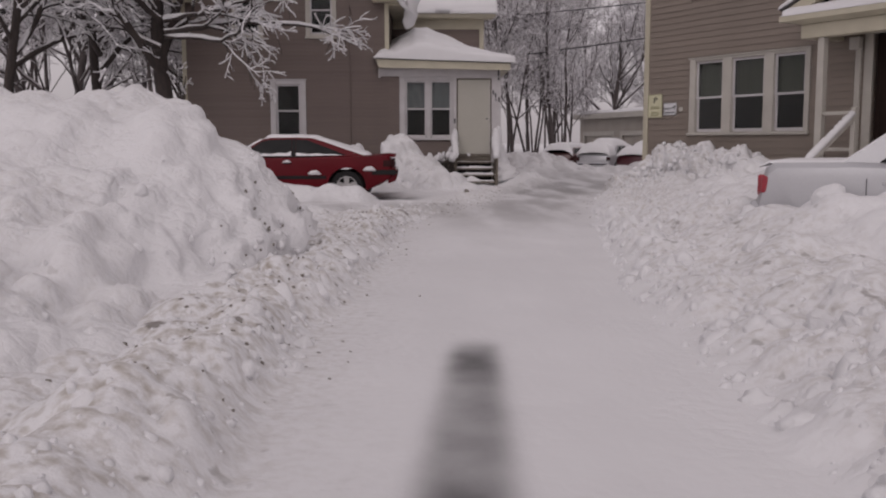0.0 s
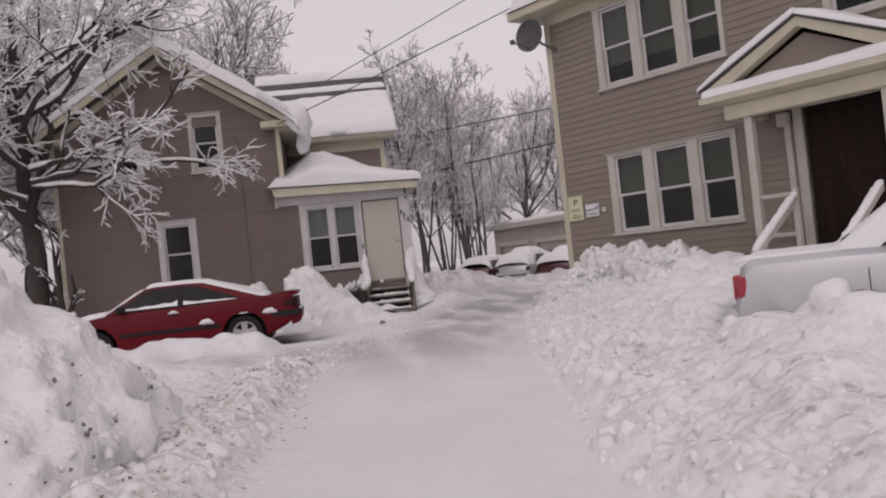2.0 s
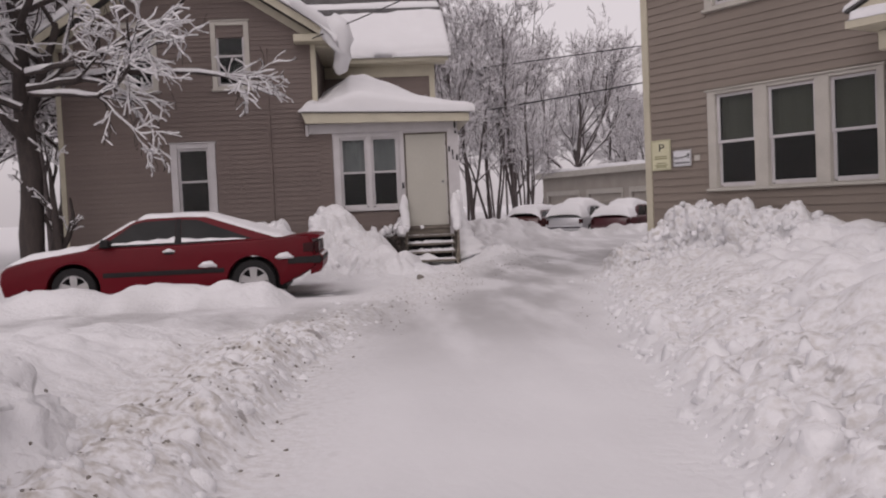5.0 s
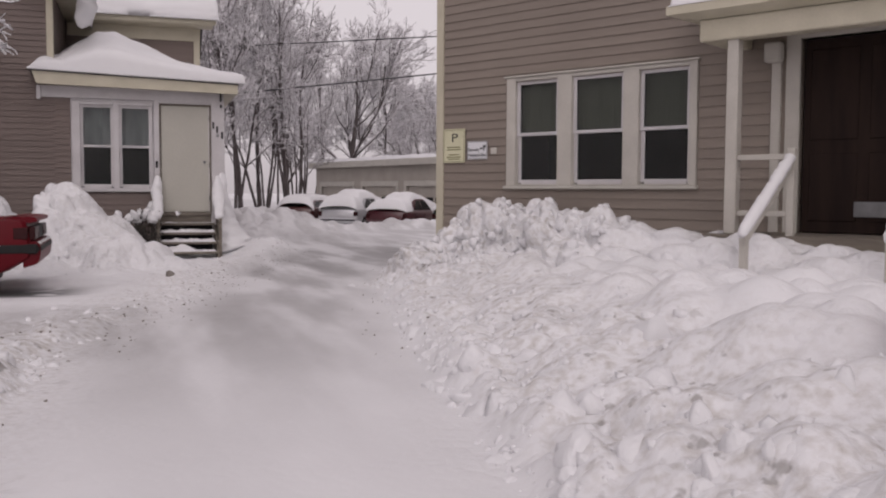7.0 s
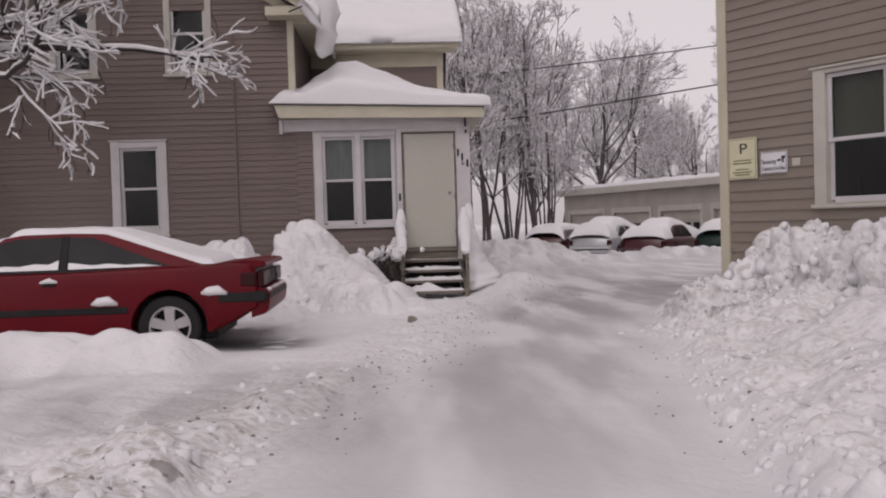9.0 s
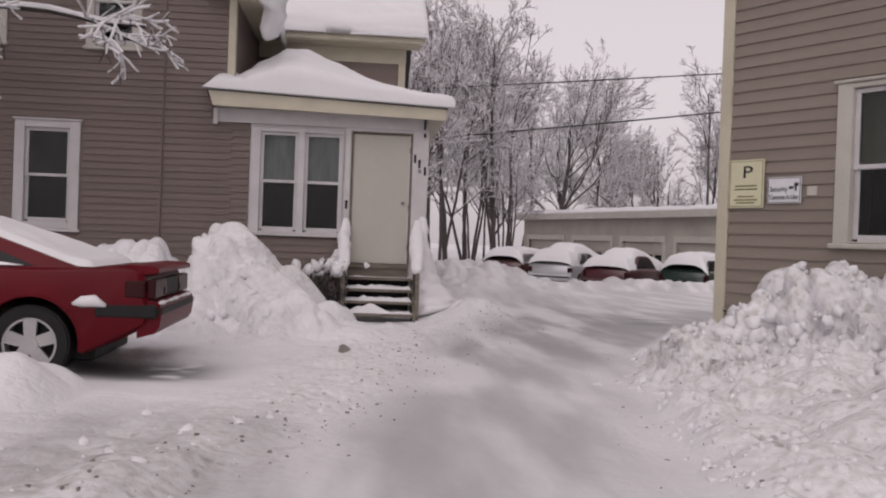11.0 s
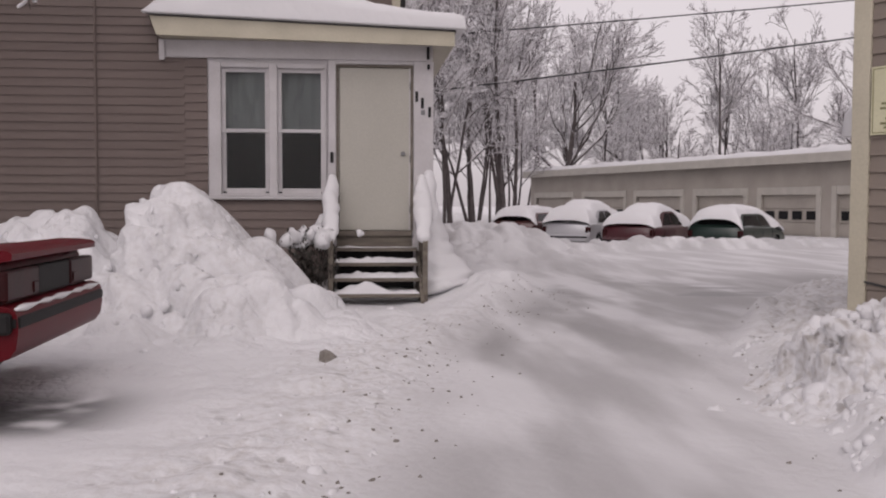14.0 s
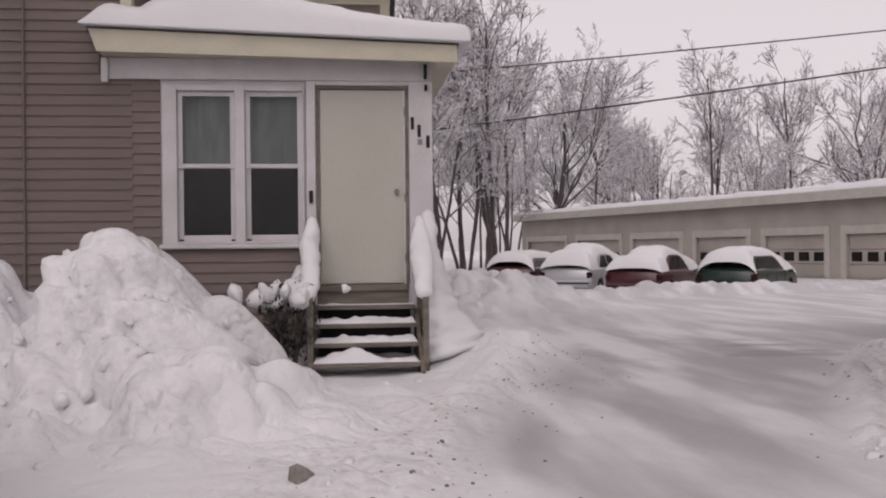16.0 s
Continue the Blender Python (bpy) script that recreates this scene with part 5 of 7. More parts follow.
# signs on the wall
sy = -0.045
s1 = thing("parking_sign", "pale yellow parking sign screwed to the wall", "sign", HB)
part("plate", Mesh().box(0.125, 0.555, sy, sy + 0.008, 1.745, 2.245, 0.004), M_SIGNYEL, s1)
ink = Mesh()
for a, b, z in ((0.21, 0.47, 1.965), (0.20, 0.48, 1.93), (0.24, 0.44, 1.855), (0.20, 0.48, 1.82), (0.23, 0.45, 1.79)):
    ink.box(a, b, sy - 0.003, sy, z, z + 0.016)
for a, b, c, d in ((0.14, 0.54, 1.76, 1.766), (0.14, 0.54, 2.225, 2.231), (0.14, 0.146, 1.766, 2.225), (0.534, 0.54, 1.766, 2.225)):
    ink.box(a, b, sy - 0.003, sy, c, d)
part("text_bar", ink, M_OLIVEINK, s1)


def letters(text, x, z, size, y, material, parent, name, wide=None):
    cu = bpy.data.curves.new(name, "FONT")
    cu.body, cu.size, cu.extrude = text, size, 0.0015
    tmp = new(name, cu)
    me = bpy.data.meshes.new_from_object(tmp.evaluated_get(bpy.context.evaluated_depsgraph_get()))
    bpy.data.objects.remove(tmp)
    ob = new(name, me)
    co = np.array([v.co[:] for v in me.vertices])
    w = co[:, 0].max() - co[:, 0].min()
    k = wide / w if wide else 1.0
    me.materials.clear()
    me.materials.append(material)
    ob.matrix_local = pose(x, y, z, 90, 0, 0) @ Matrix.Diagonal((k, 1, 1, 1))
    ob.parent = parent
    return ob


bpy.context.view_layer.update()
letters("P", 0.29, 2.055, 0.18, sy - 0.003, M_INK, s1, "letter", wide=0.11)
s2 = thing("camera_sign", "small white security camera sign on the wall", "sign", HB)
part("plate", Mesh().box(0.60, 0.985, sy, sy + 0.008, 1.785, 2.05, 0.004), M_SIGNWHITE, s2)
ed = Mesh()
for a, b, c, d in ((0.61, 0.975, 1.793, 1.799), (0.61, 0.975, 2.037, 2.043), (0.61, 0.616, 1.799, 2.037), (0.969, 0.975, 1.799, 2.037)):
    ed.box(a, b, sy - 0.003, sy, c, d)
ed.box(0.85, 0.90, sy - 0.003, sy, 1.93, 1.955).box(0.905, 0.955, sy - 0.003, sy, 1.955, 1.99).box(0.915, 0.935, sy - 0.003, sy, 1.91, 1.954)
part("border", ed, M_INK, s2)
letters("Security", 0.63, 1.905, 0.075, sy - 0.003, M_INK, s2, "text_line", wide=0.20)
letters("Cameras In Use", 0.63, 1.825, 0.075, sy - 0.003, M_INK, s2, "text_line", wide=0.32)
part("small_plate", Mesh().box(1.04, 1.15, -0.035, -0.024, 1.86, 1.95, 0.006), M_OFFWHITE, house_b, "small pale outlet cover")
# loose cable at the foot of the wall
part("wall_cable", Mesh().tube([(0.1, -0.03, 0.66), (0.5, -0.035, 0.60), (0.9, -0.035, 0.62), (1.4, -0.035, 0.58)], [0.009] * 4, 6), M_CABLE, house_b)
# rear stoop round the corner
stoop = thing("rear_stoop", "small rear stoop with a snow-capped roof and cream post", "porch", HB)
part("stoop_roof", Mesh().box(-1.98, -0.04, 3.35, 5.2, 1.90, 2.02, 0.015), M_OFFWHITE, stoop)
part("post", Mesh().box(-1.60, -1.47, 3.45, 3.58, 0.0, 1.90, 0.01), M_CREAM, stoop)
part("post", Mesh().box(-1.60, -1.47, 5.0, 5.13, 0.0, 1.90, 0.01), M_CREAM, stoop)
part("rail", Mesh().box(-1.86, -1.61, 3.45, 3.55, 1.04, 1.10, 0.008).box(-1.57, -1.51, 3.58, 5.0, 1.04, 1.10, 0.008).box(-1.46, -0.05, 3.48, 3.54, 1.04, 1.10, 0.008), M_CREAM, stoop)
part("deck", Mesh().box(-1.66, -0.04, 3.4, 5.2, 0.0, 0.42, 0.01), M_WOOD, stoop)
ob = snow_slab("roof_snow", on_b(-2.12, 3.22, 2.02), on_b(-0.04, 3.22, 2.02), on_b(-0.04, 5.3, 2.02), on_b(-2.12, 5.3, 2.02), 0.44, seed=41, nu=40, nv=34)
tagged(ob, "thick snow cap on the rear stoop roof", "snow", group="roof snow")
ob = snow_slab("rail_snow", on_b(-1.92, 3.40, 1.10), on_b(-1.4, 3.40, 1.10), on_b(-1.4, 3.62, 1.10), on_b(-1.92, 3.62, 1.10), 0.11, seed=42, nu=20, nv=12)
tagged(ob, "snow cap on the stoop rail", "snow", group="roof snow")

# ---- long garage behind the lot: local x along its front from far to near, y into it ----
GA, GB = Vector((10.5, 67.3, 0)), Vector((18.9, 41.0, 0))
gdir = (GB - GA).normalized()
garage = thing("garage", "long low grey garage with a row of overhead doors", "garage", pose(GA.x, GA.y, -0.25, 0, 0, math.degrees(math.atan2(gdir.y, gdir.x))), group="houses")
GH = garage.matrix_world.copy()
GLEN, GTOP = 46.0, 3.45
bays = [(0.6, 5.4), (6.3, 10.8), (11.5, 15.7), (16.4, 20.2), (20.8, 24.45), (25.0, 28.4), (29.0, 32.2), (32.8, 36.0)]
g_holes = [(a + 0.25, b - 0.25, 0.25, 1.95) for a, b in bays]
part("wall", holed_wall(0, GLEN, 0.0, GTOP, g_holes, 0.0, 0.25).box(0, 0.25, 0.25, 7.0, 0, GTOP).box(GLEN - 0.25, GLEN, 0.25, 7.0, 0, GTOP).box(0, GLEN, 7.0, 7.25, 0, GTOP), M_GARAGE, garage)
part("roof", Mesh().box(-0.35, GLEN + 0.35, -0.45, 7.5, GTOP, GTOP + 0.12, 0.02), M_SHINGLE, garage)
part("fascia", Mesh().box(-0.40, GLEN + 0.4, -0.50, -0.451, GTOP - 0.22, GTOP + 0.16, 0.01).box(-0.40, -0.351, -0.45, 7.5, GTOP - 0.22, GTOP + 0.16, 0.01), M_OFFWHITE, garage)
for a, b in bays:
    fr = Mesh().box(a, a + 0.25, -0.06, 0.05, 0.0, 2.28, 0.01).box(b - 0.25, b, -0.06, 0.05, 0.0, 2.28, 0.01).box(a + 0.25, b - 0.25, -0.055, 0.05, 1.95, 2.28, 0.01)
    d = part("garage_door", fr, M_OFFWHITE, garage, "white-framed overhead garage door")
    n = 4
    w = (b - a - 0.5) / n
    pz = ((0.25, 0.80), (0.82, 1.36), (1.38, 1.94))
    pn = Mesh()
    for c, e in pz:
        pn.box(a + 0.25, b - 0.25, 0.12, 0.16, c, e, 0.01)
    part("door_panel", pn, M_GARAGE, d)
    for i in range(n):
        x = a + 0.25 + i * w
        part("pane", Mesh().box(x + 0.12, x + w - 0.12, 0.105, 0.119, 0.92, 1.28, 0.004), M_CARGLASS, d)
ob = snow_slab("roof_snow", tuple(GH @ Vector((-0.4, -0.5, GTOP + 0.13))), tuple(GH @ Vector((GLEN, -0.5, GTOP + 0.13))), tuple(GH @ Vector((GLEN, 7.4, GTOP + 0.13))), tuple(GH @ Vector((-0.4, 7.4, GTOP + 0.13))), 0.26, seed=51, nu=160, nv=24, rough=0.5)
tagged(ob, "even snow layer on the flat garage roof", "snow", group="roof snow")


# ---- cars: local x forward from the rear bumper, y to the left, z up ----
def arc(cx, cz, r, a0, a1, n=10):
    return [(cx + r * math.cos(radians(a0 + (a1 - a0) * k / n)), cz + r * math.sin(radians(a0 + (a1 - a0) * k / n))) for k in range(n + 1)]


def loft_sides(layers):
    """Outlines at rising y, of equal length, joined, with both ends closed."""
    m = Mesh()
    n = len(layers[0][1])
    vs = [(p[0], y, p[1]) for y, out in layers for p in out]
    fs = [tuple(range(n)), tuple(range(len(vs) - 1, len(vs) - n - 1, -1))]
    for k in range(len(layers) - 1):
        fs += [(k * n + i, k * n + (i + 1) % n, (k + 1) * n + (i + 1) % n, (k + 1) * n + i) for i in range(n)]
    return m.add(vs, fs)


def wheel(car, x, y, r, rim, side):
    s = 1 if side > 0 else -1
    t = part("wheel", Mesh().ring((x, y, r), "y", rim, r - 0.015, -0.10 * 1, 0.10 * 1, 32).ring((x, y, r), "y", r - 0.02, r, -0.085, 0.085, 32), M_BLACK, car, "black tyre packed with snow")
    d = Mesh().ring((x, y, r), "y", rim * 0.90, rim, -0.085, 0.088, 32)
    f = s * 0.07
    for k in range(5):
        a = 2 * math.pi * k / 5 + 0.3
        c, h = math.cos(a), math.sin(a)
        q = [(0.05, -0.045), (rim * 0.93, -0.055), (rim * 0.93, 0.055), (0.05, 0.045)]
        lo, hi = sorted((f - 0.02, f + 0.012))
        d.add([(x + u * c - v * h, y + w, r + u * h + v * c) for w in (lo, hi) for u, v in q], [(0, 1, 2, 3), (7, 6, 5, 4), (0, 4, 5, 1), (1, 5, 6, 2), (2, 6, 7, 3), (3, 7, 4, 0)])
    d.ring((x, y, r), "y", 0.0, 0.065, min(0, f) - 0.005, max(0, f) + 0.02, 16)
    part("rim", d, M_ALLOY, t, "five-spoke alloy rim")
    part("brake_disc", Mesh().ring((x, y, r), "y", 0.0, rim * 0.88, -0.02, 0.0, 24), M_BLACK, t)


def hatch_car(m, label, paint, group=""):
    """A low three-door fastback coupe."""
    car = thing("car", label, "car", m, group)
    W, L = 0.86, 4.55
    rx, fx, wr, ar = 0.95, 3.50, 0.315, 0.385
    def outline(top, end, low):
        pts = [(0.02 + end, 0.50), (0.0 + end, 0.62), (0.03 + end, 0.70), (0.06 + end, 0.87 - top), (0.085 + end, 0.92 - top), (0.12 + end, 0.945 - top), (0.34, 0.955 - top), (0.48, 0.945 - top), (0.95, 0.93 - top), (2.0, 0.905 - top), (2.95, 0.90 - top), (3.3, 0.88 - top), (4.1, 0.77 - top), (4.45 - end, 0.68 - top), (4.53 - end, 0.60), (4.55 - end, 0.45), (4.50 - end, 0.26 + low)]
        pts += [(fx + ar + 0.02, 0.22 + low)] + arc(fx, wr, ar, -8, 188, 12) + [(fx - ar - 0.02, 0.19 + low), (rx + ar + 0.02, 0.19 + low)] + arc(rx, wr, ar, -8, 188, 12) + [(rx - ar - 0.02, 0.24 + low), (0.25 + end, 0.36 + low)]
        return pts
    layers = []
    for y, top, end, low in ((-W, 0.05, 0.10, 0.04), (-W + 0.012, 0.018, 0.05, 0.015), (-W + 0.06, 0.0, 0.015, 0.0), (W - 0.06, 0.0, 0.015, 0.0), (W - 0.012, 0.018, 0.05, 0.015), (W, 0.05, 0.10, 0.04)):
        layers.append((y, outline(top, end, low)))
    body = part("body", loft_sides(layers), paint, car, smooth=0.6)
    # cabin: belt outline rises to a narrower roof
    belt, roof = 0.90, 1.30
    cab = [(0.62, 0.945), (1.62, 1.285), (1.95, roof), (2.45, 1.295), (2.62, 1.27), (3.30, 0.885)]
    wb, wt = W - 0.06, W - 0.23
    def wid(z):
        return wb + (wt - wb) * max(0, min(1, (z - belt) / (roof - belt)))
    cm = Mesh()
    n = len(cab)
    vs = [(x, s * wid(z), z) for s in (-1, 1) for x, z in cab] + [(cab[0][0], -wb, 0.86), (cab[-1][0], -wb, 0.86), (cab[0][0], wb, 0.86), (cab[-1][0], wb, 0.86)]
    fs = [tuple(range(n)) + (2 * n + 1, 2 * n), tuple(reversed(tuple(range(n, 2 * n)) + (2 * n + 3, 2 * n + 2)))] + [(i, i + 1, n + i + 1, n + i) for i in range(n - 1)]
    fs += [(2 * n, 0, n, 2 * n + 2), (n - 1, 2 * n + 1, 2 * n + 3, 2 * n - 1), (2 * n, 2 * n + 2, 2 * n + 3, 2 * n + 1)]
    part("cabin", cm.add(vs, fs), paint, car, smooth=0.5)
    def side_panel(pts, s, out=0.006, th=0.008):
        pm = Mesh()
        a = [(x, s * (wid(z) + out), z) for x, z in pts]
        b = [(x, s * (wid(z) + out - th), z) for x, z in pts]
        k = len(pts)
        return pm.add(a + b, [tuple(range(k)), tuple(range(2 * k - 1, k - 1, -1))] + [(i, (i + 1) % k, k + (i + 1) % k, k + i) for i in range(k)])
    for s in (-1, 1):
        part("side_window", side_panel([(2.05, 0.925), (3.08, 0.925), (2.66, 1.22), (2.50, 1.255), (2.05, 1.265)], s), M_CARGLASS, car, "dark snow-streaked side window")
        part("quarter_window", side_panel([(0.95, 0.945), (1.97, 0.925), (1.97, 1.262), (1.74, 1.252)], s), M_CARGLASS, car)
        part("window_trim", side_panel([(1.975, 0.915), (2.045, 0.915), (2.045, 1.27), (1.975, 1.27)], s, 0.009), M_BLACK, car)
        part("belt_trim", side_panel([(1.0, 0.905), (3.15, 0.905), (3.15, 0.922), (1.0, 0.928)], s, 0.010), M_BLACK, car)
        part("side_moulding", Mesh().box(1.36, 3.08, s * W - 0.012, s * W + 0.012, 0.47, 0.54, 0.01), M_BLACK, car)
        part("door_handle", Mesh().box(2.06, 2.20, s * W - 0.01, s * W + 0.012, 0.77, 0.80, 0.006), M_BLACK, car)
        part("mirror", Mesh().box(2.93, 3.07, min(s * W, s * (W + 0.15)), max(s * W, s * (W + 0.15)), 0.90, 1.02, 0.025), M_BLACK, car)
        part("arch_lip", Mesh().tube([(px, s * (W - 0.005), pz) for px, pz in arc(rx, wr, ar + 0.012, 5, 175, 16)], [0.014] * 17, 6), paint, car)
        for x in (rx, fx):
            wheel(car, x, s * (W - 0.11), wr, 0.215, s)
        part("side_snow", side_panel([(1.02, 0.945), (1.96, 0.935), (1.96, 1.0), (1.86, 0.99), (1.72, 0.97), (1.56, 0.985), (1.38, 0.965), (1.22, 0.97)], s, 0.012, 0.014), M_SNOW, car)
        part("side_snow", side_panel([(2.06, 0.935), (3.04, 0.932), (2.92, 0.965), (2.74, 0.96), (2.6, 0.985), (2.45, 0.975), (2.3, 1.0), (2.16, 0.99), (2.06, 1.03)], s, 0.012, 0.014), M_SNOW, car)
        part("handle_snow", Mesh().tube([(2.05, s * W, 0.81), (2.13, s * (W + 0.005), 0.83), (2.22, s * W, 0.81)], [0.012, 0.03, 0.012], 8), M_SNOW, car, smooth=True)
        for a, z in ((0.50, 0.66), (1.60, 0.585)):
            part("clinging_snow", Mesh().tube([(a - 0.14, s * (W + 0.0), z - 0.02), (a - 0.05, s * (W + 0.012), z + 0.02), (a + 0.05, s * (W + 0.012), z + 0.01), (a + 0.12, s * W, z - 0.01)], [0.015, 0.05, 0.045, 0.012], 8), M_SNOW, car, smooth=True)
    part("underbody", Mesh().box(0.5, 4.2, -W + 0.24, W - 0.24, 0.16, 0.62, 0.02), M_BLACK, car)
    part("hatch_glass", Mesh().add([(0.75, -0.60, 1.0), (0.75, 0.60, 1.0), (1.60, 0.52, 1.288), (1.60, -0.52, 1.288), (0.75, -0.60, 0.985), (0.75, 0.60, 0.985), (1.60, 0.52, 1.27), (1.60, -0.52, 1.27)], [(0, 1, 2, 3), (7, 6, 5, 4), (0, 4, 5, 1), (1, 5, 6, 2), (2, 6, 7, 3), (3, 7, 4, 0)]), M_CARGLASS, car)
    # rear: lamps, bumper, plate, spoiler
    for s in (-1, 1):
        lamp = part("tail_lamp", Mesh().box(-0.012, 0.06, min(s * 0.30, s * 0.80), max(s * 0.30, s * 0.80), 0.70, 0.86, 0.012).box(0.06, 0.22, min(s * 0.80, s * 0.862), max(s * 0.80, s * 0.868), 0.71, 0.85, 0.012), M_LENS, car, "dark red tail lamp")
        part("reverse_lens", Mesh().box(-0.02, 0.0, min(s * 0.33, s * 0.41), max(s * 0.33, s * 0.41), 0.72, 0.78, 0.004), M_LENS, lamp)
    part("centre_panel", Mesh().box(-0.006, 0.05, -0.29, 0.29, 0.70, 0.86, 0.008), M_BLACK, car)
    part("bumper", Mesh().prism([(-0.045, 0.67), (-0.062, 0.64), (-0.068, 0.55), (-0.055, 0.47), (-0.02, 0.42), (0.12, 0.38), (0.14, 0.68), (0.0, 0.685)], -0.82, 0.82), paint, car, smooth=0.7)
    part("bumper_strip", Mesh().box(-0.075, 0.0, -0.825, 0.825, 0.56, 0.64, 0.02).box(-0.04, 0.45, -0.87, -0.80, 0.545, 0.655, 0.015).box(-0.04, 0.45, 0.80, 0.87, 0.545, 0.655, 0.015), M_BLACK, car)
    part("spoiler", Mesh().prism([(-0.035, 0.945), (-0.03, 0.915), (0.05, 0.90), (0.30, 0.93), (0.36, 0.955), (0.20, 0.975), (0.05, 0.972), (-0.015, 0.962)], -0.79, 0.79), paint, car, smooth=0.6)
    part("bumper_snow", Mesh().tube([(-0.05, y, 0.668) for y in np.linspace(-0.8, 0.8, 14)], [0.006 + 0.028 * ((k * 7) % 5) / 5 for k in range(14)], 8, squash=0.7), M_SNOW, car, smooth=True)
    # snow on roof, hatch, and bonnet
    def cover(name, x0, x1, nx, half, zf, thick, seed):
        xs, ys = np.linspace(x0, x1, nx), np.linspace(-1, 1, 26)
        X, Y = np.meshgrid(xs, ys)
        Wd = np.array([half(x) for x in xs])[None, :]
        Z = np.array([zf(x) for x in xs])[None, :] + 0 * X
        e = np.minimum.reduce([(1 - np.abs(Y)) * Wd, X - x0, x1 - X])
        T = thick * np.sqrt(np.clip(e / 0.09, 0, 1)) * (1 + 0.5 * fbm(X, Y, 2.5, 3, seed)) - 0.004
        mm = Mesh()
        ny = 26
        a = np.stack([X, Y * Wd, Z + T], -1).reshape(-1, 3).tolist()
        f = [(j * nx + i, j * nx + i + 1, (j + 1) * nx + i + 1, (j + 1) * nx + i) for j in range(ny - 1) for i in range(nx - 1)]
        part(name, mm.add(a, f), M_SNOW, car, smooth=True)
    zcab = lambda x: np.interp(x, [p[0] for p in cab], [p[1] for p in cab])
    cover("roof_snow", 0.50, 2.62, 40, lambda x: wid(zcab(x)) - 0.05, lambda x: float(zcab(x)) + 0.006, 0.060, 400)
    cover("windscreen_snow", 2.62, 3.3, 20, lambda x: wid(zcab(x)) - 0.05, lambda x: float(zcab(x)) + 0.004, 0.04, 401)
    cover("bonnet_snow", 3.25, 4.42, 30, lambda x: 0.78, lambda x: float(np.interp(x, [3.0, 3.3, 4.1, 4.45], [0.905, 0.885, 0.775, 0.69])), 0.07, 402)
    return car


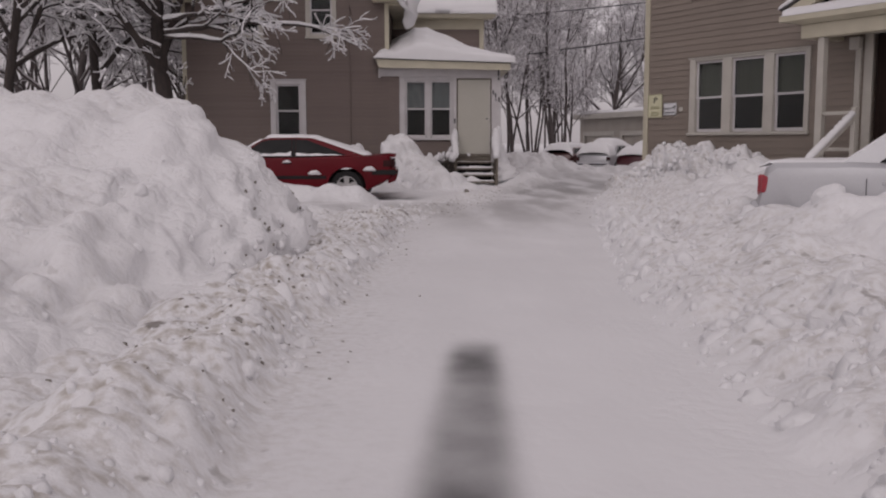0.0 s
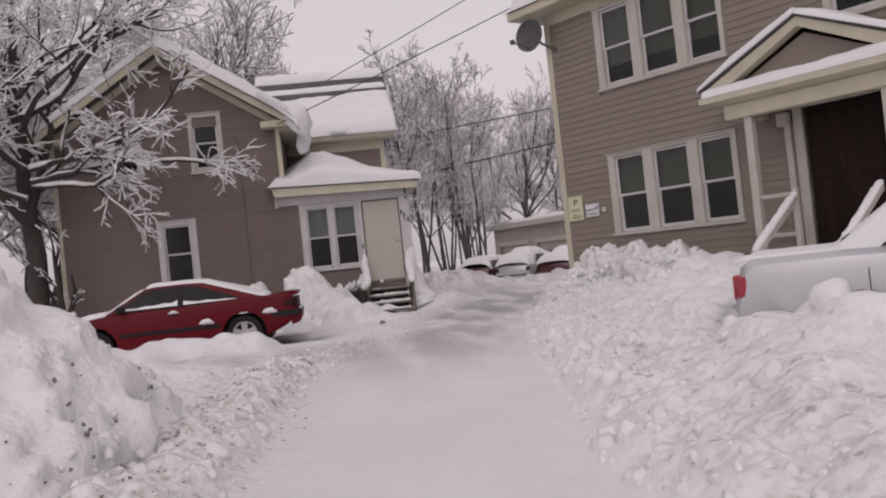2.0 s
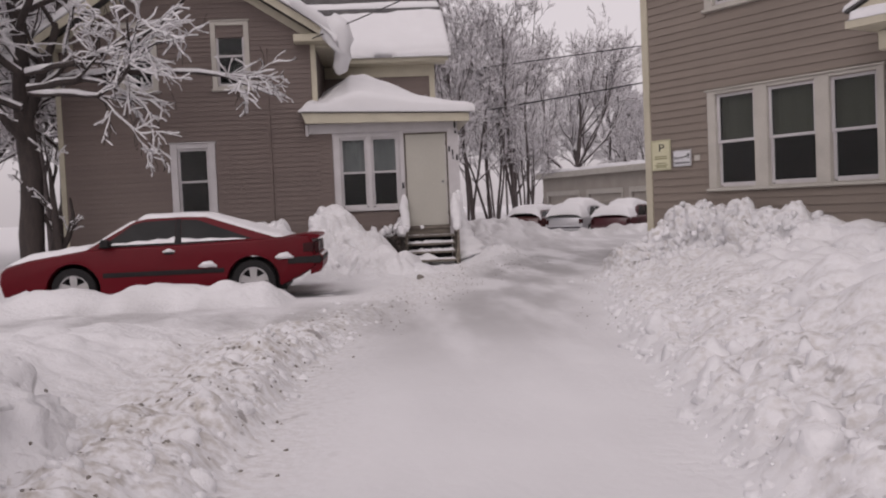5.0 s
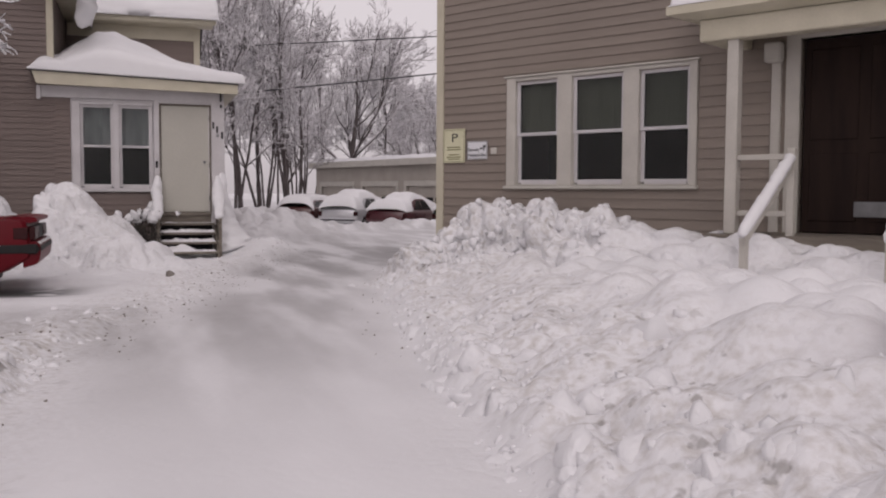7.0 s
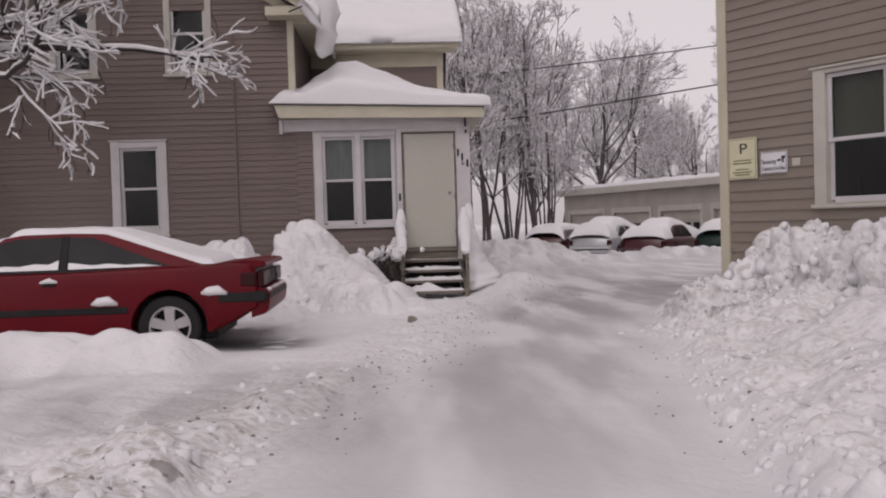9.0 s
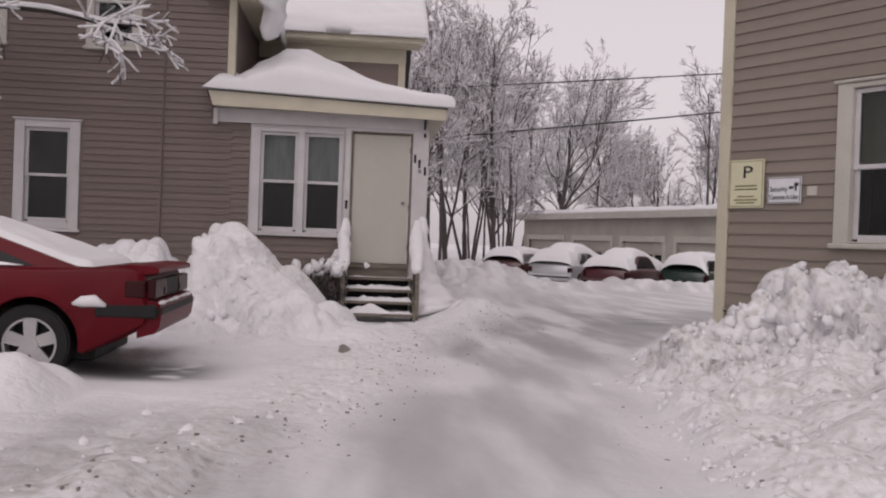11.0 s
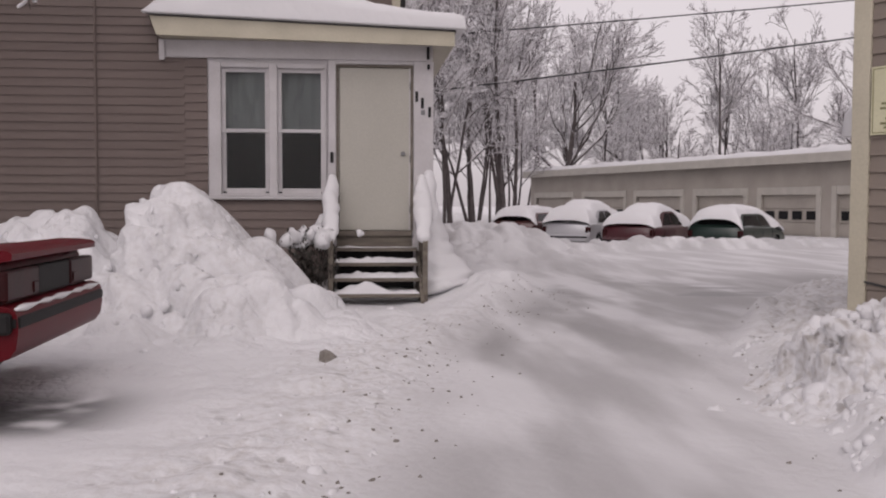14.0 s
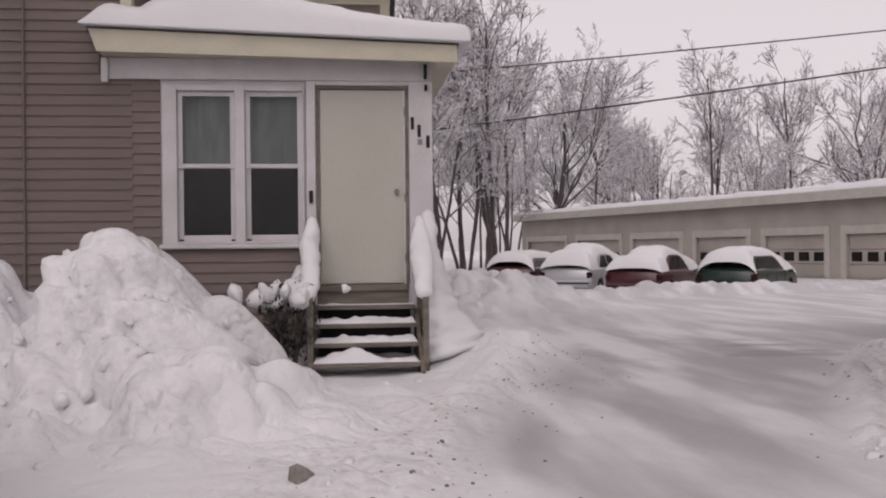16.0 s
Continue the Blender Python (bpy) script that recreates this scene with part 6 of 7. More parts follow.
def saloon_car(m, label, paint, snow=0.10, van=False, lens=None, group="", roof_h=1.42, side_snow=False):
    """A plain saloon or, with van, a tall hatchback, under snow."""
    car = thing("car", label, "car", m, group)
    W, L = 0.87, 4.6
    rx, fx, wr, ar = 0.95, 3.65, 0.31, 0.37
    deck = 0.98 if not van else 1.0
    def outline(top, end, low):
        pts = [(0.03 + end, 0.42), (0.0 + end, 0.58), (0.04 + end, 0.75), (0.08 + end, deck - 0.06 - top), (0.16 + end, deck - top), (0.9, deck + 0.01 - top), (2.0, 0.97 - top), (3.2, 0.95 - top), (4.1, 0.84 - top), (4.48 - end, 0.72 - top), (4.58 - end, 0.58), (4.6 - end, 0.42), (4.52 - end, 0.26 + low)]
        pts += [(fx + ar + 0.02, 0.22 + low)] + arc(fx, wr, ar, -8, 188, 12) + [(fx - ar - 0.02, 0.2 + low), (rx + ar + 0.02, 0.2 + low)] + arc(rx, wr, ar, -8, 188, 12) + [(rx - ar - 0.02, 0.24 + low), (0.2 + end, 0.28 + low)]
        return pts
    layers = []
    for y, top, end, low in ((-W, 0.10, 0.12, 0.04), (-W + 0.015, 0.05, 0.06, 0.015), (-W + 0.09, 0.0, 0.015, 0.0), (W - 0.09, 0.0, 0.015, 0.0), (W - 0.015, 0.05, 0.06, 0.015), (W, 0.10, 0.12, 0.04)):
        layers.append((y, outline(top, end, low)))
    part("body", loft_sides(layers), paint, car, smooth=0.6)
    b = 0.95
    cab = [(0.10, b + 0.03), (0.42, roof_h - 0.10), (0.70, roof_h), (2.4, roof_h), (2.65, roof_h - 0.04), (3.35, b)] if van else [(0.80, b + 0.035), (1.30, roof_h - 0.07), (1.60, roof_h), (2.35, roof_h), (2.60, roof_h - 0.04), (3.30, b)]
    wb, wt = W - 0.07, W - 0.24
    def wid(z):
        return wb + (wt - wb) * max(0, min(1, (z - b) / (roof_h - b)))
    n = len(cab)
    vs = [(x, s * wid(z), z) for s in (-1, 1) for x, z in cab] + [(cab[0][0], -wb, 0.88), (cab[-1][0], -wb, 0.88), (cab[0][0], wb, 0.88), (cab[-1][0], wb, 0.88)]
    fs = [tuple(range(n)) + (2 * n + 1, 2 * n), tuple(reversed(tuple(range(n, 2 * n)) + (2 * n + 3, 2 * n + 2)))] + [(i, i + 1, n + i + 1, n + i) for i in range(n - 1)]
    fs += [(2 * n, 0, n, 2 * n + 2), (n - 1, 2 * n + 1, 2 * n + 3, 2 * n - 1), (2 * n, 2 * n + 2, 2 * n + 3, 2 * n + 1)]
    part("cabin", Mesh().add(vs, fs), paint, car, smooth=0.5)
    def side_panel(pts, s, out=0.006, th=0.008):
        a = [(x, s * (wid(z) + out), z) for x, z in pts]
        c = [(x, s * (wid(z) + out - th), z) for x, z in pts]
        k = len(pts)
        return Mesh().add(a + c, [tuple(range(k)), tuple(range(2 * k - 1, k - 1, -1))] + [(i, (i + 1) % k, k + (i + 1) % k, k + i) for i in range(k)])
    for s in (-1, 1):
        r0 = 0.35 if van else 1.12
        part("rear_window", side_panel([(r0, b + 0.04), (2.0, b + 0.03), (2.0, roof_h - 0.05), (1.6 if not van else 0.7, roof_h - 0.055)], s), M_CARGLASS, car)
        part("front_window", side_panel([(2.07, b + 0.03), (3.08, b + 0.03), (2.62, roof_h - 0.10), (2.45, roof_h - 0.055), (2.07, roof_h - 0.05)], s), M_CARGLASS, car)
        for x in (1.16, 2.20):
            part("door_handle", Mesh().box(x, x + 0.17, s * W - 0.012, s * W + 0.016, 0.78, 0.815, 0.008), paint, car)
        for x in (1.02, 2.04, 3.05):
            part("door_seam", Mesh().box(x, x + 0.008, s * W - 0.006, s * W + 0.002, 0.34, 0.84), M_BLACK, car)
        part("side_moulding", Mesh().box(1.36, 3.2, s * W - 0.01, s * W + 0.012, 0.45, 0.51, 0.008), paint, car)
        for x in (rx, fx):
            wheel(car, x, s * (W - 0.11), wr, 0.20, s)
        lm = lens or M_LENS
        part("tail_lamp", Mesh().box(0.025, 0.10, min(s * 0.70, s * 0.80), max(s * 0.70, s * 0.80), 0.66, 0.86, 0.012).box(0.06, 0.15, min(s * 0.79, s * 0.862), max(s * 0.79, s * 0.862), 0.67, 0.85, 0.02), lm, car, "red tail lamp")
    part("underbody", Mesh().box(0.45, 4.25, -W + 0.25, W - 0.25, 0.16, 0.64, 0.02), M_BLACK, car)
    part("bumper", Mesh().box(-0.07, 0.12, -0.83, 0.83, 0.34, 0.60, 0.05), paint, car)
    part("bumper_strip", Mesh().box(-0.082, 0.0, -0.80, 0.80, 0.48, 0.54, 0.015), M_BLACK, car)
    if snow < 0.2:
        part("number_plate", Mesh().box(-0.02, -0.002, -0.16, 0.16, 0.68, 0.80, 0.004), M_SIGNWHITE, car)
        part("plate_bar", Mesh().box(-0.026, -0.019, -0.12, 0.12, 0.72, 0.76, 0.002), M_INK, car)
    part("rear_glass", Mesh().add([(cab[0][0] - 0.012 + 0.06, -0.60, cab[0][1] + 0.06), (cab[0][0] + 0.048, 0.60, cab[0][1] + 0.06), (cab[1][0] - 0.03, 0.50, cab[1][1] - 0.02), (cab[1][0] - 0.03, -0.50, cab[1][1] - 0.02), (cab[0][0] + 0.1, -0.60, cab[0][1] + 0.05), (cab[0][0] + 0.1, 0.60, cab[0][1] + 0.05), (cab[1][0] + 0.02, 0.50, cab[1][1] - 0.03), (cab[1][0] + 0.02, -0.50, cab[1][1] - 0.03)], [(0, 3, 2, 1), (4, 5, 6, 7), (0, 1, 5, 4), (1, 2, 6, 5), (2, 3, 7, 6), (3, 0, 4, 7)]), M_CARGLASS, car)
    # one continuous blanket of snow over boot, glass and roof
    nx, ny = 90, 36
    xs, ys = np.linspace(0.02, 4.5, nx), np.linspace(-1, 1, ny)
    X, Y = np.meshgrid(xs, ys)
    px = [0.0, 0.12] + [p[0] for p in cab] + [4.1, 4.5]
    pz = [deck - 0.05, deck] + [p[1] for p in cab] + [0.85, 0.73]
    if van:
        px, pz = [0.0] + [p[0] for p in cab] + [4.1, 4.5], [deck] + [p[1] for p in cab] + [0.85, 0.73]
    prof = np.interp(xs, px, pz)
    heaped = prof + (0.7 * snow * np.exp(-((xs - (0.45 if not van else 0.1)) / 0.4) ** 4) + 0.5 * snow * np.exp(-((xs - 3.3) / 0.6) ** 4) if snow > 0.2 else 0)
    soft = np.convolve(np.pad(heaped, 5, mode="edge"), np.ones(11) / 11, mode="valid") if snow > 0.08 else prof
    soft = np.maximum(soft, prof)
    half = np.array([wid(z) for z in prof]) + (0.07 if snow > 0.08 else -0.03)
    e = np.minimum.reduce([(1 - np.abs(Y)) * half[None, :], X - 0.02, 4.5 - X])
    T = snow * np.sqrt(np.clip(e / (0.05 + snow * 0.55), 0, 1)) * (1 + 0.22 * fbm(X, Y, 1.6, 3, int(abs(m[0][3]) * 10) + 3)) - 0.006
    drop = -0.36 * np.abs(Y) ** 3.5 * np.clip((soft - 0.95) / 0.3, 0, 1)[None, :] if side_snow else 0
    pts = np.stack([X, Y * half[None, :], soft[None, :] + T + drop], -1).reshape(-1, 3).tolist()
    f = [(j * nx + i, j * nx + i + 1, (j + 1) * nx + i + 1, (j + 1) * nx + i) for j in range(ny - 1) for i in range(nx - 1)]
    part("snow_blanket", Mesh().add(pts, f), M_SNOW, car, "snow lying over the roof and glass", smooth=True)
    return car


hatch_car(pose(-2.42, 14.05, 0.02, 0, 0, 181.0), "red fastback coupe dusted with snow, parked by the house", M_RED, group="parked cars")
saloon_car(pose(1.90, 4.45, 0.03, 0, 0, -30.0), "silver saloon car half buried behind a snow ridge", M_SILVER, snow=0.03, lens=M_REDLENS, group="parked cars")
far_heading = math.degrees(math.atan2(0.80, 0.60))
saloon_car(pose(7.75, 36.6, -0.38, 0, 0, far_heading), "maroon saloon car under thick snow in the lot", M_MAROON, snow=0.28, group="parked cars", side_snow=True)
saloon_car(pose(10.15, 35.6, -0.38, 0, 0, far_heading - 4), "dark green hatchback under a thick snow cap", M_GREEN, snow=0.28, van=True, roof_h=1.36, group="parked cars", side_snow=True)
saloon_car(pose(6.3, 38.9, -0.34, 0, 0, far_heading + 3), "pale car almost wholly covered by snow", M_SILVER, snow=0.36, group="parked cars", side_snow=True)
saloon_car(pose(4.75, 40.2, -0.34, 0, 0, far_heading + 5), "brown maroon car with snow on its roof", M_BROWN, snow=0.26, van=True, roof_h=1.30, group="parked cars", side_snow=True)


# ---- trees ----
def grow(rng, start, way, length, radius, level, spec, out):
    """Branches as (level, points, radii), each giving off thinner ones."""
    n = max(2 if level >= 3 and spec["seg"][0] > 0.8 else 3, int(length / spec["seg"][min(level, len(spec["seg"]) - 1)]))
    pts, rad = [Vector(start)], [radius]
    d = Vector(way).normalized()
    bend = spec["bend"][min(level, len(spec["bend"]) - 1)]
    lift = spec["lift"][min(level, len(spec["lift"]) - 1)]
    for k in range(n):
        d = (d + Vector((rng.gauss(0, bend), rng.gauss(0, bend), rng.gauss(0, bend) + lift))).normalized()
        pts.append(pts[-1] + d * (length / n))
        rad.append(radius * (1 - 0.72 * (k + 1) / n))
    out.append((level, pts, rad))
    if level >= spec["levels"]:
        return
    kids = spec["kids"][level]
    for k in range(kids):
        f = rng.uniform(spec["from"][level], 1.0)
        i = min(int(f * n), n - 1)
        p = pts[i].lerp(pts[i + 1], f * n - i)
        along = (pts[i + 1] - pts[i]).normalized()
        side = Vector((rng.gauss(0, 1), rng.gauss(0, 1), rng.gauss(0, 0.7)))
        side = (side - along * side.dot(along)).normalized()
        a = rng.uniform(*spec["spread"][level])
        w = along * math.cos(a) + side * math.sin(a)
        grow(rng, p, w, length * rng.uniform(*spec["ratio"][level]) * (1.15 - 0.5 * f), rad[i] * rng.uniform(0.45, 0.68), level + 1, spec, out)


def tubes(branches, sides, keep=lambda b: True, fat=1.0, lift=0.0, squash=1.0, minimum=0.0, uneven=0.0):
    """Many tubes in one mesh, straight from arrays."""
    vs, fs, k = [], [], 0
    chance = np.random.default_rng(3)
    for lev, pts, rad in branches:
        if not keep((lev, pts, rad)):
            continue
        s = sides[min(lev, len(sides) - 1)]
        P = np.array([p[:] for p in pts])
        R = np.maximum(np.array(rad) * fat, minimum)
        if uneven:
            R = R * chance.uniform(1 - uneven, 1 + uneven, len(R))
        D = np.gradient(P, axis=0)
        D /= np.linalg.norm(D, axis=1, keepdims=True) + 1e-9
        A = np.cross(D, (0, 0, 1.0))
        nrm = np.linalg.norm(A, axis=1, keepdims=True)
        A = np.where(nrm > 1e-3, A / (nrm + 1e-9), np.array([1.0, 0, 0]))
        B = np.cross(A, D)
        t = np.arange(s) * 2 * math.pi / s + math.pi / 2
        V = P[:, None] + R[:, None, None] * (np.cos(t)[None, :, None] * A[:, None] + squash * np.sin(t)[None, :, None] * B[:, None])
        V[..., 2] += (lift * R)[:, None]
        m = len(P)
        vs.append(V.reshape(-1, 3))
        i = np.arange(m - 1)[:, None] * s + np.arange(s)[None, :]
        j = np.arange(m - 1)[:, None] * s + (np.arange(s)[None, :] + 1) % s
        fs.append(np.stack([i, j, j + s, i + s], -1).reshape(-1, 4) + k)
        k += m * s
    return np.concatenate(vs), np.concatenate(fs)


def array_mesh(name, vs, fs, material):
    me = bpy.data.meshes.new(name)
    me.vertices.add(len(vs))
    me.vertices.foreach_set("co", np.asarray(vs, np.float32).ravel())
    me.loops.add(fs.size)
    me.loops.foreach_set("vertex_index", fs.astype(np.int32).ravel())
    me.polygons.add(len(fs))
    me.polygons.foreach_set("loop_start", np.arange(0, fs.size, fs.shape[1], dtype=np.int32))
    me.polygons.foreach_set("use_smooth", np.ones(len(fs), bool))
    me.update(calc_edges=True)
    me.materials.append(material)
    return me


FAR = dict(levels=4, seg=[0.9, 0.8, 0.6, 0.5, 0.5], bend=[0.05, 0.10, 0.13, 0.16, 0.18], lift=[0.04, 0.09, 0.05, 0.02, 0.0], kids=[11, 8, 6, 3], spread=[(0.40, 0.90), (0.35, 0.85), (0.4, 0.9), (0.4, 1.0)], ratio=[(0.60, 0.85), (0.42, 0.64), (0.38, 0.58), (0.4, 0.6)])
FAR["from"] = [0.22, 0.2, 0.15, 0.1]
SLIM = dict(FAR, kids=[13, 6, 4, 3], ratio=[(0.26, 0.42), (0.40, 0.60), (0.40, 0.60), (0.45, 0.65)], spread=[(0.35, 0.75), (0.35, 0.8), (0.4, 0.9), (0.4, 1.0)])
SLIM["from"] = [0.25, 0.2, 0.15, 0.1]
CLUMP = dict(FAR, kids=[8, 5, 4, 3], ratio=[(0.32, 0.52), (0.42, 0.62), (0.4, 0.6), (0.45, 0.65)])
CLUMP["from"] = [0.25, 0.2, 0.15, 0.1]
far_kinds = []
for k in range(6):
    rng = random.Random(100 + k)
    out = []
    if k < 2:
        grow(rng, (0, 0, -0.2), (rng.gauss(0, 0.04), rng.gauss(0, 0.04), 1), 8.6, 0.21, 0, FAR, out)
    elif k < 4:
        grow(rng, (0, 0, -0.2), (rng.gauss(0, 0.06), rng.gauss(0, 0.06), 1), 12.0, 0.13, 0, SLIM, out)
    else:
        for q in range(3):
            grow(rng, (rng.gauss(0, 0.5), rng.gauss(0, 0.5), -0.2), (rng.gauss(0, 0.14), rng.gauss(0, 0.14), 1), 9.5 * rng.uniform(0.8, 1.1), 0.095, 0, CLUMP, out)
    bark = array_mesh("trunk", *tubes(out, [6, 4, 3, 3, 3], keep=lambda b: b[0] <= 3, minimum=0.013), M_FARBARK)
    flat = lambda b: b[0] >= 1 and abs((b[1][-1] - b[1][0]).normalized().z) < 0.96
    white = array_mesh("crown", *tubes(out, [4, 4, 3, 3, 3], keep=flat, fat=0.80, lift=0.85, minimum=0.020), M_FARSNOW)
    far_kinds.append((bark, white))


def far_tree(k, x, y, turn, size, label):
    t = thing("tree", label, "tree", pose(x, y, 0, 0, 0, turn) @ Matrix.Diagonal((size, size, size, 1)), group="bare trees")
    for nm, me in zip(("trunk", "crown"), far_kinds[k]):
        ob = new(nm, me)
        ob.parent = t
    return t


rng = random.Random(77)
BROAD = "broad bare tree with snow along every branch"
THIN = "tall slender bare tree with snowy twigs"
THICKET = "clump of thin bare stems frosted with snow"
for i, (x, y, size) in enumerate([(14.8, 75, 1.36), (37.5, 72, 1.15), (28.5, 94, 1.1), (36.0, 92, 1.15), (9.2, 73, 1.05), (23.0, 88, 1.05), (-14, 44, 1.1), (-20, 38, 1.1), (-4, 42, 1.15), (-10.5, 35, 1.1), (-7.0, 39, 1.2), (-14.5, 29, 0.95)]):
    far_tree(i % 2, x, y, rng.uniform(0, 360), size, BROAD)
for i, (x, y, size) in enumerate([(28.2, 80, 1.28), (35, 81, 1.25), (3.2, 46, 0.95), (4.4, 49, 1.0), (5.5, 47, 0.86), (2.1, 42, 0.80), (6.6, 54, 1.0), (7.8, 58, 1.02), (11.6, 70, 1.05), (19.0, 80, 1.1), (31.0, 86, 1.1), (42, 80, 1.2), (-11.0, 27, 0.75), (-16.0, 30, 0.8)]):
    far_tree(2 + i % 2, x, y, rng.uniform(0, 360), size, THIN)
for i, (x, y, size) in enumerate([(2.5, 45.5, 0.88), (5.0, 51, 0.95), (1.4, 39, 0.70), (20.5, 74, 0.70), (25, 84, 0.9), (30.8, 76, 0.75), (33.5, 79, 0.85), (40, 77, 0.9), (12.5, 82, 1.1), (17.8, 86, 1.05), (8.6, 66, 0.85), (6.2, 60, 0.9), (46, 82, 1.0), (-9.8, 31, 0.8), (-12.6, 33, 0.85), (-17.5, 34, 0.9), (-22, 32, 0.9), (-10.5, 38, 0.95), (-26, 40, 1.0), (-8, 46, 1.1), (0.5, 48, 0.95)]):
    far_tree(4 + i % 2, x, y, rng.uniform(0, 360), size, THICKET)

# the near tree with a long limb reaching across the gable
NEAR = dict(levels=4, seg=[0.6, 0.35, 0.25, 0.15, 0.12], bend=[0.06, 0.13, 0.17, 0.2, 0.22], lift=[0.02, 0.0, -0.02, -0.035, -0.04], kids=[6, 9, 7, 5], spread=[(0.4, 0.9), (0.35, 0.85), (0.4, 0.95), (0.4, 1.0)], ratio=[(0.5, 0.8), (0.32, 0.52), (0.35, 0.55), (0.4, 0.6)])
NEAR["from"] = [0.35, 0.15, 0.12, 0.1]


def near_tree(x, y, turn, seed, height, radius, limbs, label, kids):
    rng = random.Random(seed)
    out = []
    spec = dict(NEAR, kids=kids)
    grow(rng, (0, 0, -0.1), (rng.gauss(0, 0.05), rng.gauss(0, 0.05), 1), height, radius, 0, spec, out)
    for base, way, length, r in limbs:
        grow(rng, base, way, length, r, 1, spec, out)
    t = thing("tree", label, "tree", pose(x, y, 0, 0, 0, turn), group="bare trees")
    bark = array_mesh("trunk", *tubes(out, [10, 6, 4, 3, 3], minimum=0.007), M_BARK)
    flat = lambda b: abs((b[1][-1] - b[1][0]).normalized().z) < 0.88
    white = array_mesh("crown", *tubes(out, [8, 7, 5, 4, 4], keep=lambda b: b[0] >= 1 and flat(b), fat=0.92, lift=0.62, minimum=0.0165, uneven=0.40), M_TWIGSNOW)
    for nm, me in (("trunk", bark), ("crown", white)):
        ob = new(nm, me)
        ob.parent = t
    return t


near_tree(-8.45, 18.6, 0, 31, 8.5, 0.27, [((0.1, 0, 4.0), (1, -0.12, 0.04), 4.9, 0.085), ((0.1, 0, 4.3), (1, -0.34, 0.03), 5.2, 0.07), ((0.1, 0, 3.9), (1, -0.24, -0.07), 4.8, 0.06), ((0.0, 0, 5.5), (1, -0.15, 0.30), 6.2, 0.09),
          ((0.0, 0, 6.0), (0.9, -0.3, 0.55), 5.6, 0.09), ((0.0, 0, 5.2), (0.55, -0.8, 0.5), 4.6, 0.08), ((0, -0.1, 4.3), (-0.7, -0.6, 0.6), 4.4, 0.09), ((0, -0.1, 3.6), (-0.9, -0.3, 0.5), 4.0, 0.08), ((0, -0.1, 3.0), (-0.5, -0.5, 0.9), 4.4, 0.12)],
          "large bare dark tree with snow-laden limbs before the house", [8, 7, 5, 4])
near_tree(-10.6, 20.4, 40, 32, 9.0, 0.17, [((0, 0, 3.2), (0.7, -0.5, 0.7), 4.6, 0.08), ((0, 0, 3.6), (-0.6, -0.6, 0.7), 4.6, 0.08), ((0, 0, 4.6), (0.2, -0.9, 0.8), 4.4, 0.08), ((0, 0, 5.2), (0.9, 0.1, 0.7), 4.6, 0.08)], "bare dark tree beside the house, snow on its limbs", [7, 7, 5, 3])
near_tree(-12.4, 18.6, 80, 33, 9.0, 0.16, [((0, 0, 3.0), (0.4, -0.8, 0.7), 4.6, 0.08), ((0, 0, 3.8), (-0.2, -0.9, 0.7), 4.6, 0.08), ((0, 0, 4.5), (0.5, 0.6, 0.8), 4.6, 0.08)], "bare dark tree beside the house, snow on its limbs", [7, 7, 5, 3])
near_tree(-9.5, 22.6, 140, 35, 9.5, 0.16, [((0, 0, 4.5), (-0.8, -0.2, 0.8), 4.8, 0.08), ((0, 0, 5.2), (-0.2, 0.8, 0.8), 4.6, 0.08)], "bare dark tree beside the house, snow on its limbs", [7, 7, 5, 3])
near_tree(-8.0, 18.8, 10, 34, 2.5, 0.13, [((0, 0, 0.7), (0.55, -0.1, 0.9), 1.2, 0.08), ((0, 0, 1.0), (-0.35, 0.0, 1.0), 1.3, 0.07)], "short broken dark stem with a snowy stump", [3, 3, 2, 1])

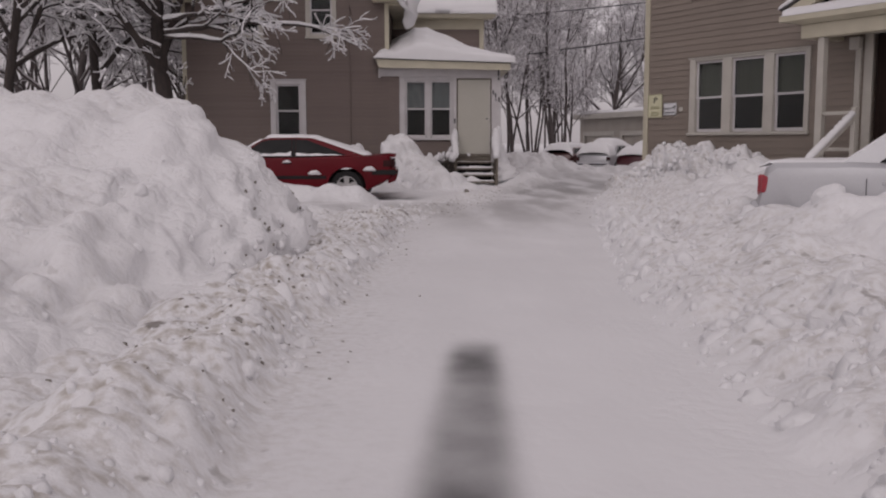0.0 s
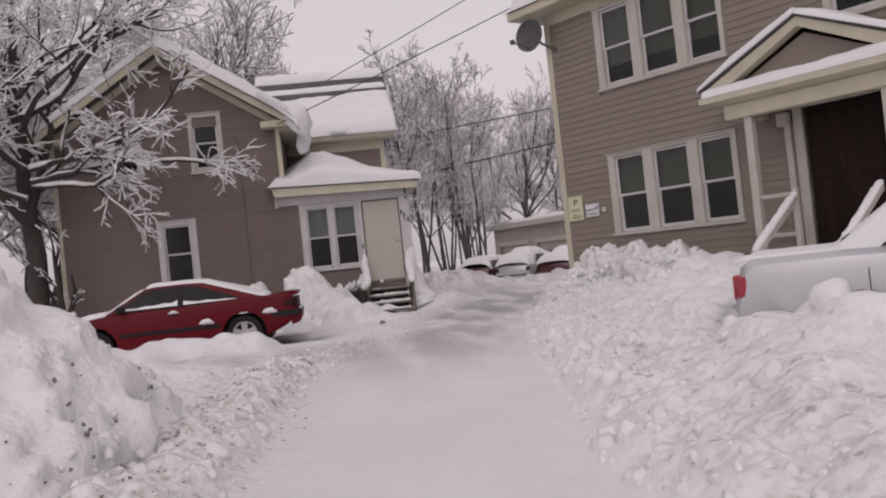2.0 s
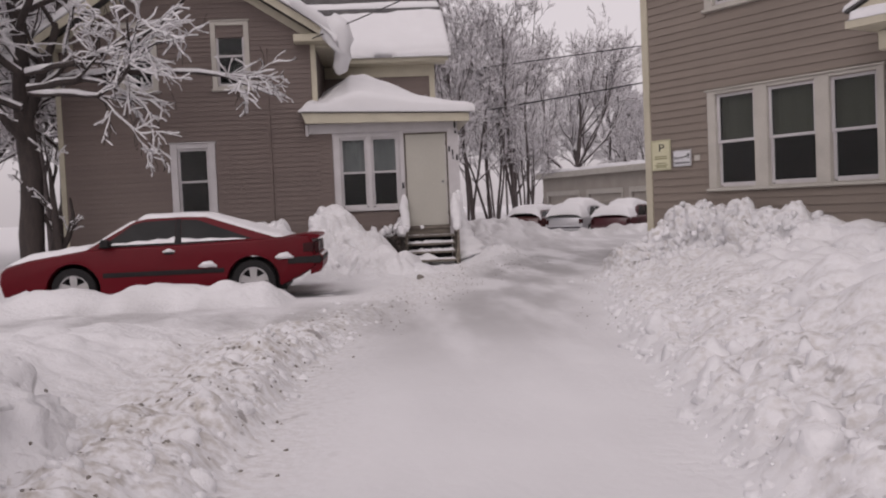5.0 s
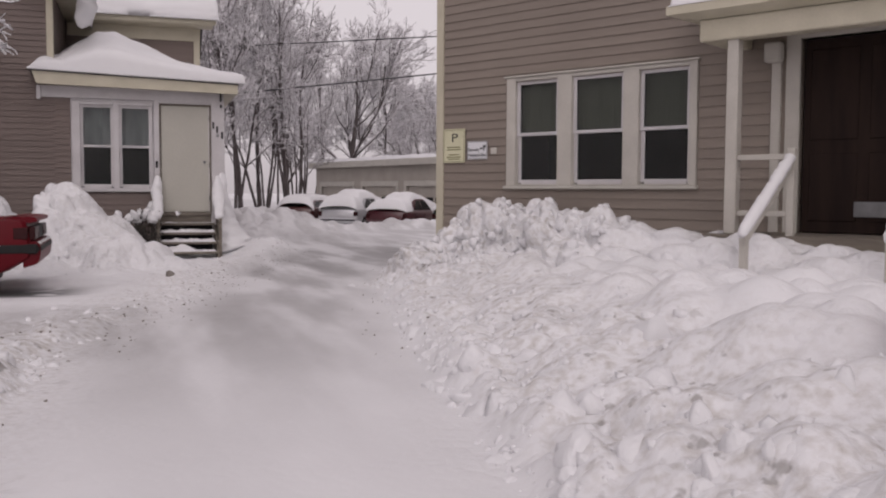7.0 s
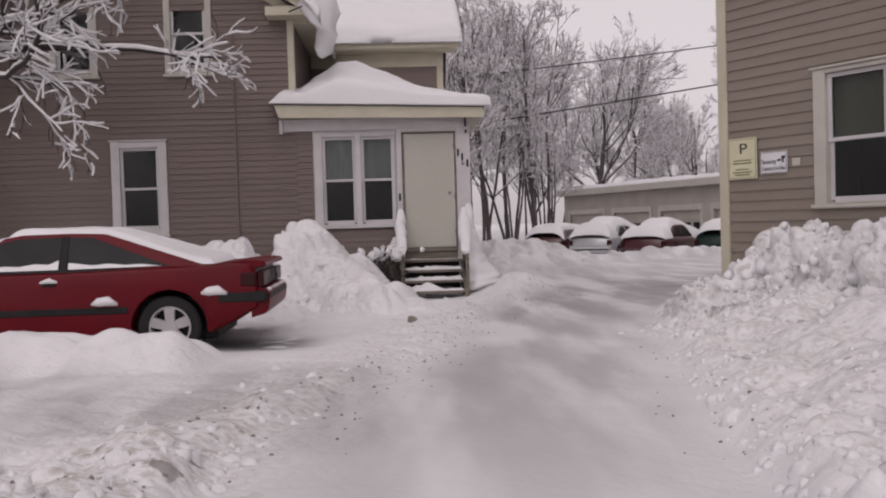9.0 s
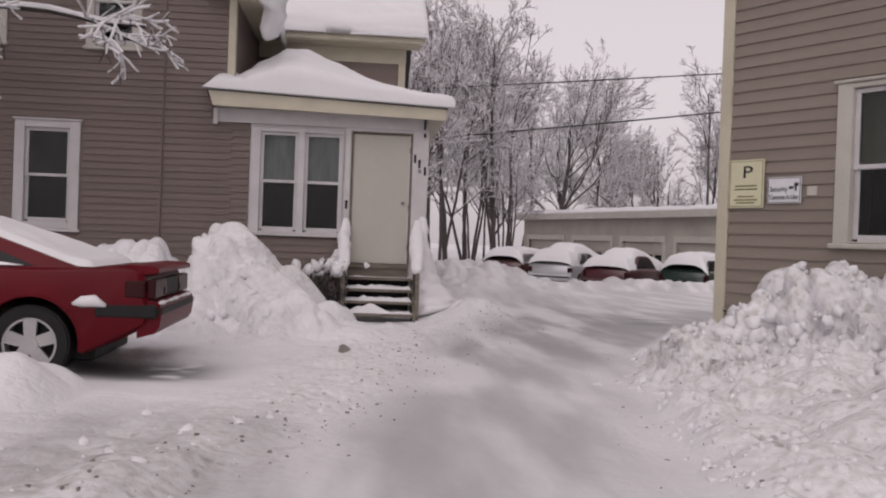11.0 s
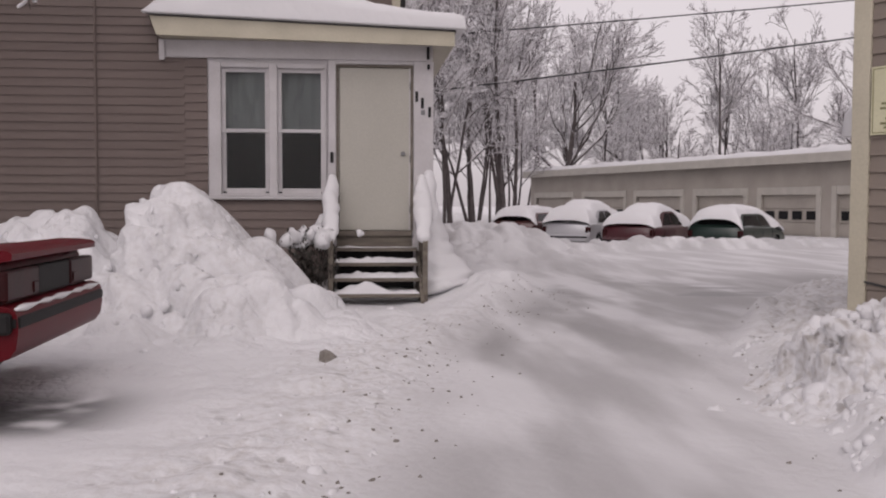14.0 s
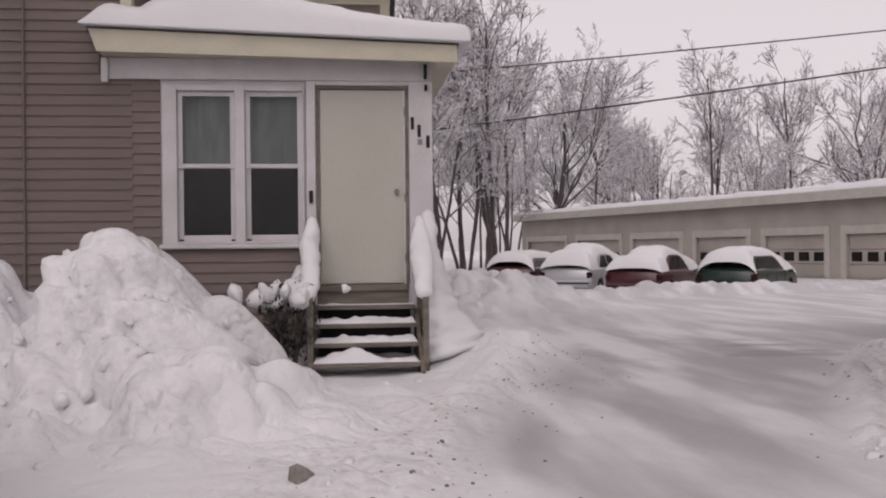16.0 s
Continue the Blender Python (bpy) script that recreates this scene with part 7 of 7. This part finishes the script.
# ---- shrub by the steps ----
shrub = thing("shrub", "dark-leaved shrub bent under snow beside the steps", "shrub", pose(-1.16, 19.25, 0.10))
rng = random.Random(61)
stems, leaves = Mesh(), Mesh()
for k in range(16):
    a, r = rng.uniform(0, 6.28), rng.uniform(0.1, 0.34)
    top = (r * math.cos(a), r * math.sin(a) * 0.8, rng.uniform(0.35, 0.82))
    stems.tube([(0.05 * math.cos(a), 0.05 * math.sin(a), 0), (top[0] * 0.6, top[1] * 0.6, top[2] * 0.6), top], [0.014, 0.010, 0.005], 5)
    for q in range(48):
        f = rng.uniform(0.35, 1.05)
        c = Vector((top[0] * f + rng.gauss(0, 0.06), top[1] * f + rng.gauss(0, 0.06), top[2] * f + rng.gauss(0, 0.05)))
        e = Euler((rng.uniform(0, 6), rng.uniform(0, 6), rng.uniform(0, 6))).to_matrix()
        s = rng.uniform(0.022, 0.044)
        leaves.add([c + e @ Vector(p) * s for p in ((-1, 0, 0), (0, -0.45, 0.12), (1, 0, 0), (0, 0.45, 0.12), (0, 0, -0.03))], [(0, 1, 4), (1, 2, 4), (2, 3, 4), (3, 0, 4)])
part("stem", stems, M_BARK, shrub)
part("foliage", leaves, M_LEAF, shrub)
lump = clods("shrub_snow", "soft snow lumps resting on the shrub", [(-1.16 + rng.gauss(0, 0.17), 19.2 + rng.gauss(0, 0.12), 0.84 + rng.uniform(-0.08, 0.10), rng.uniform(0.05, 0.13)) for k in range(14)], 62, M_SNOW)

# ---- overhead cables ----
def cable(a, b, sag, label, r=0.014):
    a, b = Vector(a), Vector(b)
    n = 24
    pts = [a.lerp(b, k / n) - Vector((0, 0, sag * 4 * (k / n) * (1 - k / n))) for k in range(n + 1)]
    tagged(part("overhead_cable", Mesh().tube(pts, [r] * (n + 1), 5), M_CABLE, smooth=True), label, "cable", group="overhead cables")


cable((-2.75, 19.5, 4.98), (11.5, 19.5, 10.85), 0.10, "thin dark service cable rising from the house roof")
cable((-1.4, 23.4, 6.75), (11.0, 23.2, 12.9), 0.10, "thin dark service cable rising from the house roof")
cable((-4, 45, 4.9), (46, 45, 12.4), 0.3, "thin dark cable strung before the trees", 0.035)
cable((-4, 45, 7.25), (46, 45, 12.8), 0.2, "thin dark cable strung before the trees", 0.028)
